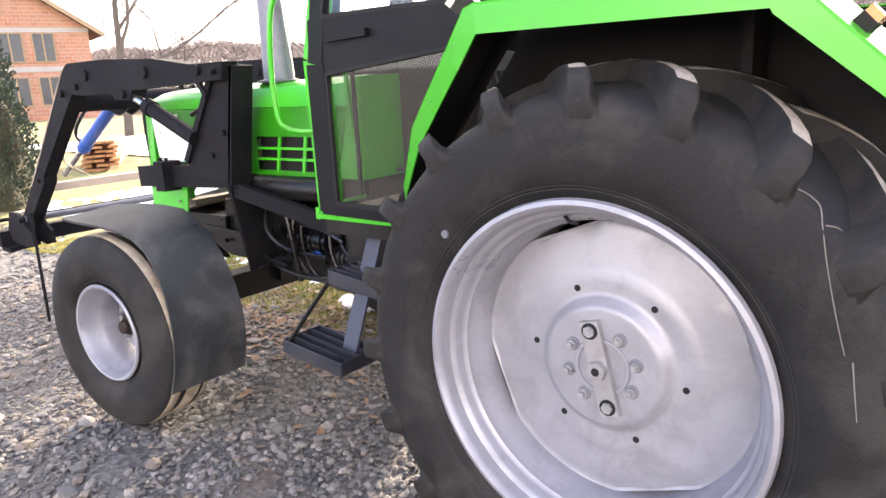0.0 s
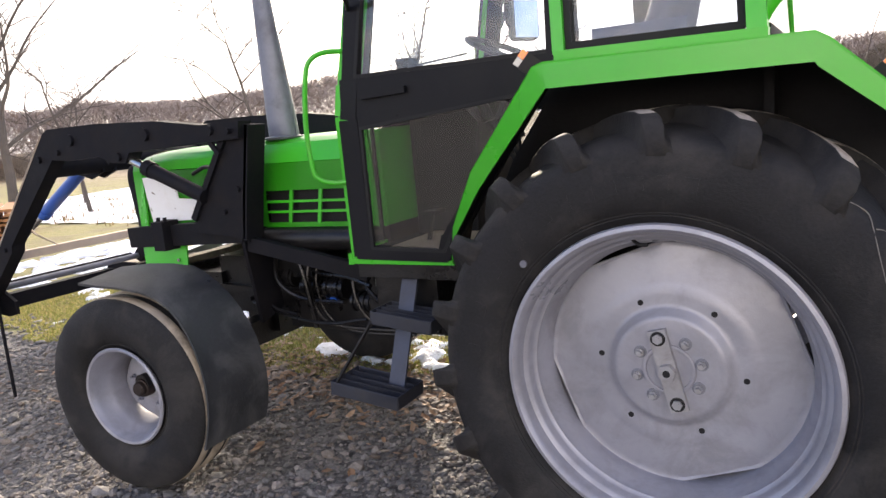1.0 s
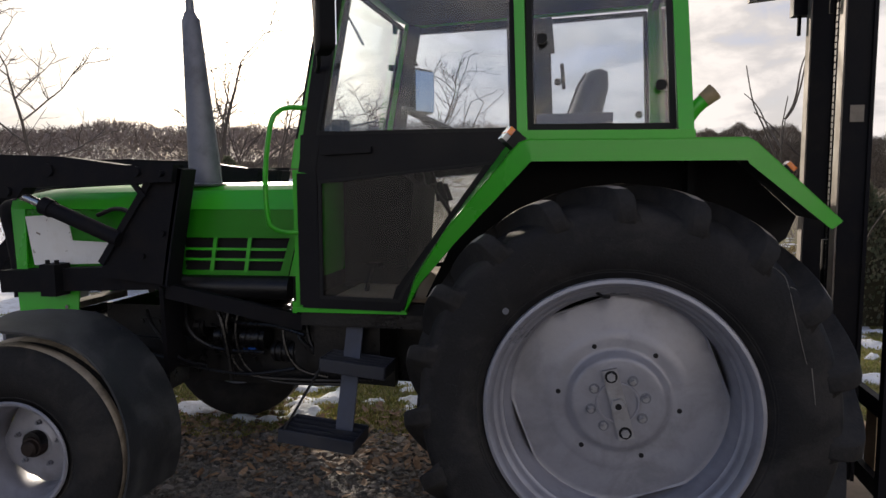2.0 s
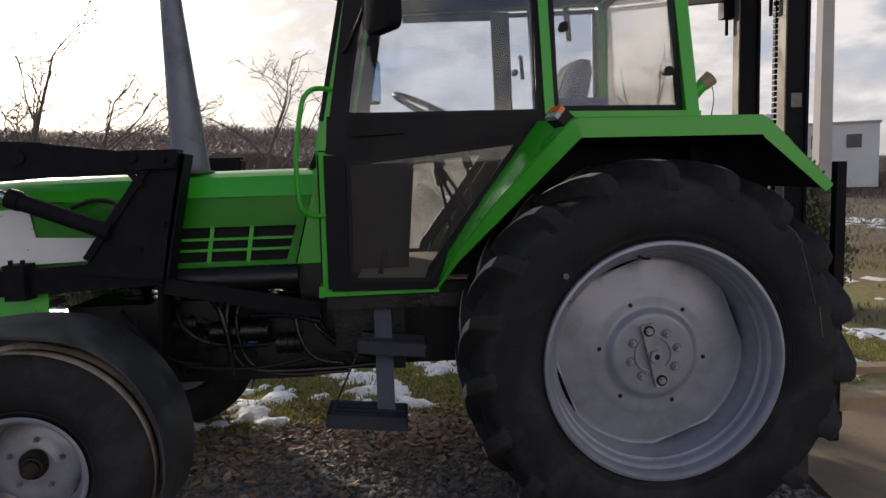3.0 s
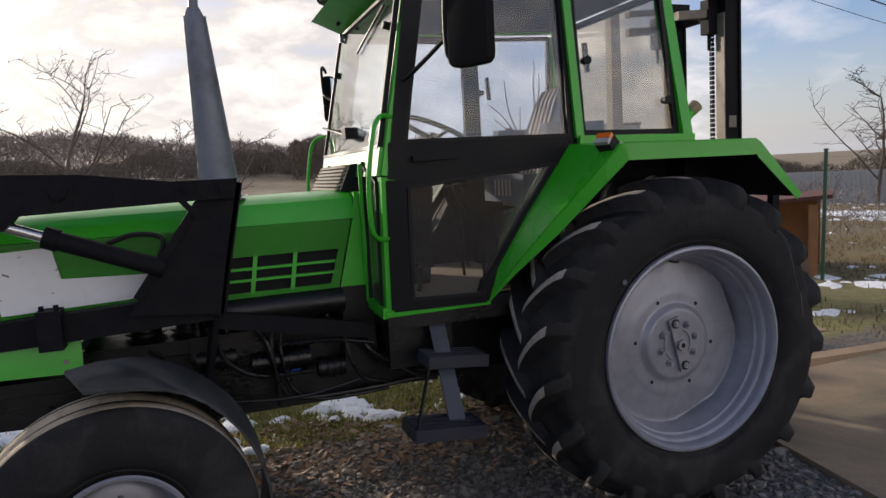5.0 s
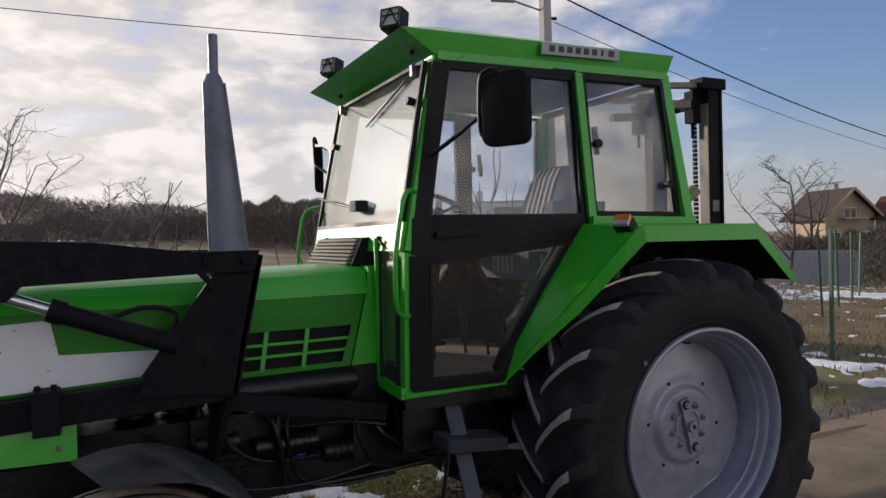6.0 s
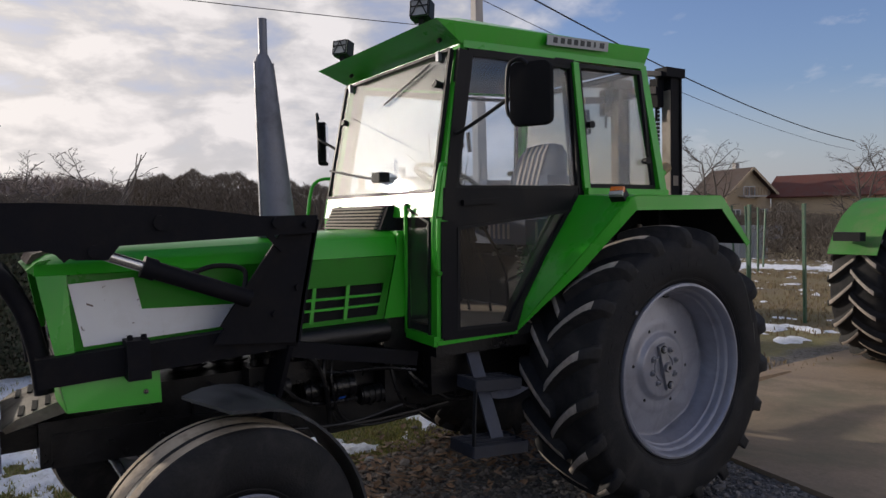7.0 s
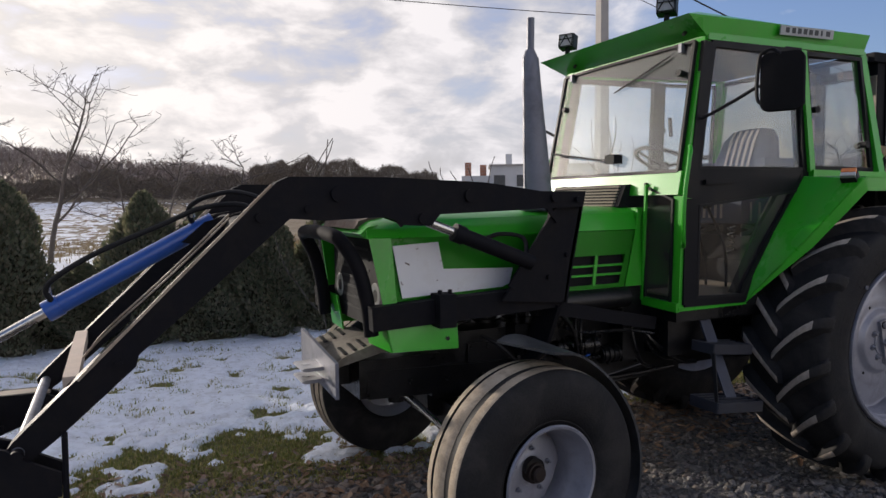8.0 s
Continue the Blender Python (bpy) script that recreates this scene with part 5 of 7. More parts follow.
# nose casting and front tow plate
bm = fresh()
prism(bm, [(2.68, 0.872), (2.88, 0.826), (2.925, 0.815), (2.935, 0.832), (2.89, 0.862), (2.76, 0.905), (2.68, 0.905)], -0.25, 0.25)
casting = part("front_casting", rounded(bm, 0.006, 2), CAST_DUST, tractor, "dusty slotted front casting")
for y in (-0.16, 0.16):
    for dx in (0.0, 0.045, 0.09):
        bm = beam(fresh(), (2.775 + dx, y - 0.07, 0.9025 - dx * 0.32), (2.785 + dx, y + 0.07, 0.8995 - dx * 0.32), 0.018, 0.006)
        part("slot", bm, LINER, casting)
bm = rounded(box(fresh(), (2.42, -0.25, 0.66), (2.82, 0.25, 0.835)), 0.012, 1)
rounded(box(bm, (2.80, -0.10, 0.70), (2.942, 0.10, 0.79)), 0.01, 1)
part("casting_base", bm, FRAME, casting, "dark oily support under the casting")
bm = rounded(slab(fresh(), [(2.95, -0.26, 0.73), (2.95, 0.34, 0.70), (2.95, 0.34, 0.86), (2.95, -0.26, 0.92)], 0.016), 0.003, 1)
plate = part("tow_plate", bm, GREY, tractor, "grey front plate with two tow tongues")
for z in (0.80, 0.745):
    bm = fresh()
    prism(bm, [(2.955, z - 0.008), (3.045, z - 0.008), (3.06, z), (3.045, z + 0.008), (2.955, z + 0.008)], -0.02, 0.16)
    rod(bm, (3.02, 0.07, z + 0.0075), (3.02, 0.07, z + 0.010), 0.020, n=16)
    part("tow_tongue", rounded(bm, 0.003, 1), STRAP, plate)
# bull bar: a heavy arch in front of the grille
bm = hose(fresh(), [(2.80, 0.370, 0.97), (2.815, 0.362, 1.12), (2.85, 0.350, 1.27), (2.905, 0.315, 1.375), (2.93, 0.245, 1.408), (2.935, 0.0, 1.416), (2.93, -0.245, 1.408), (2.905, -0.315, 1.375), (2.85, -0.350, 1.27), (2.815, -0.362, 1.12), (2.80, -0.370, 0.97)], 0.033, 14, 5)
guard_bar = part("front_guard", bm, LOADER, tractor, "heavy dark arch bar guarding the grille", 60)


# ---- front loader ----
loader = thing("front_loader", "dark painted front loader with two bent arms bolted to the tractor", "front loader")
for s in (1, -1):
    # upright with its sloping plate
    bm = fresh()
    prism(bm, [(1.800, 1.575), (1.940, 1.590), (1.945, 1.535), (2.19, 1.175), (2.24, 1.105), (1.905, 1.075), (1.870, 1.25)], s * 0.527, s * 0.545)
    upright = part("upright", rounded(bm, 0.004, 1), LOADER, loader, "dark triangular loader upright")
    bm = fresh()
    prism(bm, [(1.795, 1.572), (1.815, 1.578), (1.885, 1.25), (1.915, 1.075), (1.895, 1.070), (1.862, 1.25)], s * 0.438, s * 0.545)
    part("rear_web", rounded(bm, 0.003, 1), LOADER, upright)
    bm = fresh()
    prism(bm, [(1.818, 1.575), (1.925, 1.588), (1.930, 1.50), (1.985, 1.09), (1.918, 1.075), (1.887, 1.25)], s * 0.438, s * 0.452)
    part("inner_web", rounded(bm, 0.003, 1), LOADER, upright)
    bm = fresh()
    for p, q in (((1.95, 1.52), (2.205, 1.165)),):
        beam(bm, (p[0], s * 0.553, p[1]), (q[0], s * 0.553, q[1]), 0.030, 0.016, (0, 1, 0))
    part("stiffener", bm, LOADER, upright)
    for x, z in ((1.87, 1.555), (1.90, 1.30), (2.00, 1.20)):
        part("bolt", rod(fresh(), (x, s * 0.515, z), (x, s * 0.602, z) if z > 1.4 else (x, s * 0.560, z), 0.013, n=8), LOADER, upright)
    # rail along the bonnet, with clamp box
    bm = rounded(beam(fresh(), (1.90, s * 0.485, 1.105), (2.825, s * 0.430, 1.056), 0.07, 0.105), 0.008, 1)
    rail = part("side_rail", bm, LOADER, loader, "dark box rail along the bonnet")
    bm = rounded(box(fresh(), (2.465, min(s * 0.435, s * 0.535), 1.005), (2.545, max(s * 0.435, s * 0.535), 1.150)), 0.006, 1)
    part("clamp", bm, LOADER, rail)
    for dx in (-0.024, 0.024):
        part("bolt", rod(fresh(), (2.505 + dx, s * 0.50, 1.140), (2.505 + dx, s * 0.50, 1.168), 0.010, n=6), LOADER, rail)
    bm = rounded(beam(fresh(), (1.93, s * 0.50, 1.045), (1.30, s * 0.46, 0.915), 0.035, 0.065), 0.005, 1)
    part("rear_brace", bm, LOADER, rail, "flat brace running back under the cab")
    bm = rounded(beam(fresh(), (1.93, s * 0.46, 1.08), (2.00, s * 0.34, 0.66), 0.16, 0.02, (1, 0, 0)), 0.004, 1)
    part("hanger_plate", bm, LOADER, rail)
    # bent arm
    bm = fresh()
    prism(bm, [(1.815, 1.592), (2.05, 1.592), (2.35, 1.632), (2.80, 1.652), (3.19, 1.652), (3.235, 1.632), (3.955, 0.940), (4.128, 0.772), (4.152, 0.742), (4.140, 0.706), (4.098, 0.688), (3.985, 0.775),
               (3.745, 0.985), (3.735, 1.025), (3.19, 1.492), (3.05, 1.482), (2.80, 1.492), (2.70, 1.455), (2.60, 1.450), (2.56, 1.498), (2.0, 1.515), (1.83, 1.520)], s * 0.500, s * 0.578)
    arm = part("arm", rounded(bm, 0.005, 1), LOADER, loader, "bent dark box-section loader arm")
    for x, z, r in ((3.12, 1.530, 0.016), (2.64, 1.482, 0.022), (2.42, 1.575, 0.028), (1.99, 1.565, 0.022), (3.00, 1.585, 0.03), (3.30, 1.50, 0.02), (3.80, 1.0, 0.014)):
        part("pin", rod(fresh(), (x, s * 0.490, z), (x, s * 0.594, z), r, n=16), LOADER, arm)
    for x in (2.02, 2.78):
        bm = rounded(beam(fresh(), (x, s * 0.568, 1.52), (x - 0.055, s * 0.568, 1.455), 0.014, 0.022, (1, 0, 0)), 0.004, 1)
        part("hook", bm, LOADER, arm)
    # bright weld edge along the arm's top plate
    bm = beam(fresh(), (3.255, s * 0.575, 1.621), (3.93, s * 0.575, 0.957), 0.011, 0.010)
    part("worn_edge", bm, TAN, arm, "paint worn off along the arm's edge")
    # lift cylinder
    bm = fresh()
    rod(bm, (2.10, s * 0.560, 1.272), (2.465, s * 0.552, 1.412), 0.034, n=20)
    rod(bm, (2.44, s * 0.5525, 1.403), (2.485, s * 0.5515, 1.420), 0.040, n=20)
    cyl = part("lift_cylinder", bm, LOADER, loader, "hydraulic lift cylinder with chromed rod")
    part("piston_rod", rod(fresh(), (2.46, s * 0.552, 1.410), (2.635, s * 0.545, 1.478), 0.020, n=16), STEEL, cyl, "chromed rod")
    part("hydraulic_hose", hose(fresh(), [(2.12, s * 0.55, 1.30), (2.10, s * 0.49, 1.38), (2.20, s * 0.45, 1.40), (2.30, s * 0.44, 1.37)], 0.010, 8), RUBBER_TRIM, cyl)
    # coupler at the arm's foot
    bm = fresh()
    if s > 0:
        side = [(4.20, 0.775), (4.145, 0.755), (4.08, 0.705), (3.990, 0.655), (3.990, 0.575), (4.08, 0.555), (4.31, 0.575), (4.36, 0.65), (4.30, 0.77)]
    else:
        side = [(4.060, 0.600), (4.070, 0.655), (4.13, 0.685), (4.44, 0.690), (4.46, 0.62), (4.42, 0.52), (4.32, 0.50), (4.24, 0.53)]
    prism(bm, side, s * 0.585, s * 0.605)
    prism(bm, side, s * 0.470, s * 0.490)
    foot = part("coupler_cheek", rounded(bm, 0.004, 1), LOADER, loader, "dark coupler plates at the arm's foot")
    part("coupler_top", rounded(box(fresh(), (4.215 if s > 0 else 4.10, min(s * 0.49, s * 0.585), 0.675 if s < 0 else 0.755), (4.30 if s > 0 else 4.42, max(s * 0.49, s * 0.585), 0.687 if s < 0 else 0.768)), 0.002, 1), TAN, foot, "worn tan plate between the cheeks")
    part("pin", rod(fresh(), (4.115, s * 0.585, 0.735), (4.115, s * 0.625, 0.735), 0.020, n=14), LOADER, foot)
    if s > 0:
        part("parking_leg", rod(fresh(), (3.975, 0.595, 0.79), (3.985, 0.600, 0.08), 0.010, n=8), LOADER, foot, "thin parking leg")
# cross members between the arms
cross = part("cross_tube", rod(fresh(), (3.33, -0.56, 1.45), (3.33, 0.56, 1.45), 0.055, n=24), LOADER, loader, "round tube joining the arms at the elbow")
for s in (1, -1):
    bm = fresh()
    prism(bm, [(3.30, 1.52), (3.46, 1.48), (3.55, 1.40), (3.40, 1.36), (3.28, 1.40)], s * 0.14, s * 0.155)
    prism(bm, [(3.30, 1.52), (3.46, 1.48), (3.55, 1.40), (3.40, 1.36), (3.28, 1.40)], s * 0.22, s * 0.235)
    part("lug_plate", rounded(bm, 0.003, 1), LOADER, cross)
bm = rounded(beam(fresh(), (3.955, -0.50, 0.932), (3.955, 0.50, 0.932), 0.050, 0.050), 0.005, 1)
part("square_tube", bm, PALE_WOOD, loader, "bare tan square tube across the arms")
part("pivot_shaft", rod(fresh(), (4.115, -0.61, 0.735), (4.115, 0.585, 0.735), 0.021, n=16), GREY, loader, "worn grey shaft between the arms' feet")
bm = rounded(beam(fresh(), (4.40, -0.66, 0.59), (4.40, 0.66, 0.59), 0.08, 0.10), 0.008, 1)
carrier = part("tool_carrier", bm, LOADER, loader, "dark tool carrier beam at the loader's foot")
for s in (1, -1):
    part("carrier_lip", rounded(beam(fresh(), (4.36, s * 0.45, 0.54), (4.36, s * 0.64, 0.52), 0.14, 0.03), 0.004, 1), LOADER, carrier)
part("thin_bar", rod(fresh(), (4.47, -0.70, 0.70), (4.47, 0.70, 0.70), 0.012, n=8), LOADER, carrier)
# blue tilt cylinder between the arms
bm = fresh()
rod(bm, (3.42, 0.185, 1.482), (4.035, 0.178, 1.152), 0.037, n=22)
rod(bm, (3.995, 0.1785, 1.173), (4.045, 0.1778, 1.146), 0.042, n=22)
tilt = part("tilt_cylinder", bm, BLUE, loader, "blue hydraulic tilt cylinder with bright rod")
part("piston_rod", rod(fresh(), (4.03, 0.178, 1.155), (4.40, 0.172, 0.955), 0.019, n=16), STEEL, tilt, "bright rod")
bm = fresh()
hose(bm, [(4.02, 0.20, 1.185), (4.04, 0.21, 1.235), (4.00, 0.22, 1.285), (3.86, 0.23, 1.37), (3.62, 0.25, 1.475), (3.48, 0.28, 1.535), (3.34, 0.36, 1.55), (3.26, 0.45, 1.50)], 0.011, 8)
part("hydraulic_hose", bm, RUBBER_TRIM, tilt, "black hose looping over the cylinder")
bm = fresh()
hose(bm, [(3.50, 0.19, 1.47), (3.52, 0.21, 1.53), (3.47, 0.24, 1.575), (3.36, 0.32, 1.60), (3.26, 0.42, 1.57), (3.2, 0.5, 1.52)], 0.010, 8)
part("hydraulic_hose", bm, RUBBER_TRIM, tilt)
for p in ((4.03, 0.195, 1.20), (3.505, 0.20, 1.50)):
    part("hose_fitting", rod(fresh(), p, (p[0] + 0.005, p[1] + 0.006, p[2] + 0.045), 0.014, 0.012, n=6), STEEL, tilt)
for k, dz in enumerate((0.0, 0.012)):
    bm = hose(fresh(), [(3.40, 0.50 - k * 0.02, 1.50 + dz), (3.62, 0.50 - k * 0.02, 1.29 + dz), (3.83, 0.40, 1.09 + dz), (3.925, 0.20, 0.962)], 0.0040, 6)
    part("steel_line", bm, TAN, loader, "thin steel hydraulic line")

# ---- lift mast on the tractor's tail ----
MAST_FACE = material("dusty_mast_rail", (0.25, 0.215, 0.18), 0.7, 0.1, vary=0.2, bump=0.2, dirt=(0.12, 0.09, 0.07), dirt_amount=0.5, dirt_scale=8.0)
mast = thing("fork_lift_mast", "tall dark lift mast with chain and forks behind the tractor", "lift mast", (0, 0, 0))
for y, chained in ((0.154, True), (-0.300, False)):
    bm = fresh()
    rim_ = [(-0.966, y - 0.036), (-0.858, y - 0.036), (-0.858, y + 0.036), (-0.872, y + 0.036), (-0.872, y + 0.026), (-0.952, y + 0.026), (-0.952, y + 0.036), (-0.966, y + 0.036)]
    foot_, head_ = [bm.verts.new((*p, 0.28)) for p in rim_], [bm.verts.new((*p, 2.44)) for p in rim_]
    bm.faces.new(foot_[::-1])
    bm.faces.new(head_)
    for i in range(8):
        bm.faces.new((foot_[i], foot_[(i + 1) % 8], head_[(i + 1) % 8], head_[i]))
    col = part("mast_channel", rounded(bm, 0.003, 1), LOADER, mast, "dark mast channel")
    part("running_face", rounded(box(fresh(), (-0.857, y - 0.034, 0.32), (-0.850, y + 0.032, 2.36)), 0.001, 1), MAST_FACE, col, "dusty tan running face")
    part("inner_rail", rounded(box(fresh(), (-0.945, y - 0.052, 0.30), (-0.875, y - 0.037, 2.40)), 0.003, 1), FRAME, col)
    # head block with its sheave and the guide pin below
    bm = rounded(box(fresh(), (-0.985, y - 0.050, 2.445), (-0.800, y + 0.048, 2.505)), 0.022, 3)
    part("head_cap", bm, LOADER, col, "rounded black head cap")
    bm = rounded(box(fresh(), (-0.862, y - 0.085, 2.255), (-0.790, y - 0.020, 2.440)), 0.012, 2)
    part("sheave_block", bm, LOADER, col)
    part("guide_pin", rod(fresh(), (-0.826, y - 0.060, 2.17), (-0.826, y - 0.060, 2.26), 0.009, n=8), LOADER, col)
    part("head_bracket", rounded(beam(fresh(), (-0.82, y - 0.02, 2.470), (-0.58, y - 0.02, 2.452), 0.05, 0.030), 0.004, 1), MAST_FACE, col)
    part("head_bracket", rounded(beam(fresh(), (-0.79, y - 0.05, 2.365), (-0.60, y - 0.05, 2.350), 0.04, 0.045), 0.004, 1), MAST_FACE, col)
    if chained:
        part("worn_mark", rounded(box(fresh(), (-0.935, y + 0.0262, 1.735), (-0.885, y + 0.0285, 1.80)), 0.001, 1), MAST_FACE, col, "bare worn patch")
        bm = rounded(box(fresh(), (-0.873, y - 0.092, 0.95), (-0.855, y - 0.070, 0.971)), 0.004, 1)
        link = part("chain_link", bm, LOADER, col)
        for k in range(1, 50):
            o = new("chain_link", link.data)
            o.parent = col
            o.location = (0, 0, k * 0.0265)
for z in (2.40, 0.36):
    part("cross_member", rounded(beam(fresh(), (-0.935, -0.30, z), (-0.935, 0.154, z), 0.05, 0.07), 0.006, 1), LOADER, mast)
part("lift_ram", rod(fresh(), (-0.92, -0.075, 0.32), (-0.92, -0.075, 1.25), 0.04, n=20), LOADER, mast, "central lift ram")
for y, top in ((-0.40, 0.66), (0.38, 1.476)):
    part("carriage_upright", rounded(beam(fresh(), (-1.0, y, 0.20), (-1.0, y, top), 0.040, 0.045, (1, 0, 0)), 0.005, 1), LOADER, mast, "dark fork carriage upright")
for z in (0.30, 0.62):
    part("carriage_bar", rounded(beam(fresh(), (-1.02, -0.42, z), (-1.02, 0.40, z), 0.03, 0.07), 0.005, 1), LOADER, mast)
for y in (0.14, -0.40):
    bm = fresh()
    prism(bm, [(-1.036, 0.62), (-1.076, 0.62), (-1.086, 0.330), (-2.24, 0.300), (-2.26, 0.285), (-1.07, 0.262), (-1.036, 0.30)], y - 0.055, y + 0.055)
    part("fork", rounded(bm, 0.004, 1), WOOD, mast, "brown weathered pallet fork")

# ---- a second tractor, parked behind with its tail this way ----
# second tractor's green, darkened in its base colour for the shade on it
SHADED_GREEN = material("shade_darkened_green_paint", (0.030, 0.17, 0.020), 0.6, vary=0.2, blotch=2.5, bump=0.12, dirt=(0.14, 0.15, 0.08), dirt_amount=0.45)
tractor_b = thing("tractor", "older green tractor with worn lugged tyres, parked on the slab", "tractor", (-4.42, 0.62, 0.03), 180.0)
for y, side in ((0.70, 1), (-0.70, -1)):
    rear_wheel(tractor_b, (0, y, 0.755), side, 13)
for s in (1, -1):
    bm = fresh()
    ea, eb = [], []
    for k in range(10):
        a = radians(172 - k * 15)
        ea.append((0.84 * math.cos(a), s * 0.90, 0.76 + 0.84 * math.sin(a) * 1.02))
        eb.append((0.84 * math.cos(a), s * 0.46, 0.76 + 0.84 * math.sin(a) * 1.02))
    strip(bm, ea[1:], eb[1:], 0.01 * s)
    fd = part("fender", bm, SHADED_GREEN, tractor_b, "green rounded fender")
    bm = rounded(box(fresh(), (-0.86, min(s * 0.56, s * 0.80), 1.22), (-0.76, max(s * 0.56, s * 0.80), 1.30)), 0.006, 1)
    part("lamp_bracket", bm, LINER, fd)
bm = fresh()
box(bm, (-0.30, -0.25, 0.50), (1.25, 0.25, 1.0))
gb = part("gearbox", rounded(bm, 0.04, 2), FRAME, tractor_b, "dark gearbox casing")
part("axle", rod(fresh(), (0, -0.70, 0.755), (0, 0.70, 0.755), 0.11, n=20), FRAME, gb)
bm = fresh()
prism(bm, [(1.2, 1.0), (2.45, 1.0), (2.45, 1.38), (2.35, 1.44), (1.2, 1.46)], -0.30, 0.30)
part("bonnet", rounded(bm, 0.03, 3), SHADED_GREEN, tractor_b, "green bonnet")
bm = fresh()
rod(bm, (2.15, -0.72, 0.38), (2.15, 0.72, 0.38), 0.06, n=14)
part("front_axle", bm, FRAME, tractor_b)
for s in (1, -1):
    front_wheel(tractor_b, (2.15, s * 0.72, 0.455), s)
bm = fresh()
box(bm, (0.15, -0.24, 1.18), (0.55, 0.24, 1.27))
box(bm, (0.10, -0.24, 1.20), (0.18, 0.24, 1.62))
part("seat", rounded(bm, 0.03, 2), LINER, tractor_b, "black seat")
bm = hose(fresh(), [(0.02, -0.55, 1.10), (0.02, -0.55, 1.9), (0.04, -0.50, 2.36), (0.05, -0.3, 2.44), (0.05, 0.3, 2.44), (0.04, 0.50, 2.36), (0.02, 0.55, 1.9), (0.02, 0.55, 1.10)], 0.03, 10)
bar = part("roll_bar", bm, SHADED_GREEN, tractor_b, "green roll bar")
part("warning_lamp", rounded(box(fresh(), (-0.05, 0.46, 2.42), (0.05, 0.56, 2.54)), 0.02, 2), ORANGE, bar, "orange warning lamp")


# ---- ground ----
def ease(v):
    v = np.clip(v, 0, 1)
    return v * v * (3 - 2 * v)


def ground_height(x, y):
    """Level yard, a rise to the far field, a gentle fall behind the tractor."""
    x, y = np.asarray(x, float), np.asarray(y, float)
    return 2.3 * ease((-y - 22) / 45) * ease((x + 40) / 40) - 1.1 * ease((-x - 9) / 30) * ease((12 + y * 0.0 - y) / 10) + 0.012 * np.sin(x * 1.7 + y * 0.6) * np.sin(y * 1.3 - 0.7 * x) * ease((np.abs(y - 1) - 2.2) / 3)


def value_noise(x, y, scale, seed):
    """Smooth random field in 0 to 1, for scattering."""
    rng = np.random.RandomState(seed)
    table = rng.rand(256, 256)
    u, v = np.asarray(x) * scale + 57.3, np.asarray(y) * scale + 91.7
    i, j = np.floor(u).astype(int), np.floor(v).astype(int)
    f, g = u - i, v - j
    f, g = f * f * (3 - 2 * f), g * g * (3 - 2 * g)
    q = lambda a, b: table[a % 256, b % 256]
    return (q(i, j) * (1 - f) + q(i + 1, j) * f) * (1 - g) + (q(i, j + 1) * (1 - f) + q(i + 1, j + 1) * f) * g


def fractal(x, y, scale, seed, octaves=4):
    total, amp, norm = 0, 1.0, 0
    for o in range(octaves):
        total = total + amp * value_noise(x, y, scale * 2 ** o, seed + o)
        norm += amp
        amp *= 0.55
    return total / norm


def raw(name, verts, faces, mat, parent=None, label="", smooth=False, mats=(), index=None):
    """A mesh from numpy arrays of vertices and equal-sided faces."""
    me = bpy.data.meshes.new(name)
    verts, faces = np.asarray(verts, np.float32), np.asarray(faces, np.int32)
    k = faces.shape[1]
    me.vertices.add(len(verts))
    me.vertices.foreach_set("co", verts.ravel())
    me.loops.add(faces.size)
    me.loops.foreach_set("vertex_index", faces.ravel())
    me.polygons.add(len(faces))
    me.polygons.foreach_set("loop_start", np.arange(0, faces.size, k, dtype=np.int32))
    me.polygons.foreach_set("loop_total", np.full(len(faces), k, np.int32))
    me.materials.append(mat)
    for e in mats:
        me.materials.append(e)
    if index is not None:
        me.polygons.foreach_set("material_index", np.asarray(index, np.int32))
    me.update(calc_edges=True)
    me.validate()
    if smooth:
        me.shade_smooth()
    else:
        me.shade_flat()
    ob = new(name, me)
    if parent:
        ob.parent = parent
    if label:
        tagged(ob, label)
    return ob


def grid_mesh(xs, ys):
    X, Y = np.meshgrid(xs, ys)
    nx, ny = len(xs), len(ys)
    idx = np.arange(nx * ny).reshape(ny, nx)
    f = np.stack([idx[:-1, :-1], idx[:-1, 1:], idx[1:, 1:], idx[1:, :-1]], -1).reshape(-1, 4)
    return X.ravel(), Y.ravel(), f


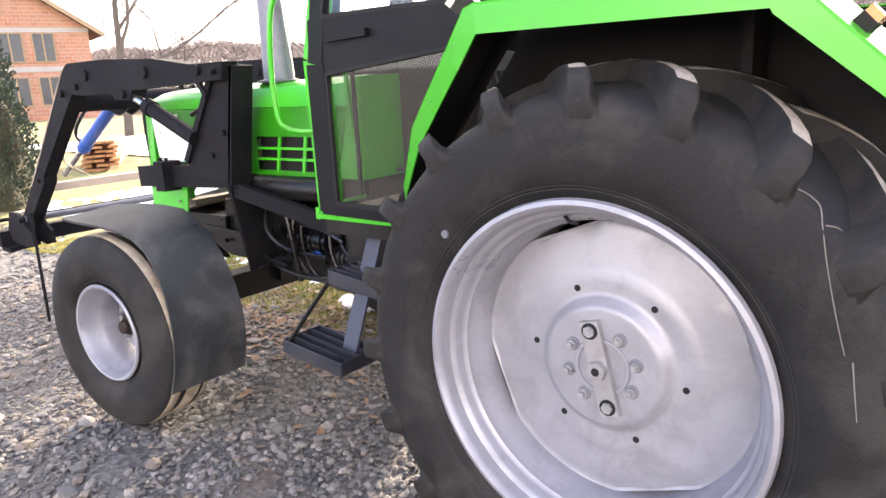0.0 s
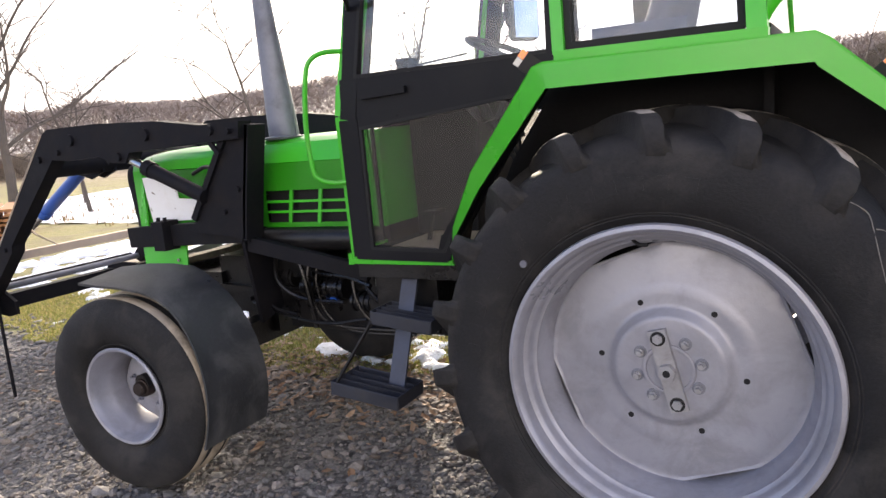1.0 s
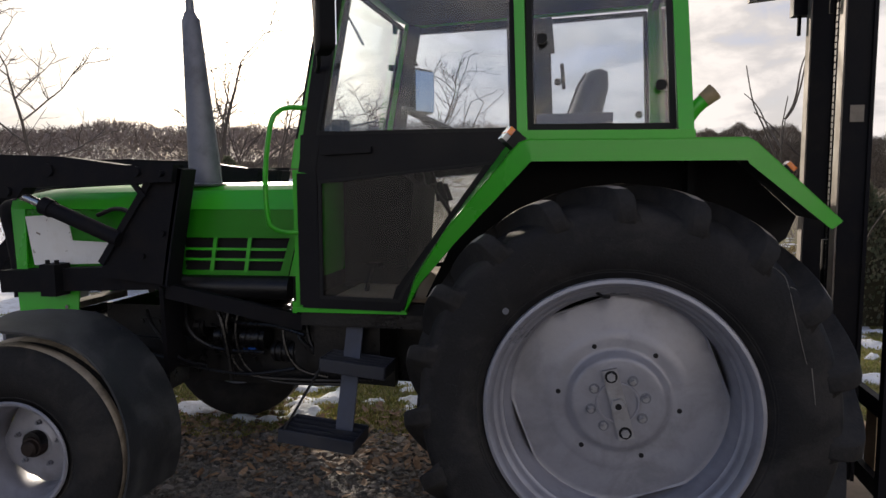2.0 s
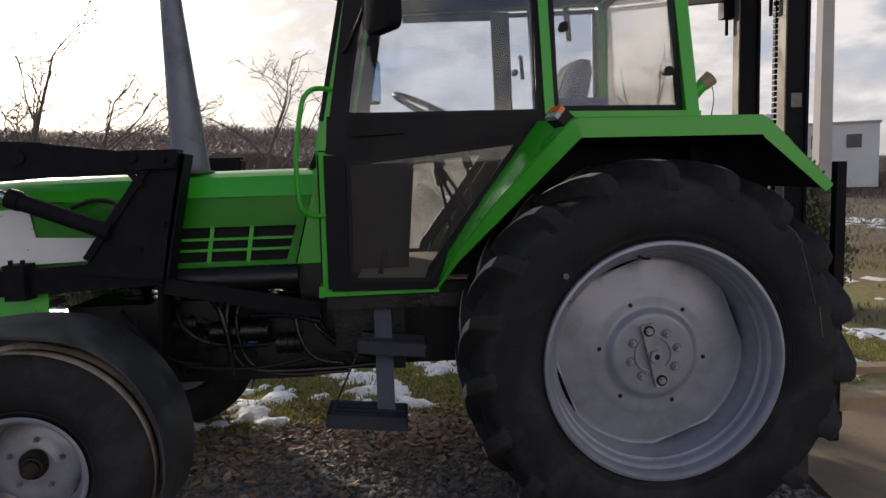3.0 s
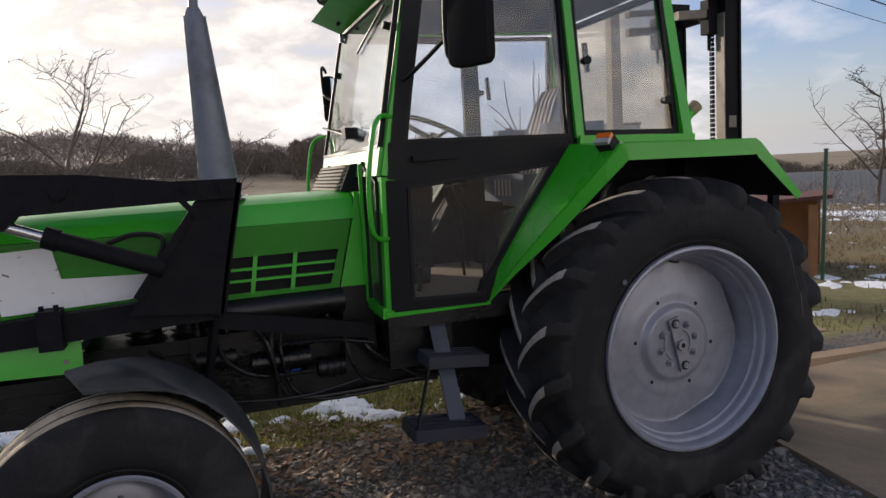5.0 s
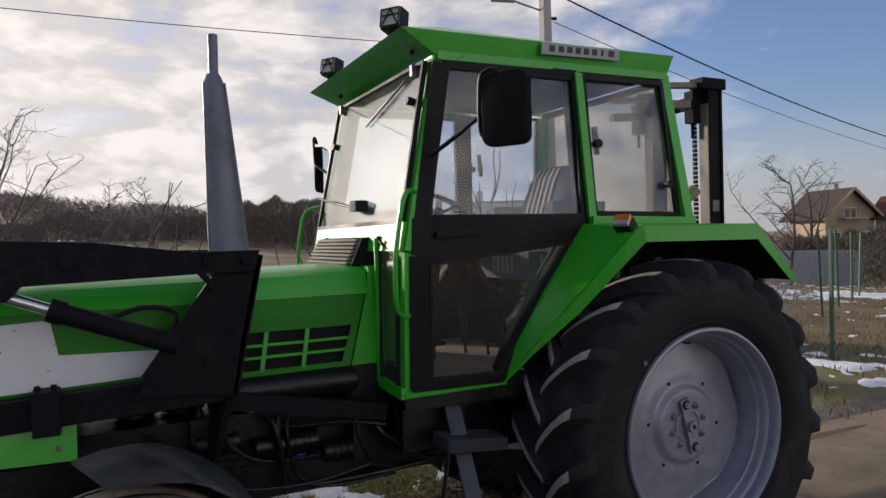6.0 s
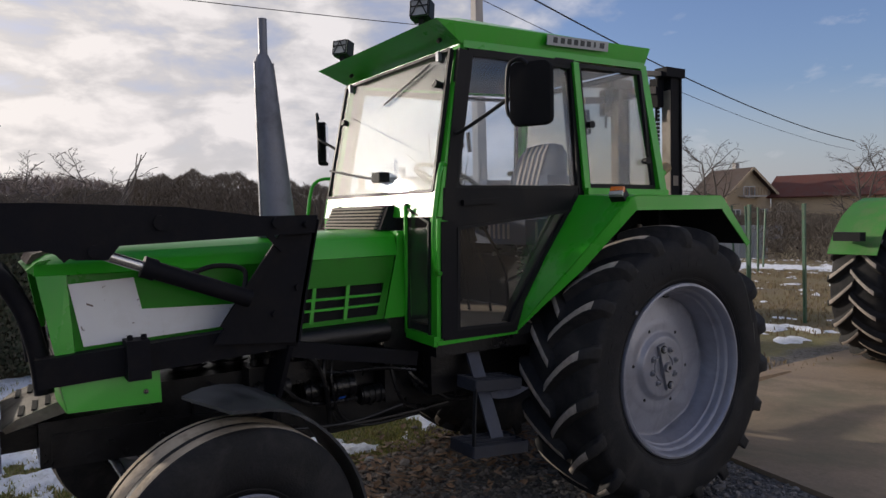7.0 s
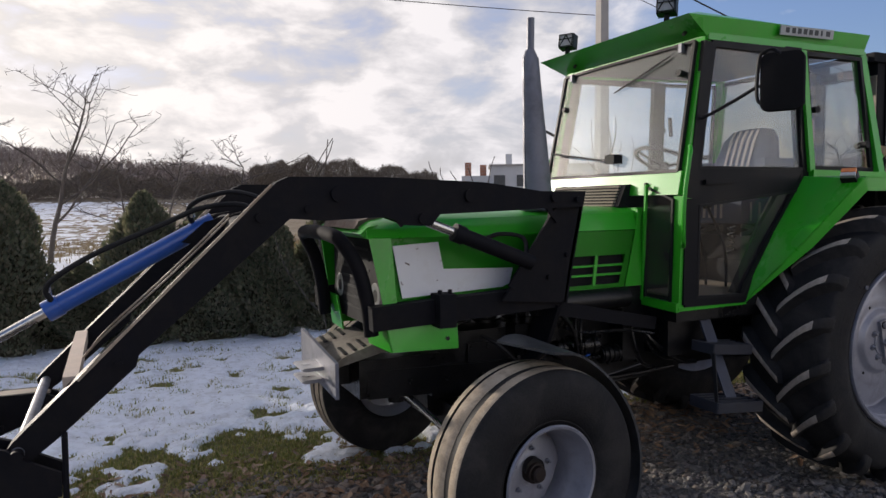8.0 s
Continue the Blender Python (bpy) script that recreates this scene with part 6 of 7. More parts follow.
def ground_material():
    """Gravel yard, grass verge and dry field, by place, with ragged borders."""
    m = bpy.data.materials.new("gravel_grass_field")
    m.use_nodes = True
    k = Nodes(m.node_tree)
    v = k.add("ShaderNodeTexCoord").outputs["Object"]
    xyz = k.add("ShaderNodeSeparateXYZ")
    k.link(v, xyz.inputs[0])
    wob = k.math("MULTIPLY", k.math("SUBTRACT", k.noise(v, 1.3, 6, 0.6), 0.5), 0.7)
    verge = k.step(k.math("ADD", k.math("ADD", xyz.outputs["Y"], k.step(xyz.outputs["X"], 1.2, 0.2, 0.0, 0.5)), wob), -0.60, -0.40, 1.0, 0.0)
    vor = k.add("ShaderNodeTexVoronoi", Scale=42.0)
    k.link(v, vor.inputs["Vector"])
    grey = k.add("ShaderNodeRGBToBW")
    k.link(vor.outputs["Color"], grey.inputs[0])
    fine = k.noise(v, 160.0, 3, 0.7)
    stone = k.mix(0.8, k.ramp(k.noise(v, 2.2, 5), [(0.3, (0.105, 0.10, 0.098)), (0.7, (0.19, 0.18, 0.17))]), grey.outputs[0], "SOFT_LIGHT")
    stone = k.mix(1.0, stone, k.ramp(fine, [(0.3, (0.65, 0.65, 0.65)), (0.7, (1.2, 1.18, 1.15))]), "MULTIPLY")
    stone = k.mix(k.step(k.noise(v, 1.6, 5, 0.6), 0.52, 0.66, 0.0, 0.55), stone, (0.15, 0.105, 0.07))
    grass = k.ramp(k.noise(v, 9.0, 6, 0.7), [(0.3, (0.15, 0.155, 0.045)), (0.5, (0.24, 0.225, 0.080)), (0.7, (0.36, 0.30, 0.15))])
    grass = k.mix(k.step(k.noise(v, 0.8, 4), 0.45, 0.65), grass, (0.20, 0.17, 0.085))
    field = k.ramp(k.noise(v, 0.35, 6, 0.7), [(0.35, (0.16, 0.12, 0.075)), (0.55, (0.24, 0.185, 0.12)), (0.7, (0.33, 0.28, 0.20))])
    far = k.step(xyz.outputs["Y"], -26.0, -16.0, 1.0, 0.0)
    back = k.step(xyz.outputs["X"], -7.0, -3.8, 1.0, 0.0)
    c = k.mix(verge, stone, grass)
    c = k.mix(k.math("MULTIPLY", back, 0.8), c, k.mix(0.8, grass, (0.17, 0.115, 0.068)))
    c = k.mix(far, c, field)
    b = k.add("ShaderNodeBsdfPrincipled", Roughness=0.92)
    k.link(c, b.inputs["Base Color"])
    bn = k.add("ShaderNodeBump", Strength=0.7, Distance=0.02)
    k.link(k.math("ADD", vor.outputs["Distance"], fine), bn.inputs["Height"])
    k.link(bn.outputs[0], b.inputs["Normal"])
    k.link(b.outputs[0], k.add("ShaderNodeOutputMaterial").inputs["Surface"])
    return m


def spread(limit, n):
    t = np.linspace(-1, 1, n)
    return np.sign(t) * (np.abs(t) ** 3 * limit * 0.97 + np.abs(t) * limit * 0.03)


gx, gy, gf = grid_mesh(spread(1500, 161), spread(1500, 161))
ground = raw("ground", np.stack([gx, gy, ground_height(gx, gy)], -1), gf, ground_material(), smooth=True)
tagged(ground, "gravel yard passing into grass verge and dry field", "ground", kind="structure")

# concrete slab behind the tractor
CONCRETE = material("stained_concrete", (0.27, 0.20, 0.135), 0.9, vary=0.28, blotch=1.2, bump=0.45, grain=45.0, dirt=(0.115, 0.112, 0.072), dirt_amount=0.8, dirt_scale=0.9)
bm = fresh()
prism(bm, [(-0.868, -0.03), (-0.868, 0.030), (-7.2, 0.030), (-7.2, -0.03)], -0.62, 4.2)
for vtx in bm.verts:
    vtx.co.x += (vtx.co.y - 0.6) * 0.16
slabs = part("concrete_slab", rounded(bm, 0.012, 2), CONCRETE)
tagged(slabs, "stained concrete slab with algae and wet patches", "slab", kind="structure")

# ---- snow ----
# spots colour in grass specks and the shade of small dents
SNOW = material("old_snow", (0.88, 0.90, 0.95), 0.75, vary=0.07, blotch=5.0, grain=35.0, bump=0.8, dirt=(0.40, 0.38, 0.33), dirt_amount=0.42, dirt_scale=14.0, depth=0.02, spots=(0.14, 0.12, 0.07))


def snow_cover(x, y):
    """How much snow lies at a place, above 0.5 where it covers the ground."""
    n = fractal(x, y, 0.55, 11, 5)
    f = fractal(x, y, 3.4, 31, 4)
    far_side = ease((x - 1.9) / 0.5)
    lawn = 0.405 + 0.26 * (far_side * ease((-y - 1.25) / 0.5) + (1 - far_side) * ease((-y - 2.6) / 1.2)) * ease((y + 62) / 10) * ease((x + 3.0) / 2.2)
    lawn = lawn - 0.035 * ease((-2.5 - x) / 1.5) - 0.17 * ease((-y - 14) / 8) * ease((-y + 3.2 * x - 30) / 8) - 0.17 * ease((-y - 14) / 8) * ease((3.0 - x) / 3)
    lawn = lawn - 0.13 * ease((x - 5.0) / 1.2) * ease((y + 4.2) / 1.0)
    u = -(x - 2.35) * 0.829 - (y - 3.1) * 0.559
    beyond = ease((-x - 4.2) / 1.5)
    lawn = lawn + beyond * (0.30 * np.exp(-((u - 21.0) / 1.5) ** 2) + 0.20 * np.exp(-((u - 9.6) / 0.8) ** 2) - 0.06)
    lawn = lawn - 0.5 * ease((y + 0.80 + 0.35 * ease((1.2 - x) / 1.0)) / 0.4)
    g = fractal(x, y, 9.0, 53, 3)
    return lawn + (n - 0.5) * 0.22 + (f - 0.5) * 0.72 + (g - 0.5) * 0.42


def snow_sheet(name, x0, x1, y0, y1, step, label):
    X, Y, F = grid_mesh(np.arange(x0, x1, step), np.arange(y0, y1, step))
    cov = snow_cover(X, Y)
    Z = ground_height(X, Y) + np.clip((cov - 0.5) * 0.30, -0.03, 0.030) + 0.060 * (fractal(X, Y, 5.0, 77, 4) - 0.5) * (cov > 0.5)
    keep = (cov[F] > 0.46).any(1)
    F = F[keep]
    used = np.unique(F)
    remap = np.zeros(len(X), int)
    remap[used] = np.arange(len(used))
    ob = raw(name, np.stack([X, Y, Z], -1)[used], remap[F], SNOW, smooth=True)
    return tagged(ob, label, "snow", kind="stuff")


snow_sheet("snow", -3.0, 10.0, -6.2, -0.35, 0.035, "thin melting snow on the lawn with grass showing through")
snow_sheet("snow", -22.0, -3.0, -16.0, -0.35, 0.12, "melting snow patches by the fence")
snow_sheet("snow", -3.0, 24.0, -54.0, -6.2, 0.2, "thin snow on the garden behind the hedge")


# ---- loose stones, leaves and grass ----
def ico():
    bm = bmesh.new()
    bmesh.ops.create_icosphere(bm, subdivisions=1, radius=1.0)
    v = np.array([q.co for q in bm.verts])
    f = np.array([[q.index for q in face.verts] for face in bm.faces])
    bm.free()
    return v, f


def scatter(name, base_v, base_f, places, sizes, squash, mat, seed, label, category, jag=0.25, sink=0.25):
    """Many small solid pieces in one mesh, each turned, squashed and chipped at random."""
    rng = np.random.RandomState(seed)
    n, nv = len(places), len(base_v)
    ang = rng.rand(n) * 2 * np.pi
    tip = (rng.rand(n) - 0.5) * 0.9
    v = base_v[None] * (1 + jag * (rng.rand(n, nv, 1) - 0.5) * 2)
    v = v * np.stack([1 + 0.5 * rng.rand(n), np.ones(n) * (0.7 + 0.4 * rng.rand(n)), squash * (0.7 + 0.6 * rng.rand(n))], -1)[:, None]
    ct, st = np.cos(tip)[:, None], np.sin(tip)[:, None]
    v = np.stack([v[..., 0] * ct + v[..., 2] * st, v[..., 1], -v[..., 0] * st + v[..., 2] * ct], -1)
    c, s = np.cos(ang)[:, None], np.sin(ang)[:, None]
    v = np.stack([v[..., 0] * c - v[..., 1] * s, v[..., 0] * s + v[..., 1] * c, v[..., 2]], -1) * sizes[:, None, None]
    v = v + places[:, None]
    v[..., 2] += (sizes * squash * (1 - sink * 2))[:, None]
    f = base_f[None] + (np.arange(n) * nv)[:, None, None]
    ob = raw(name, v.reshape(-1, 3), f.reshape(-1, base_f.shape[1]), mat)
    return tagged(ob, label, category, kind="stuff")


rng = np.random.RandomState(5)
iv, if_ = ico()
PEBBLE = piece_material("gravel_stone", [(0.080, 0.079, 0.080), (0.16, 0.150, 0.142), (0.105, 0.098, 0.092), (0.21, 0.195, 0.18), (0.155, 0.122, 0.096), (0.29, 0.265, 0.24), (0.12, 0.118, 0.118)], 0.85)
n = 42000
px, py = rng.uniform(-1.6, 5.2, n), -0.75 + 4.1 * rng.rand(n) ** 1.15
far = rng.rand(6000, 2)
px, py = np.concatenate([px, 5.0 + 8 * far[:, 0] ** 1.5]), np.concatenate([py, -0.9 + 4.6 * far[:, 1]])
keep = (fractal(px, py, 1.1, 3) > 0.28) & ~((px < -0.85 + (py - 0.6) * 0.16) & (py > -0.65))
px, py = px[keep], py[keep]
sz = 0.006 + 0.014 * rng.rand(len(px)) ** 2.4 + np.where(px > 5, 0.006, 0)
scatter("gravel", iv, if_, np.stack([px, py, ground_height(px, py)], -1), sz, 0.6, PEBBLE, 8, "loose grey crushed gravel", "gravel")
n = 1100
px, py = rng.uniform(-1.2, 6.5, n), rng.uniform(-0.8, 3.3, n)
keep = ~((px < -0.85 + (py - 0.6) * 0.16) & (py > -0.65))
px, py = px[keep], py[keep]
scatter("larger_stones", iv, if_, np.stack([px, py, ground_height(px, py)], -1), 0.018 + 0.022 * rng.rand(len(px)) ** 2, 0.55, PEBBLE, 9, "larger grey and brown stones in the gravel", "stones")

RUBBLE = piece_material("brown_rubble", [(0.15, 0.112, 0.086), (0.23, 0.175, 0.138), (0.105, 0.084, 0.070), (0.31, 0.25, 0.20), (0.20, 0.165, 0.145)], 0.85)
n = 1500
px = rng.uniform(-0.9, 3.6, n)
py = -0.40 + 0.15 * rng.randn(n) - 0.45 * ease((1.2 - px) / 1.0)
keep = (py > -1.35) & (py < 0.3) & ~((px < -0.8) & (py > -0.65))
px, py = px[keep], py[keep]
scatter("rubble", iv, if_, np.stack([px, py, ground_height(px, py)], -1), 0.009 + 0.022 * rng.rand(len(px)) ** 2.0, 0.5, RUBBLE, 19, "brown broken stones along the grass edge", "stones")
LEAF = piece_material("dead_leaf", [(0.20, 0.108, 0.058), (0.29, 0.18, 0.105), (0.14, 0.084, 0.052), (0.38, 0.26, 0.17), (0.23, 0.155, 0.11)], 0.8, 0.2, 60.0)
lv = np.array([(-1, 0, 0.1), (-0.4, 0.55, 0.25), (0.4, 0.5, 0.2), (1, 0, 0.35), (0.4, -0.5, 0.22), (-0.4, -0.55, 0.3), (0, 0, 0.0)], float)
lf = np.array([(6, 0, 5), (6, 5, 4), (6, 4, 3), (6, 3, 2), (6, 2, 1), (6, 1, 0)])
n = 2000
px, py = rng.uniform(-1.0, 4.6, n), -0.50 + 0.34 * rng.randn(n)
keep = (py > -1.2) & (py < 0.9) & ~((px < -0.85) & (py > -0.65))
px, py = px[keep], py[keep]
scatter("leaf_litter", lv, lf, np.stack([px, py, ground_height(px, py) + 0.010], -1), 0.016 + 0.02 * rng.rand(len(px)), 0.7, LEAF, 10, "brown dead leaves along the edge of the gravel", "leaves", 0.3, 0.4)


def blades(name, px, py, height, mat, seed, label, category, width=0.005, lean=0.8):
    """Grass: one thin bent blade a place."""
    rng = np.random.RandomState(seed)
    n = len(px)
    z = ground_height(px, py)
    h = height * (0.5 + rng.rand(n))
    a = rng.rand(n) * 2 * np.pi
    dx, dy = np.cos(a), np.sin(a)
    ln = h * lean * rng.rand(n)
    b = np.stack([px, py, z], -1)
    side = np.stack([-dy, dx, np.zeros(n)], -1) * width * (0.6 + 0.8 * rng.rand(n))[:, None]
    mid = b + np.stack([dx * ln * 0.35, dy * ln * 0.35, h * 0.6], -1)
    tip = b + np.stack([dx * ln, dy * ln, h], -1)
    v = np.stack([b - side, b + side, mid + side * 0.7, mid - side * 0.7, tip], 1).reshape(-1, 3)
    o = (np.arange(n) * 5)[:, None]
    f = np.concatenate([o + [0, 1, 2], o + [0, 2, 3], o + [3, 2, 4]])
    return tagged(raw(name, v, f, mat), label, category, kind="stuff")


GRASS = piece_material("winter_grass", [(0.15, 0.20, 0.045), (0.26, 0.27, 0.07), (0.37, 0.33, 0.12), (0.48, 0.40, 0.20), (0.18, 0.22, 0.05), (0.30, 0.22, 0.11)], 0.7, 0.0, through_light=0.35)
n = 210000
px, py = rng.uniform(-3.0, 7.0, n), -0.35 - 4.4 * rng.rand(n) ** 1.7
edge = -0.50 - 0.6 * (fractal(px, py, 1.6, 44) - 0.5) - 0.5 * ease((1.2 - px) / 1.0)
keep = (snow_cover(px, py) < 0.535) & (fractal(px, py, 1.3, 41) > 0.12) & (py < edge)
blades("grass", px[keep], py[keep], 0.020, GRASS, 12, "short yellow-green winter grass", "grass")
n = 60000
px, py = rng.uniform(-2.5, 6.5, n), -1.0 - 3.8 * rng.rand(n)
keep = (snow_cover(px, py) >= 0.53) & (fractal(px, py, 5.5, 46) > 0.56)
blades("grass", px[keep], py[keep], 0.036, GRASS, 15, "grass tips poking through the thin snow", "grass", 0.005)
n = 16000
px, py = rng.uniform(-14, -3.2, n), rng.uniform(-9, -0.4, n)
keep = (snow_cover(px, py) < 0.52) & (fractal(px, py, 0.9, 43) > 0.48)
DRY_GRASS = piece_material("dead_grass", [(0.20, 0.145, 0.085), (0.28, 0.21, 0.125), (0.15, 0.105, 0.06), (0.24, 0.20, 0.10)], 0.85, 0.0, through_light=0.3)
blades("grass", px[keep], py[keep], 0.05, DRY_GRASS, 13, "rough tufts of dry grass by the fence", "grass", 0.008)
n = 22000
px, py = rng.uniform(-4, 22, n), rng.uniform(-28, -6, n)
keep = snow_cover(px, py) < 0.55
blades("grass", px[keep], py[keep], 0.14, DRY_GRASS, 14, "long dry grass in the garden", "grass", 0.014)


# ---- plants ----
BARK = material("grey_bark", (0.085, 0.07, 0.058), 0.9, vary=0.3, bump=0.5, grain=40.0)
TWIG = material("thin_twig_bark", (0.075, 0.06, 0.052), 0.9, vary=0.25, bump=0.0)
# spray colours lifted about a third to carry haze over the hedge
THUJA = piece_material("haze_paled_thuja_spray", [(0.092, 0.112, 0.070), (0.135, 0.148, 0.094), (0.18, 0.178, 0.120), (0.225, 0.205, 0.150), (0.11, 0.13, 0.08)], 0.75, 0.0, through_light=0.42)


def bare_tree(name, label, place, height, seed, spread_=0.75, levels=3, lean=0.0, thick=0.02, group="", limbs=5):
    """A leafless tree: a crooked trunk, long limbs that bend upwards, and branches and twigs set all along them."""
    r = random.Random(seed)
    tree = thing(name, label, "tree", place, group=group)
    trunk, twigs = fresh(), fresh()
    sides, bends = (8, 6, 4, 3), (0.13, 0.24, 0.28, 0.30)

    def shoot(p, d, length, rad, level):
        seg = (8, 6, 5, 3)[level]
        pts, q, dd = [Vector(p)], Vector(p), Vector(d)
        for i in range(seg):
            lift = r.uniform(-0.45, 1.0) if level < 1 else r.uniform(-0.65, 0.8) if level < 2 else r.uniform(-0.8, 0.9)
            dd = (dd + Vector((r.uniform(-1, 1), r.uniform(-1, 1), lift)) * bends[level]).normalized()
            q = q + dd * length / seg
            pts.append(q.copy())
        hose(trunk if level < min(2, levels) else twigs, pts, rad, sides[level], 2 if level < 2 else 1, ends=max(0.0045, rad * 0.30))
        if level >= levels:
            return
        first = 2 if level == 0 else 1
        for i in range(first, seg + 1):
            for _ in range(r.choice((0, 1, 1, 2)) if level == 2 else r.choice((1, 1, 2)) if level else 1 if i < seg else 2):
                way = (pts[i] - pts[i - 1]).normalized()
                a = r.uniform(0, 2 * math.pi)
                side = Vector((math.cos(a), math.sin(a), r.uniform(-0.2, 0.45))).normalized()
                nd = (way * (1.0 - spread_ * 0.55) + side * (0.30 + spread_ * 0.6)).normalized()
                k = (0.76, 0.48, 0.42)[level] * r.uniform(0.7, 1.2) * (1.15 - 0.62 * i / seg)
                shoot(pts[i], nd, length * k, max((0.017, 0.0105, 0.0065)[level] * min(1.0, height / 4.5), rad * (0.95 - 0.6 * i / seg) * (0.62 if level == 0 else 0.5)), level + 1)

    shoot(Vector((0, 0, -0.05)), Vector((lean, 0, 1)).normalized(), height * 0.80, height * thick, 0)
    part("trunk", trunk, BARK, tree)
    part("crown", twigs, TWIG, tree, "bare thin twigs")
    return tree


def at_ground(x, y, dz=0.0):
    return (x, y, float(ground_height(x, y)) + dz)


LABEL_TREE = "leafless fruit tree with crooked limbs in the snowy garden"
for i, (x, y, h, spread_) in enumerate([(9.2, -12.6, 6.0, 0.8), (8.85, -15.2, 5.0, 0.85), (6.7, -16.2, 4.5, 0.95), (5.4, -18.5, 6.0, 0.8), (1.5, -11.8, 3.2, 0.95), (2.35, -18.7, 3.6, 0.95), (3.4, -19.2, 3.5, 0.9),
                                        (16.3, -8.2, 4.6, 0.9), (10.6, -15.6, 4.4, 0.9), (13.0, -11.0, 5.4, 0.85), (19.5, -10.2, 4.4, 0.9), (7.8, -20.5, 5.0, 0.85), (12.0, -17.5, 4.6, 0.9)]):
    bare_tree("fruit_tree", LABEL_TREE, at_ground(x, y), h * 0.93, 100 + i, spread_, 3, 0.12 * (i % 3 - 1), 0.0135, "garden trees", 5)
bare_tree("tall_tree", "tall leafless tree trunk beside the unfinished house", at_ground(24.5, -10.8), 9.5, 131, 0.6, 3, 0.0, 0.018)
bare_tree("street_tree", "leafless street tree in front of the far houses", at_ground(-42.0, -29.0), 7.0, 141, 0.9, 3, 0.0, 0.022)
bare_tree("street_tree", "leafless street tree in front of the far houses", at_ground(-40.0, -17.5), 6.0, 143, 0.9, 3, 0.0, 0.02)
bare_tree("street_tree", "leafless street tree in front of the far houses", at_ground(-19.0, -13.1), 4.4, 145, 0.9, 3, 0.0, 0.016)
bare_tree("street_tree", "small leafless tree by the garden fence", at_ground(-16.7, -6.6), 3.4, 147, 0.9, 3, 0.0, 0.014)
for i, (x, y, h) in enumerate([(-1.6, -3.4, 2.6), (-2.3, -4.1, 2.3), (-0.5, -4.6, 2.0), (1.8, -3.9, 2.2), (0.3, -4.4, 1.9)]):
    bare_tree("dry_weed", "tall dry weed stalk behind the tractor", at_ground(x, y), h, 160 + i, 0.45, 1, 0.05, 0.0032, "dry weeds", 4)


THUJA_DARK = piece_material("dark_conifer_spray", [(0.024, 0.042, 0.026), (0.040, 0.058, 0.034), (0.030, 0.048, 0.030), (0.055, 0.068, 0.042)], 0.8, 0.0)
THUJA_CORE = material("thuja_inner_growth", (0.05, 0.045, 0.028), 0.95, vary=0.4, grain=60.0, bump=0.6, spec=0.1)


def conifer(name, label, places, height, radius, n, seed, group, leaf=None):
    """A clipped evergreen: a stem with thousands of small upright sprays, shaggy outside."""
    rng = np.random.RandomState(seed)
    t = rng.rand(n) ** 0.8
    a = rng.rand(n) * 2 * np.pi
    prof = radius * np.clip(1.05 - t ** 4.0, 0.05, 1) * (0.75 + 0.25 * np.sin(a * 3 + t * 9 + seed)) * (0.86 + 0.22 * rng.rand(n))
    depth = 1 - 0.35 * rng.rand(n) ** 2
    p = np.stack([prof * depth * np.cos(a), prof * depth * np.sin(a), 0.03 + t * height * (0.96 + 0.08 * rng.rand(n))], -1)
    out = np.stack([np.cos(a), np.sin(a), 1.2 + 1.2 * rng.rand(n)], -1)
    out += rng.randn(n, 3) * 0.35
    out /= np.linalg.norm(out, axis=1)[:, None]
    size = 0.026 + 0.034 * rng.rand(n)
    side = np.cross(out, rng.randn(n, 3))
    side /= np.linalg.norm(side, axis=1)[:, None]
    s = side * (size * 0.36)[:, None]
    tip = p + out * size[:, None]
    mid = p + out * (size * 0.5)[:, None]
    v = np.stack([p - s * 0.4, mid - s, tip, mid + s, p + s * 0.4], 1).reshape(-1, 3)
    o = (np.arange(n) * 5)[:, None]
    f = np.concatenate([o + [0, 1, 4], o + [4, 1, 3], o + [1, 2, 3]])
    first = thing(name, label, "shrub", at_ground(*places[0][:2]), places[0][2], group)
    raw("foliage", v, f, leaf or THUJA, first, "dark olive scale-like sprays")
    core = fresh()
    rings = []
    for q in (0.0, 0.15, 0.35, 0.55, 0.72, 0.86, 0.95):
        rings.append([core.verts.new((0.72 * radius * max(0.05, 1.05 - q ** 4) * (0.75 + 0.25 * math.sin(g * 3 + q * 9 + seed)) * math.cos(g), 0.72 * radius * max(0.05, 1.05 - q ** 4) * (0.75 + 0.25 * math.sin(g * 3 + q * 9 + seed)) * math.sin(g), 0.02 + q * height * 0.97))
                      for g in [2 * math.pi * i / 16 for i in range(16)]])
    for lower, upper in zip(rings, rings[1:]):
        for i in range(16):
            core.faces.new((lower[i], lower[(i + 1) % 16], upper[(i + 1) % 16], upper[i]))
    core.faces.new(rings[-1])
    part("inner_growth", core, THUJA_CORE, first, "dense brown inner growth", 60)
    bm = rod(fresh(), (0, 0, -0.05), (0, 0, height * 0.85), 0.04, 0.012, n=8)
    part("stem", bm, BARK, first)
    for x, y, turn, k in places[1:]:
        copy_thing(first, pose(*at_ground(x, y), 0, 0, turn) @ Matrix.Diagonal((1, 1, k, 1)))
    return first


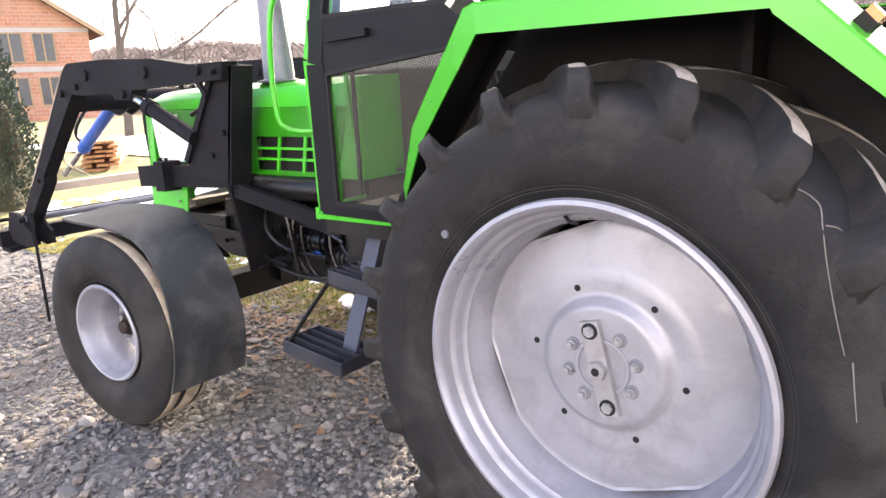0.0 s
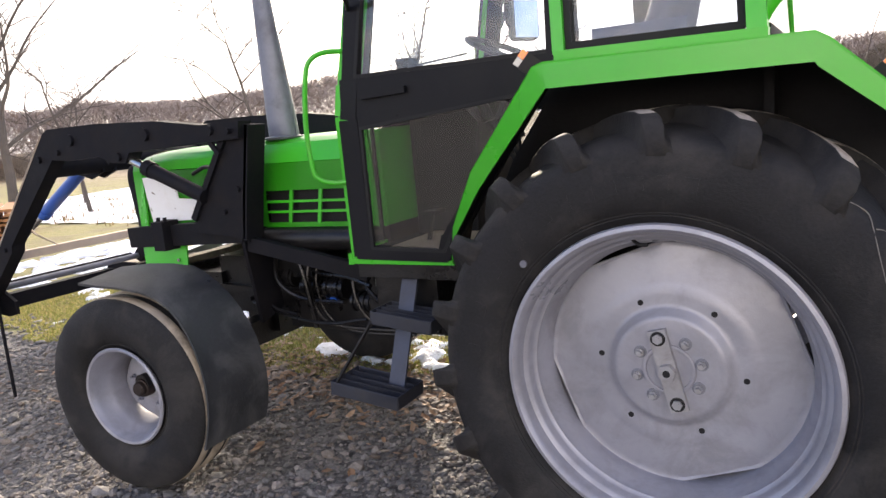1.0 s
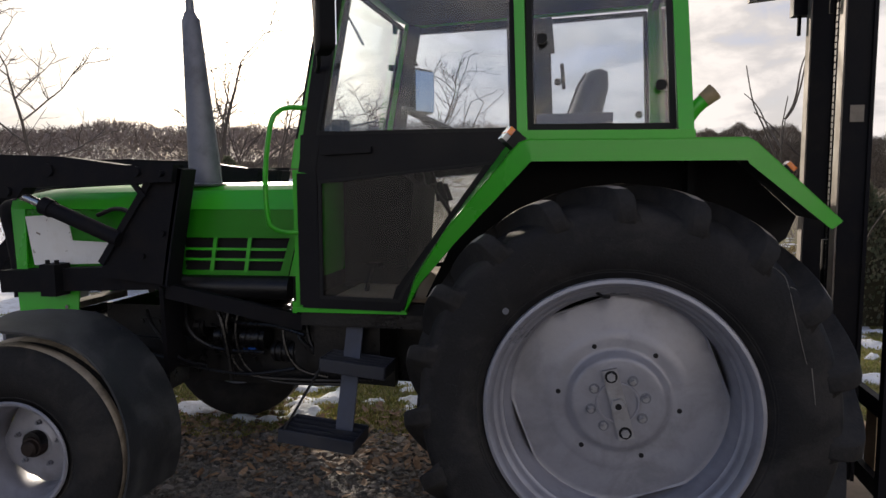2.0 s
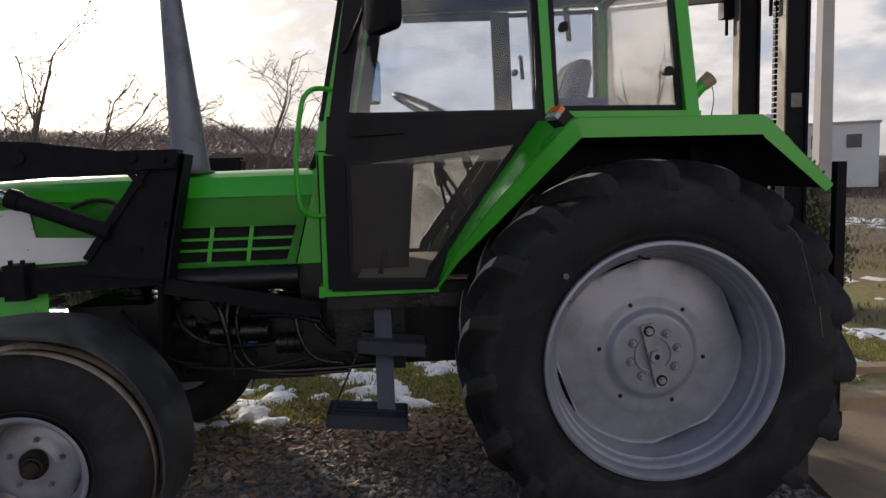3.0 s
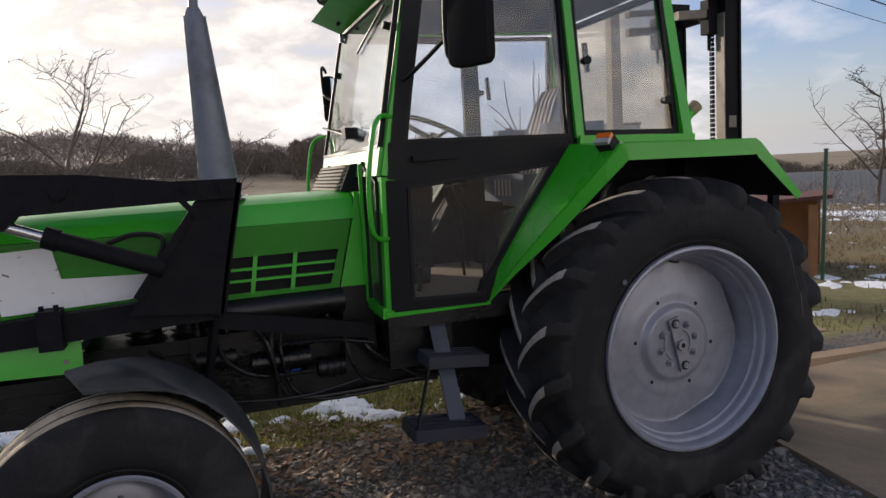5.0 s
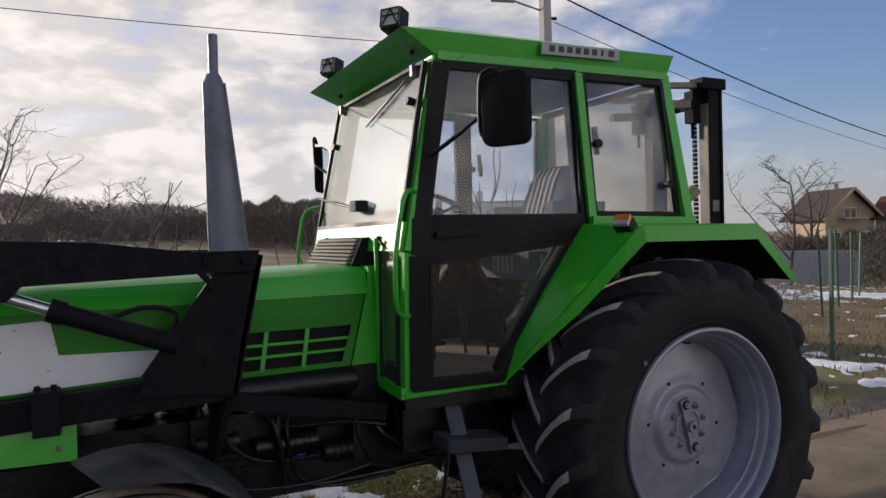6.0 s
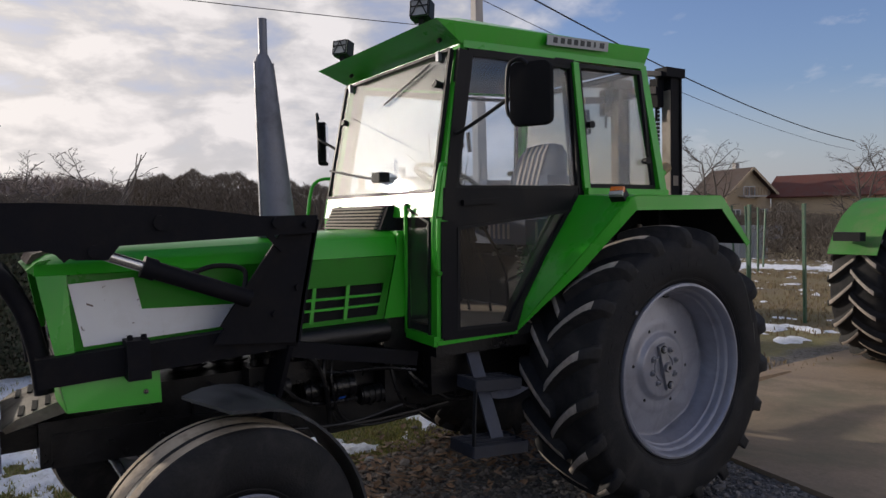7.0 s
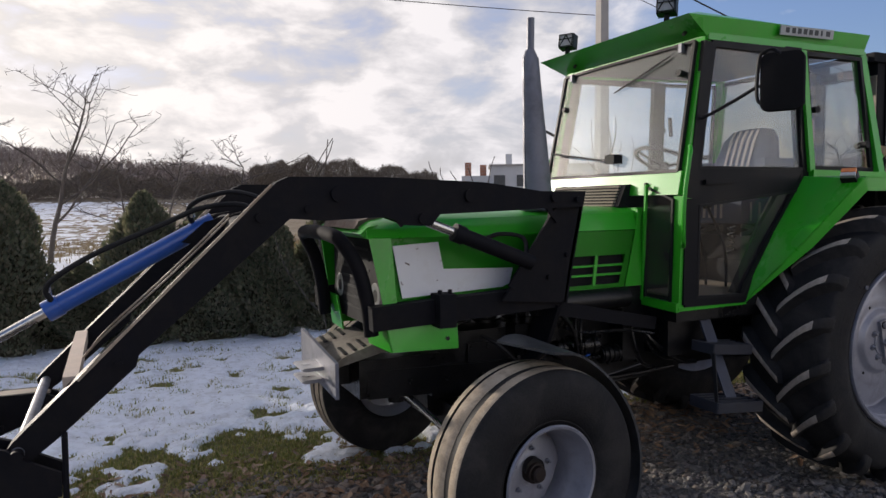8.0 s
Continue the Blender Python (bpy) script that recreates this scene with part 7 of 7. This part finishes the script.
conifer("thuja_shrub", "dark green thuja of a hedge above the snow", [(4.85, -5.35, 0, 1), (6.45, -5.3, 80, 0.95), (5.6, -5.5, 160, 0.9), (7.4, -5.4, 200, 1.0)], 1.72, 0.52, 19000, 21, "thuja hedge")
conifer("thuja_shrub", "broad dark green thuja of a hedge above the snow", [(3.50, -5.35, 0, 1.02), (2.85, -5.25, 70, 0.90), (4.15, -5.45, 40, 0.55), (2.15, -5.2, 130, 0.86), (1.45, -5.3, 210, 0.84), (0.7, -5.4, 260, 0.8), (-0.2, -5.5, 300, 0.75)], 1.60, 0.50, 19000, 22, "thuja hedge")
conifer("thuja_tree", "dark conifer beside the gravel drive", [(10.2, -1.35, 0, 1), (11.6, -1.9, 90, 1.15)], 2.3, 0.60, 8000, 23, "drive conifers", THUJA_DARK)
conifer("thuja_shrub", "dark evergreen behind the mast", [(-3.2, -3.6, 30, 1.0), (-2.6, -4.6, 120, 0.95)], 1.45, 0.45, 3600, 24, "evergreens by the fence")

# bare twigs, paled in the base colour to stand in for haze
BRUSH = piece_material("haze_paled_brush", [(0.22, 0.18, 0.155), (0.30, 0.25, 0.22), (0.18, 0.15, 0.135), (0.36, 0.30, 0.265), (0.25, 0.21, 0.19)], 0.95, 0.0)
DARK_BRUSH = piece_material("dark_brush", [(0.10, 0.080, 0.064), (0.15, 0.12, 0.095), (0.115, 0.10, 0.075), (0.20, 0.16, 0.125)], 0.95, 0.0)


def brush(name, az0, az1, dist, deep, low, high, n, mat, seed, label, clump=0.05, wide=0.03, long=0.9):
    """A belt of bare wood or scrub seen far off: countless crossing twigs under an uneven top."""
    rng = np.random.RandomState(seed)
    a = np.radians(rng.uniform(az0, az1, n))
    d = dist + deep * rng.rand(n)
    x, y = 2.0 + d * np.cos(a), 1.0 + d * np.sin(a)
    deg = np.degrees(a)
    top = low + (high - low) * (0.30 * fractal(deg * clump * 14, d * 0.05, 1.0, seed + 3, 4) + 0.70 * fractal(deg * clump * 2.5, d * 0.01, 1.0, seed + 5, 3))
    z = top * (1 - 0.95 * rng.rand(n) ** 1.4)
    ln = long * (0.4 + rng.rand(n)) * (0.5 + 0.5 * z / np.maximum(top, 0.1))
    c = np.stack([x, y, ground_height(x, y) + z], -1)
    way = np.stack([rng.randn(n) * 0.75, rng.randn(n) * 0.75, 0.15 + 0.9 * rng.rand(n)], -1)
    way /= np.linalg.norm(way, axis=1)[:, None]
    side = np.stack([-np.sin(a), np.cos(a), np.zeros(n)], -1) * (wide * (0.5 + rng.rand(n)))[:, None]
    lo, hi = c - way * ln[:, None] * 0.7, c + way * ln[:, None] * 0.3
    lo[:, 2] = np.maximum(lo[:, 2], ground_height(x, y) - 0.1)
    v = np.stack([lo - side, lo + side, hi + side * 0.25, hi - side * 0.25], 1).reshape(-1, 3)
    o = (np.arange(n) * 4)[:, None]
    f = np.concatenate([o + [0, 1, 2], o + [0, 2, 3]])
    return tagged(raw(name, v, f, mat), label, "woodland", kind="stuff")


brush("far_wood", -88, 12, 72, 26, 2.6, 7.6, 120000, BRUSH, 51, "far belt of bare grey-brown woodland, colour paled for haze", 0.03, 0.045, 0.9)
brush("far_wood", -128, -88, 70, 26, 1.6, 5.0, 50000, BRUSH, 52, "far belt of bare grey-brown woodland, colour paled for haze", 0.03, 0.045, 0.9)
brush("scrub", -140, -95, 58, 10, 0.3, 3.6, 60000, DARK_BRUSH, 53, "dark bare scrub at the field's edge", 0.11, 0.013, 0.6)
brush("scrub", -96, -72, 58, 8, 0.2, 3.2, 40000, DARK_BRUSH, 54, "dark bare scrub at the field's edge", 0.13, 0.013, 0.6)
brush("scrub", -72, -8, 54, 10, 0.3, 2.4, 80000, DARK_BRUSH, 55, "dark bare scrub along the garden's end", 0.06, 0.012, 0.5)
brush("scrub", -170, -128, 52, 16, 0.5, 3.6, 14000, DARK_BRUSH, 56, "bare bushes between the far houses", 0.16, 0.020, 0.6)
brush("scrub", -114, -98.5, 50, 7, 2.0, 5.2, 26000, DARK_BRUSH, 61, "dark thicket on the rise beyond the field", 0.10, 0.016, 0.6)
brush("scrub", -150, -145, 33, 3, 1.2, 3.2, 5000, DARK_BRUSH, 63, "brown bare hedge before the far houses", 0.20, 0.014, 0.6)
brush("scrub", -156, -151, 24, 4, 0.6, 2.6, 3500, DARK_BRUSH, 64, "bare garden bushes by the fence", 0.20, 0.008, 0.7)
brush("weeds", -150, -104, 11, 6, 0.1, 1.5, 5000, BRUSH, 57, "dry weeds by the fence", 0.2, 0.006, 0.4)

# ---- houses ----
ROOF_BROWN = material("brown_roof_tiles", (0.046, 0.030, 0.025), 0.85, vary=0.2, blotch=1.0, grain=6.0, bump=0.4)
ROOF_RED = material("red_roof_tiles", (0.10, 0.032, 0.024), 0.85, vary=0.2, blotch=1.0, grain=6.0, bump=0.4)
PLASTER = material("yellow_plaster", (0.40, 0.32, 0.22), 0.9, vary=0.1, blotch=0.8, bump=0.1)
WHITE_WALL = material("white_plaster", (0.62, 0.62, 0.62), 0.9, vary=0.08, blotch=0.6, bump=0.1)
DARK_PANE = material("dark_window_pane", (0.05, 0.055, 0.065), 0.12, vary=0.2, bump=0.0)
CONCRETE_FRAME = material("raw_concrete", (0.38, 0.36, 0.34), 0.9, vary=0.15, blotch=0.8, bump=0.2)
SHEET = material("pale_sheet_metal", (0.36, 0.38, 0.40), 0.5, 0.2, vary=0.08, blotch=0.7, bump=0.05)
GATE_GREEN = material("green_fence_paint", (0.035, 0.10, 0.055), 0.5, vary=0.2, bump=0.1, dirt=(0.12, 0.07, 0.04), dirt_amount=0.4)
KENNEL_WOOD = material("orange_stained_wood", (0.36, 0.17, 0.07), 0.75, vary=0.25, grain=25.0, bump=0.3)


def brick_material():
    m = bpy.data.materials.new("hollow_brick")
    m.use_nodes = True
    k = Nodes(m.node_tree)
    v = k.add("ShaderNodeTexCoord").outputs["Object"]
    b = k.add("ShaderNodeBsdfPrincipled", Roughness=0.9)
    t = k.add("ShaderNodeTexBrick", Scale=1.0)
    t.inputs["Brick Width"].default_value, t.inputs["Row Height"].default_value, t.inputs["Mortar Size"].default_value = 0.5, 0.25, 0.012
    t.inputs["Color1"].default_value, t.inputs["Color2"].default_value, t.inputs["Mortar"].default_value = (0.44, 0.20, 0.12, 1), (0.36, 0.15, 0.09, 1), (0.42, 0.38, 0.34, 1)
    sp, cb = k.add("ShaderNodeSeparateXYZ"), k.add("ShaderNodeCombineXYZ")
    k.link(v, sp.inputs[0])
    k.link(k.math("ADD", sp.outputs["X"], sp.outputs["Y"]), cb.inputs["X"])
    k.link(sp.outputs["Z"], cb.inputs["Y"])
    k.link(cb.outputs[0], t.inputs["Vector"])
    k.link(k.mix(k.step(k.noise(v, 0.7, 5), 0.4, 0.7, 0.0, 0.4), t.outputs["Color"], (0.40, 0.30, 0.24)), b.inputs["Base Color"])
    k.link(b.outputs[0], k.add("ShaderNodeOutputMaterial").inputs["Surface"])
    return m


BRICK = brick_material()


def gable_house(name, label, place, turn, wide, deep, eave, ridge, wall_mat, roof_mat, windows, over=0.6, bands=(), balcony=False, chimney=True):
    """A house whose gable looks to its own -x; windows as (y, z, width, height) on that gable."""
    h = thing(name, label, "house", place, turn)
    bm = fresh()
    w2 = wide / 2
    a = [bm.verts.new((0, y, z)) for y, z in ((-w2, -1.5), (w2, -1.5), (w2, eave), (0, ridge), (-w2, eave))]
    b = [bm.verts.new((deep, y, z)) for y, z in ((-w2, -1.5), (w2, -1.5), (w2, eave), (0, ridge), (-w2, eave))]
    bm.faces.new(a)
    bm.faces.new(b[::-1])
    for i in range(5):
        bm.faces.new((a[i], b[i], b[(i + 1) % 5], a[(i + 1) % 5]))
    wall = part("wall", bm, wall_mat, h, smooth=20)
    for s in (1, -1):
        slope = (ridge - eave) / w2
        bm = slab(fresh(), [(-over, 0, ridge + 0.12), (deep + over, 0, ridge + 0.12), (deep + over, s * (w2 + over), eave - slope * over + 0.12), (-over, s * (w2 + over), eave - slope * over + 0.12)], 0.18)
        rf = part("roof", bm, roof_mat, h)
        part("barge_board", beam(fresh(), (-over - 0.02, 0, ridge + 0.06), (-over - 0.02, s * (w2 + over), eave - slope * over + 0.06), 0.05, 0.28), PLASTER if wall_mat != BRICK else WOOD, rf)
    if chimney:
        bm = box(fresh(), (deep * 0.45, -0.9, ridge - 0.9), (deep * 0.45 + 0.6, -0.3, ridge + 0.9))
        part("chimney", bm, CONCRETE_FRAME, h)
    for y, z, ww, hh in windows:
        bm = fresh()
        for p, q in (((y - ww / 2, z - hh / 2), (y + ww / 2, z - hh / 2)), ((y - ww / 2, z + hh / 2), (y + ww / 2, z + hh / 2)), ((y - ww / 2, z - hh / 2), (y - ww / 2, z + hh / 2)), ((y + ww / 2, z - hh / 2), (y + ww / 2, z + hh / 2)), ((y, z - hh / 2), (y, z + hh / 2))):
            beam(bm, (-0.03, *p), (-0.03, *q), 0.10, 0.10, (1, 0, 0))
        win = part("window", bm, WOOD if wall_mat == BRICK else WHITE_WALL, h)
        bm = slab(fresh(), [(-0.012, y - ww / 2, z - hh / 2), (-0.012, y + ww / 2, z - hh / 2), (-0.012, y + ww / 2, z + hh / 2), (-0.012, y - ww / 2, z + hh / 2)], 0.02)
        part("pane", bm, DARK_PANE, win)
    for z, t in bands:
        part("concrete_band", box(fresh(), (-0.04, -w2 - 0.03, z), (0.1, w2 + 0.03, z + t)), CONCRETE_FRAME, h)
    if balcony:
        part("balcony", box(fresh(), (-1.3, -w2 * 0.5, eave - 0.6), (0, w2 * 0.5, eave - 0.4)), CONCRETE_FRAME, h)
        for k in range(9):
            y = -w2 * 0.5 + k * w2 / 8
            part("baluster", beam(fresh(), (-1.25, y, eave - 0.4), (-1.25, y, eave + 0.5), 0.06, 0.06), WOOD, h)
        part("handrail", beam(fresh(), (-1.25, -w2 * 0.5, eave + 0.5), (-1.25, w2 * 0.5, eave + 0.5), 0.08, 0.08), WOOD, h)
    return h


def facing(x, y):
    """Turn by which a house's own -x looks to the yard."""
    return math.degrees(math.atan2(y - 2.0, x - 1.5))


gable_house("unfinished_house", "unfinished brick house with concrete bands and a wide gable", (52.0, -17.2, 0.5), facing(52.0, -17.2) + 6, 11.0, 9.0, 5.6, 9.3, BRICK, ROOF_BROWN,
            [(y, z, w_, h_) for z, h_ in ((4.35, 1.9), (1.45, 1.9)) for y, w_ in ((-2.6, 1.3), (-0.6, 1.5), (1.6, 1.4), (3.6, 1.6))] + [(0.2, 7.0, 1.2, 1.0)], 0.9, ((2.75, 0.35), (5.35, 0.3)))
gable_house("distant_house", "yellow house with brown roof and wooden balcony", (-77.0, -49.2, -1.0), facing(-78, -48) + 40, 6.4, 6.5, 4.3, 7.2, PLASTER, ROOF_BROWN, [(-2.0, 1.5, 1.4, 1.3), (2.0, 1.5, 1.4, 1.3), (0, 4.3, 1.6, 1.4)], 0.9, (), True)
gable_house("distant_house", "plain house with a long red tiled roof", (-87.4, -33.4, -1.0), facing(-87.4, -33.4) + 80, 8.0, 16.0, 3.9, 6.2, PLASTER, ROOF_RED, [(-2.0, 1.5, 1.4, 1.3), (2.0, 1.5, 1.4, 1.3)], 0.8)
flat = thing("flat_house", "white flat-roofed modern house beyond the field", "house", (-28.5, -48.7, 1.0), -28)
part("wall", box(fresh(), (-5.6, -2.5, -1), (3.0, 2.5, 3.45)), WHITE_WALL, flat)
part("wing", box(fresh(), (3.0, -2.2, -1), (5.4, 2.2, 2.7)), WHITE_WALL, flat)
part("parapet", box(fresh(), (-5.7, -2.6, 3.45), (3.1, 2.6, 3.62)), CONCRETE_FRAME, flat)
for x in (-4.6, -2.4, -0.2, 1.7):
    win = part("window", box(fresh(), (x, 2.46, 1.7), (x + 1.1, 2.54, 2.8)), WHITE_WALL, flat)
    part("pane", box(fresh(), (x + 0.08, 2.5, 1.78), (x + 1.02, 2.56, 2.72)), DARK_PANE, win)
for x, top in ((1.1, 4.6), (3.3, 3.7), (4.6, 3.9)):
    part("chimney", box(fresh(), (x, -0.4, 2.6), (x + 0.55, 0.4, top)), BRICK if x > 3 else WHITE_WALL, flat)

# ---- fences, kennel, pole and wires ----
post = thing("fence_post", "green steel fence post, slightly leaning", "fence post", at_ground(-5.74, -2.45), 0, "wire fence posts")
part("post", rounded(box(fresh(), (-0.019, -0.019, -0.1), (0.019, 0.019, 1.585)), 0.004, 1), GATE_GREEN, post)
part("cap", rounded(box(fresh(), (-0.023, -0.023, 1.585), (0.023, 0.023, 1.605)), 0.004, 1), GATE_GREEN, post)
FENCE = [(-5.74, -2.45), (-6.20, -1.93), (-6.75, -1.30), (-7.3, -0.65), (-5.25, -3.05), (-9.6, -5.3), (-11.4, -6.2), (-13.2, -7.1), (-15.0, -8.1)]
for i, (x, y) in enumerate(FENCE[1:]):
    copy_thing(post, pose(*at_ground(x, y), 2 - i % 4, (i * 7) % 5 - 2, 10 * i))
WIRE = material("galvanised_wire", (0.20, 0.21, 0.21), 0.5, 0.6, vary=0.15, bump=0.0)
for run in ([FENCE[4]] + FENCE[:4], FENCE[5:]):
    bm = fresh()
    for (x0, y0), (x1, y1) in zip(run, run[1:]):
        for z in (0.10, 0.45, 0.80, 1.15, 1.50):
            rod(bm, at_ground(x0, y0, z), at_ground(x1, y1, z), 0.0016, n=4)
    tagged(part("wire_fence", bm, WIRE), "thin wire mesh fence between green posts", "fence")
sheet = thing("sheet_fence", "pale corrugated metal fence before the houses", "fence", (0, 0, 0))
x0, y0, x1, y1 = -19.0, -17.0, -22.1, -12.4
for k in range(12):
    a, b = k / 12, (k + 1) / 12
    bm = fresh()
    steps = 12
    ea = [(x0 + (x1 - x0) * (a + (b - a) * j / steps) + 0.025 * (j % 2), y0 + (y1 - y0) * (a + (b - a) * j / steps), -1.2) for j in range(steps + 1)]
    strip(bm, ea, [(p[0], p[1], 0.84) for p in ea], 0.01)
    part("panel", bm, SHEET, sheet)
kennel = thing("dog_kennel", "orange wooden kennel with a red roof and wire front", "kennel", at_ground(-5.6, -4.15), 40)
for x in (-0.6, 0.6):
    for y in (-0.5, 0.5):
        part("post", box(fresh(), (x - 0.05, y - 0.05, -0.05), (x + 0.05, y + 0.05, 0.92)), KENNEL_WOOD, kennel)
part("back_wall", box(fresh(), (-0.6, -0.53, 0.05), (0.6, -0.50, 0.90)), KENNEL_WOOD, kennel)
part("side_wall", box(fresh(), (-0.63, -0.5, 0.05), (-0.60, 0.5, 0.90)), KENNEL_WOOD, kennel)
part("floor", box(fresh(), (-0.6, -0.5, 0.04), (0.6, 0.5, 0.08)), WOOD, kennel)
part("roof", rounded(slab(fresh(), [(-0.78, -0.70, 0.90), (0.78, -0.70, 0.90), (0.78, 0.72, 1.02), (-0.78, 0.72, 1.02)], 0.05), 0.01, 1), ROOF_RED, kennel, "faded red roof sheet")
bm = fresh()
for k in range(13):
    rod(bm, (-0.6 + k * 0.1, 0.52, 0.05), (-0.6 + k * 0.1, 0.52, 0.92), 0.004, n=4)
for k in range(6):
    rod(bm, (-0.6, 0.522, 0.15 + k * 0.14), (0.6, 0.522, 0.15 + k * 0.14), 0.004, n=4)
part("wire_front", bm, WIRE, kennel)
pole = thing("utility_pole", "grey concrete utility pole with a street lamp", "utility pole", at_ground(-10.2, -14.7))
bm = fresh()
for i in range(1):
    a = [bm.verts.new((x * 0.19, y * 0.17, -0.3)) for x, y in ((-1, -1), (1, -1), (1, 1), (-1, 1))]
    b = [bm.verts.new((x * 0.13, y * 0.12, 9.6)) for x, y in ((-1, -1), (1, -1), (1, 1), (-1, 1))]
    bm.faces.new(a[::-1])
    bm.faces.new(b)
    for j in range(4):
        bm.faces.new((a[j], a[(j + 1) % 4], b[(j + 1) % 4], b[j]))
part("shaft", rounded(bm, 0.02, 1), CONCRETE_FRAME, pole)
part("lamp_arm", hose(fresh(), [(0.05, 0, 8.5), (0.45, -0.35, 8.75), (0.8, -0.62, 8.95)], 0.03, 8), STEEL, pole)
bm = rounded(box(fresh(), (-0.36, -0.13, -0.07), (0.36, 0.13, 0.07)), 0.06, 2)
head = part("lamp_head", bm, SHEET, pole, "pale street lamp head")
head.matrix_local = pose(1.02, -0.80, 9.02, 0, -8, -38)
for z in (8.3, 9.1):
    part("insulator", rod(fresh(), (-0.16, 0.05, z), (-0.34, 0.10, z), 0.05, n=10), LINER, pole)
CABLE = material("black_cable", (0.012, 0.012, 0.013), 0.6, vary=0.1, bump=0.0)


def cable(name, label, a, b, sag, r):
    pts = [(a[0] + (b[0] - a[0]) * t, a[1] + (b[1] - a[1]) * t, a[2] + (b[2] - a[2]) * t - sag * 4 * t * (1 - t)) for t in [i / 16 for i in range(17)]]
    tagged(part(name, hose(fresh(), pts, r, 5, 1), CABLE), label, "cable")


GZ = float(ground_height(-10.2, -14.7))
cable("overhead_cable", "black overhead cable from the pole", (-10.4, -14.6, 9.1 + GZ), (-51.0, -23.6, 6.2), 0.7, 0.028)
cable("overhead_wire", "thin overhead wire from the pole", (-10.4, -14.6, 8.2 + GZ), (-51.0, -23.6, 5.5), 0.6, 0.012)
cable("overhead_wire", "thin overhead wire crossing the garden", (-10.0, -14.8, 7.3 + GZ), (24.0, -20.2, 9.1), 0.5, 0.012)
# stacked orange timber by the drive
pile = thing("timber_stack", "stack of orange sawn planks beside the drive", "timber stack", at_ground(14.5, -4.9), -30)
plank = None
for i in range(7):
    for j in range(3):
        if plank is None:
            plank = part("plank", rounded(box(fresh(), (-1.2, -0.10, 0.0), (1.2, 0.10, 0.05)), 0.004, 1), KENNEL_WOOD, pile)
        else:
            o = new("plank", plank.data)
            o.parent = pile
            o.matrix_local = pose(0.03 * ((i * 5 + j * 3) % 4), -0.3 + 0.24 * j, 0.09 * i, 0, 0, ((i + j) % 3 - 1) * 1.5)


# ---- a car parked beyond the fence ----
CAR_PAINT = material("dark_car_paint", (0.018, 0.022, 0.030), 0.25, 0.1, vary=0.1, bump=0.0, coat=0.5)


def parked_car(place, turn):
    """A hatchback: body with wheel arches, glazed cabin, wheels, lamps. Its nose looks to its own +x."""
    car = thing("car", "dark hatchback parked on the grass beyond the fence", "car", place, turn)
    bm = prism(fresh(), [(-1.95, 0.38), (-1.98, 0.78), (-1.85, 0.92), (0.95, 0.90), (1.80, 0.78), (1.98, 0.62), (1.96, 0.34), (1.62, 0.30), (-1.62, 0.30)], -0.82, 0.82)
    body = part("body", rounded(bm, 0.06, 3), CAR_PAINT, car)
    bm = prism(fresh(), [(-1.86, 0.88), (-1.60, 1.36), (-0.2, 1.44), (0.25, 1.36), (0.98, 0.88)], -0.70, 0.70)
    cabin = part("cabin", rounded(bm, 0.05, 2), DARK_PANE, car, "dark cabin glass")
    part("roof", rounded(prism(fresh(), [(-1.62, 1.37), (-0.2, 1.455), (0.22, 1.385), (-0.2, 1.475), (-1.55, 1.41)], -0.66, 0.66), 0.004, 1), CAR_PAINT, cabin)
    for x in (-1.22, 1.22):
        for y in (-0.76, 0.76):
            wheel = part("wheel", lathe(fresh(), [(0.20, -0.09), (0.29, -0.09), (0.31, -0.06), (0.31, 0.06), (0.29, 0.09), (0.20, 0.09)], 24, closed=True), RUBBER, car)
            wheel.matrix_local = pose(x, y, 0.31)
            part("rim", rod(fresh(), (0, -0.07, 0), (0, 0.07, 0), 0.20, n=18), SILVER, wheel)
    for y in (-0.60, 0.60):
        part("headlamp", rounded(box(fresh(), (1.86, y - 0.15, 0.60), (1.985, y + 0.15, 0.72)), 0.02, 2), LENS, body)
        part("tail_lamp", rounded(box(fresh(), (-1.99, y - 0.12, 0.72), (-1.90, y + 0.12, 0.88)), 0.02, 2), ORANGE, body)
    return car


parked_car(at_ground(-34.6, -19.7), facing(-34.6, -19.7) + 155)
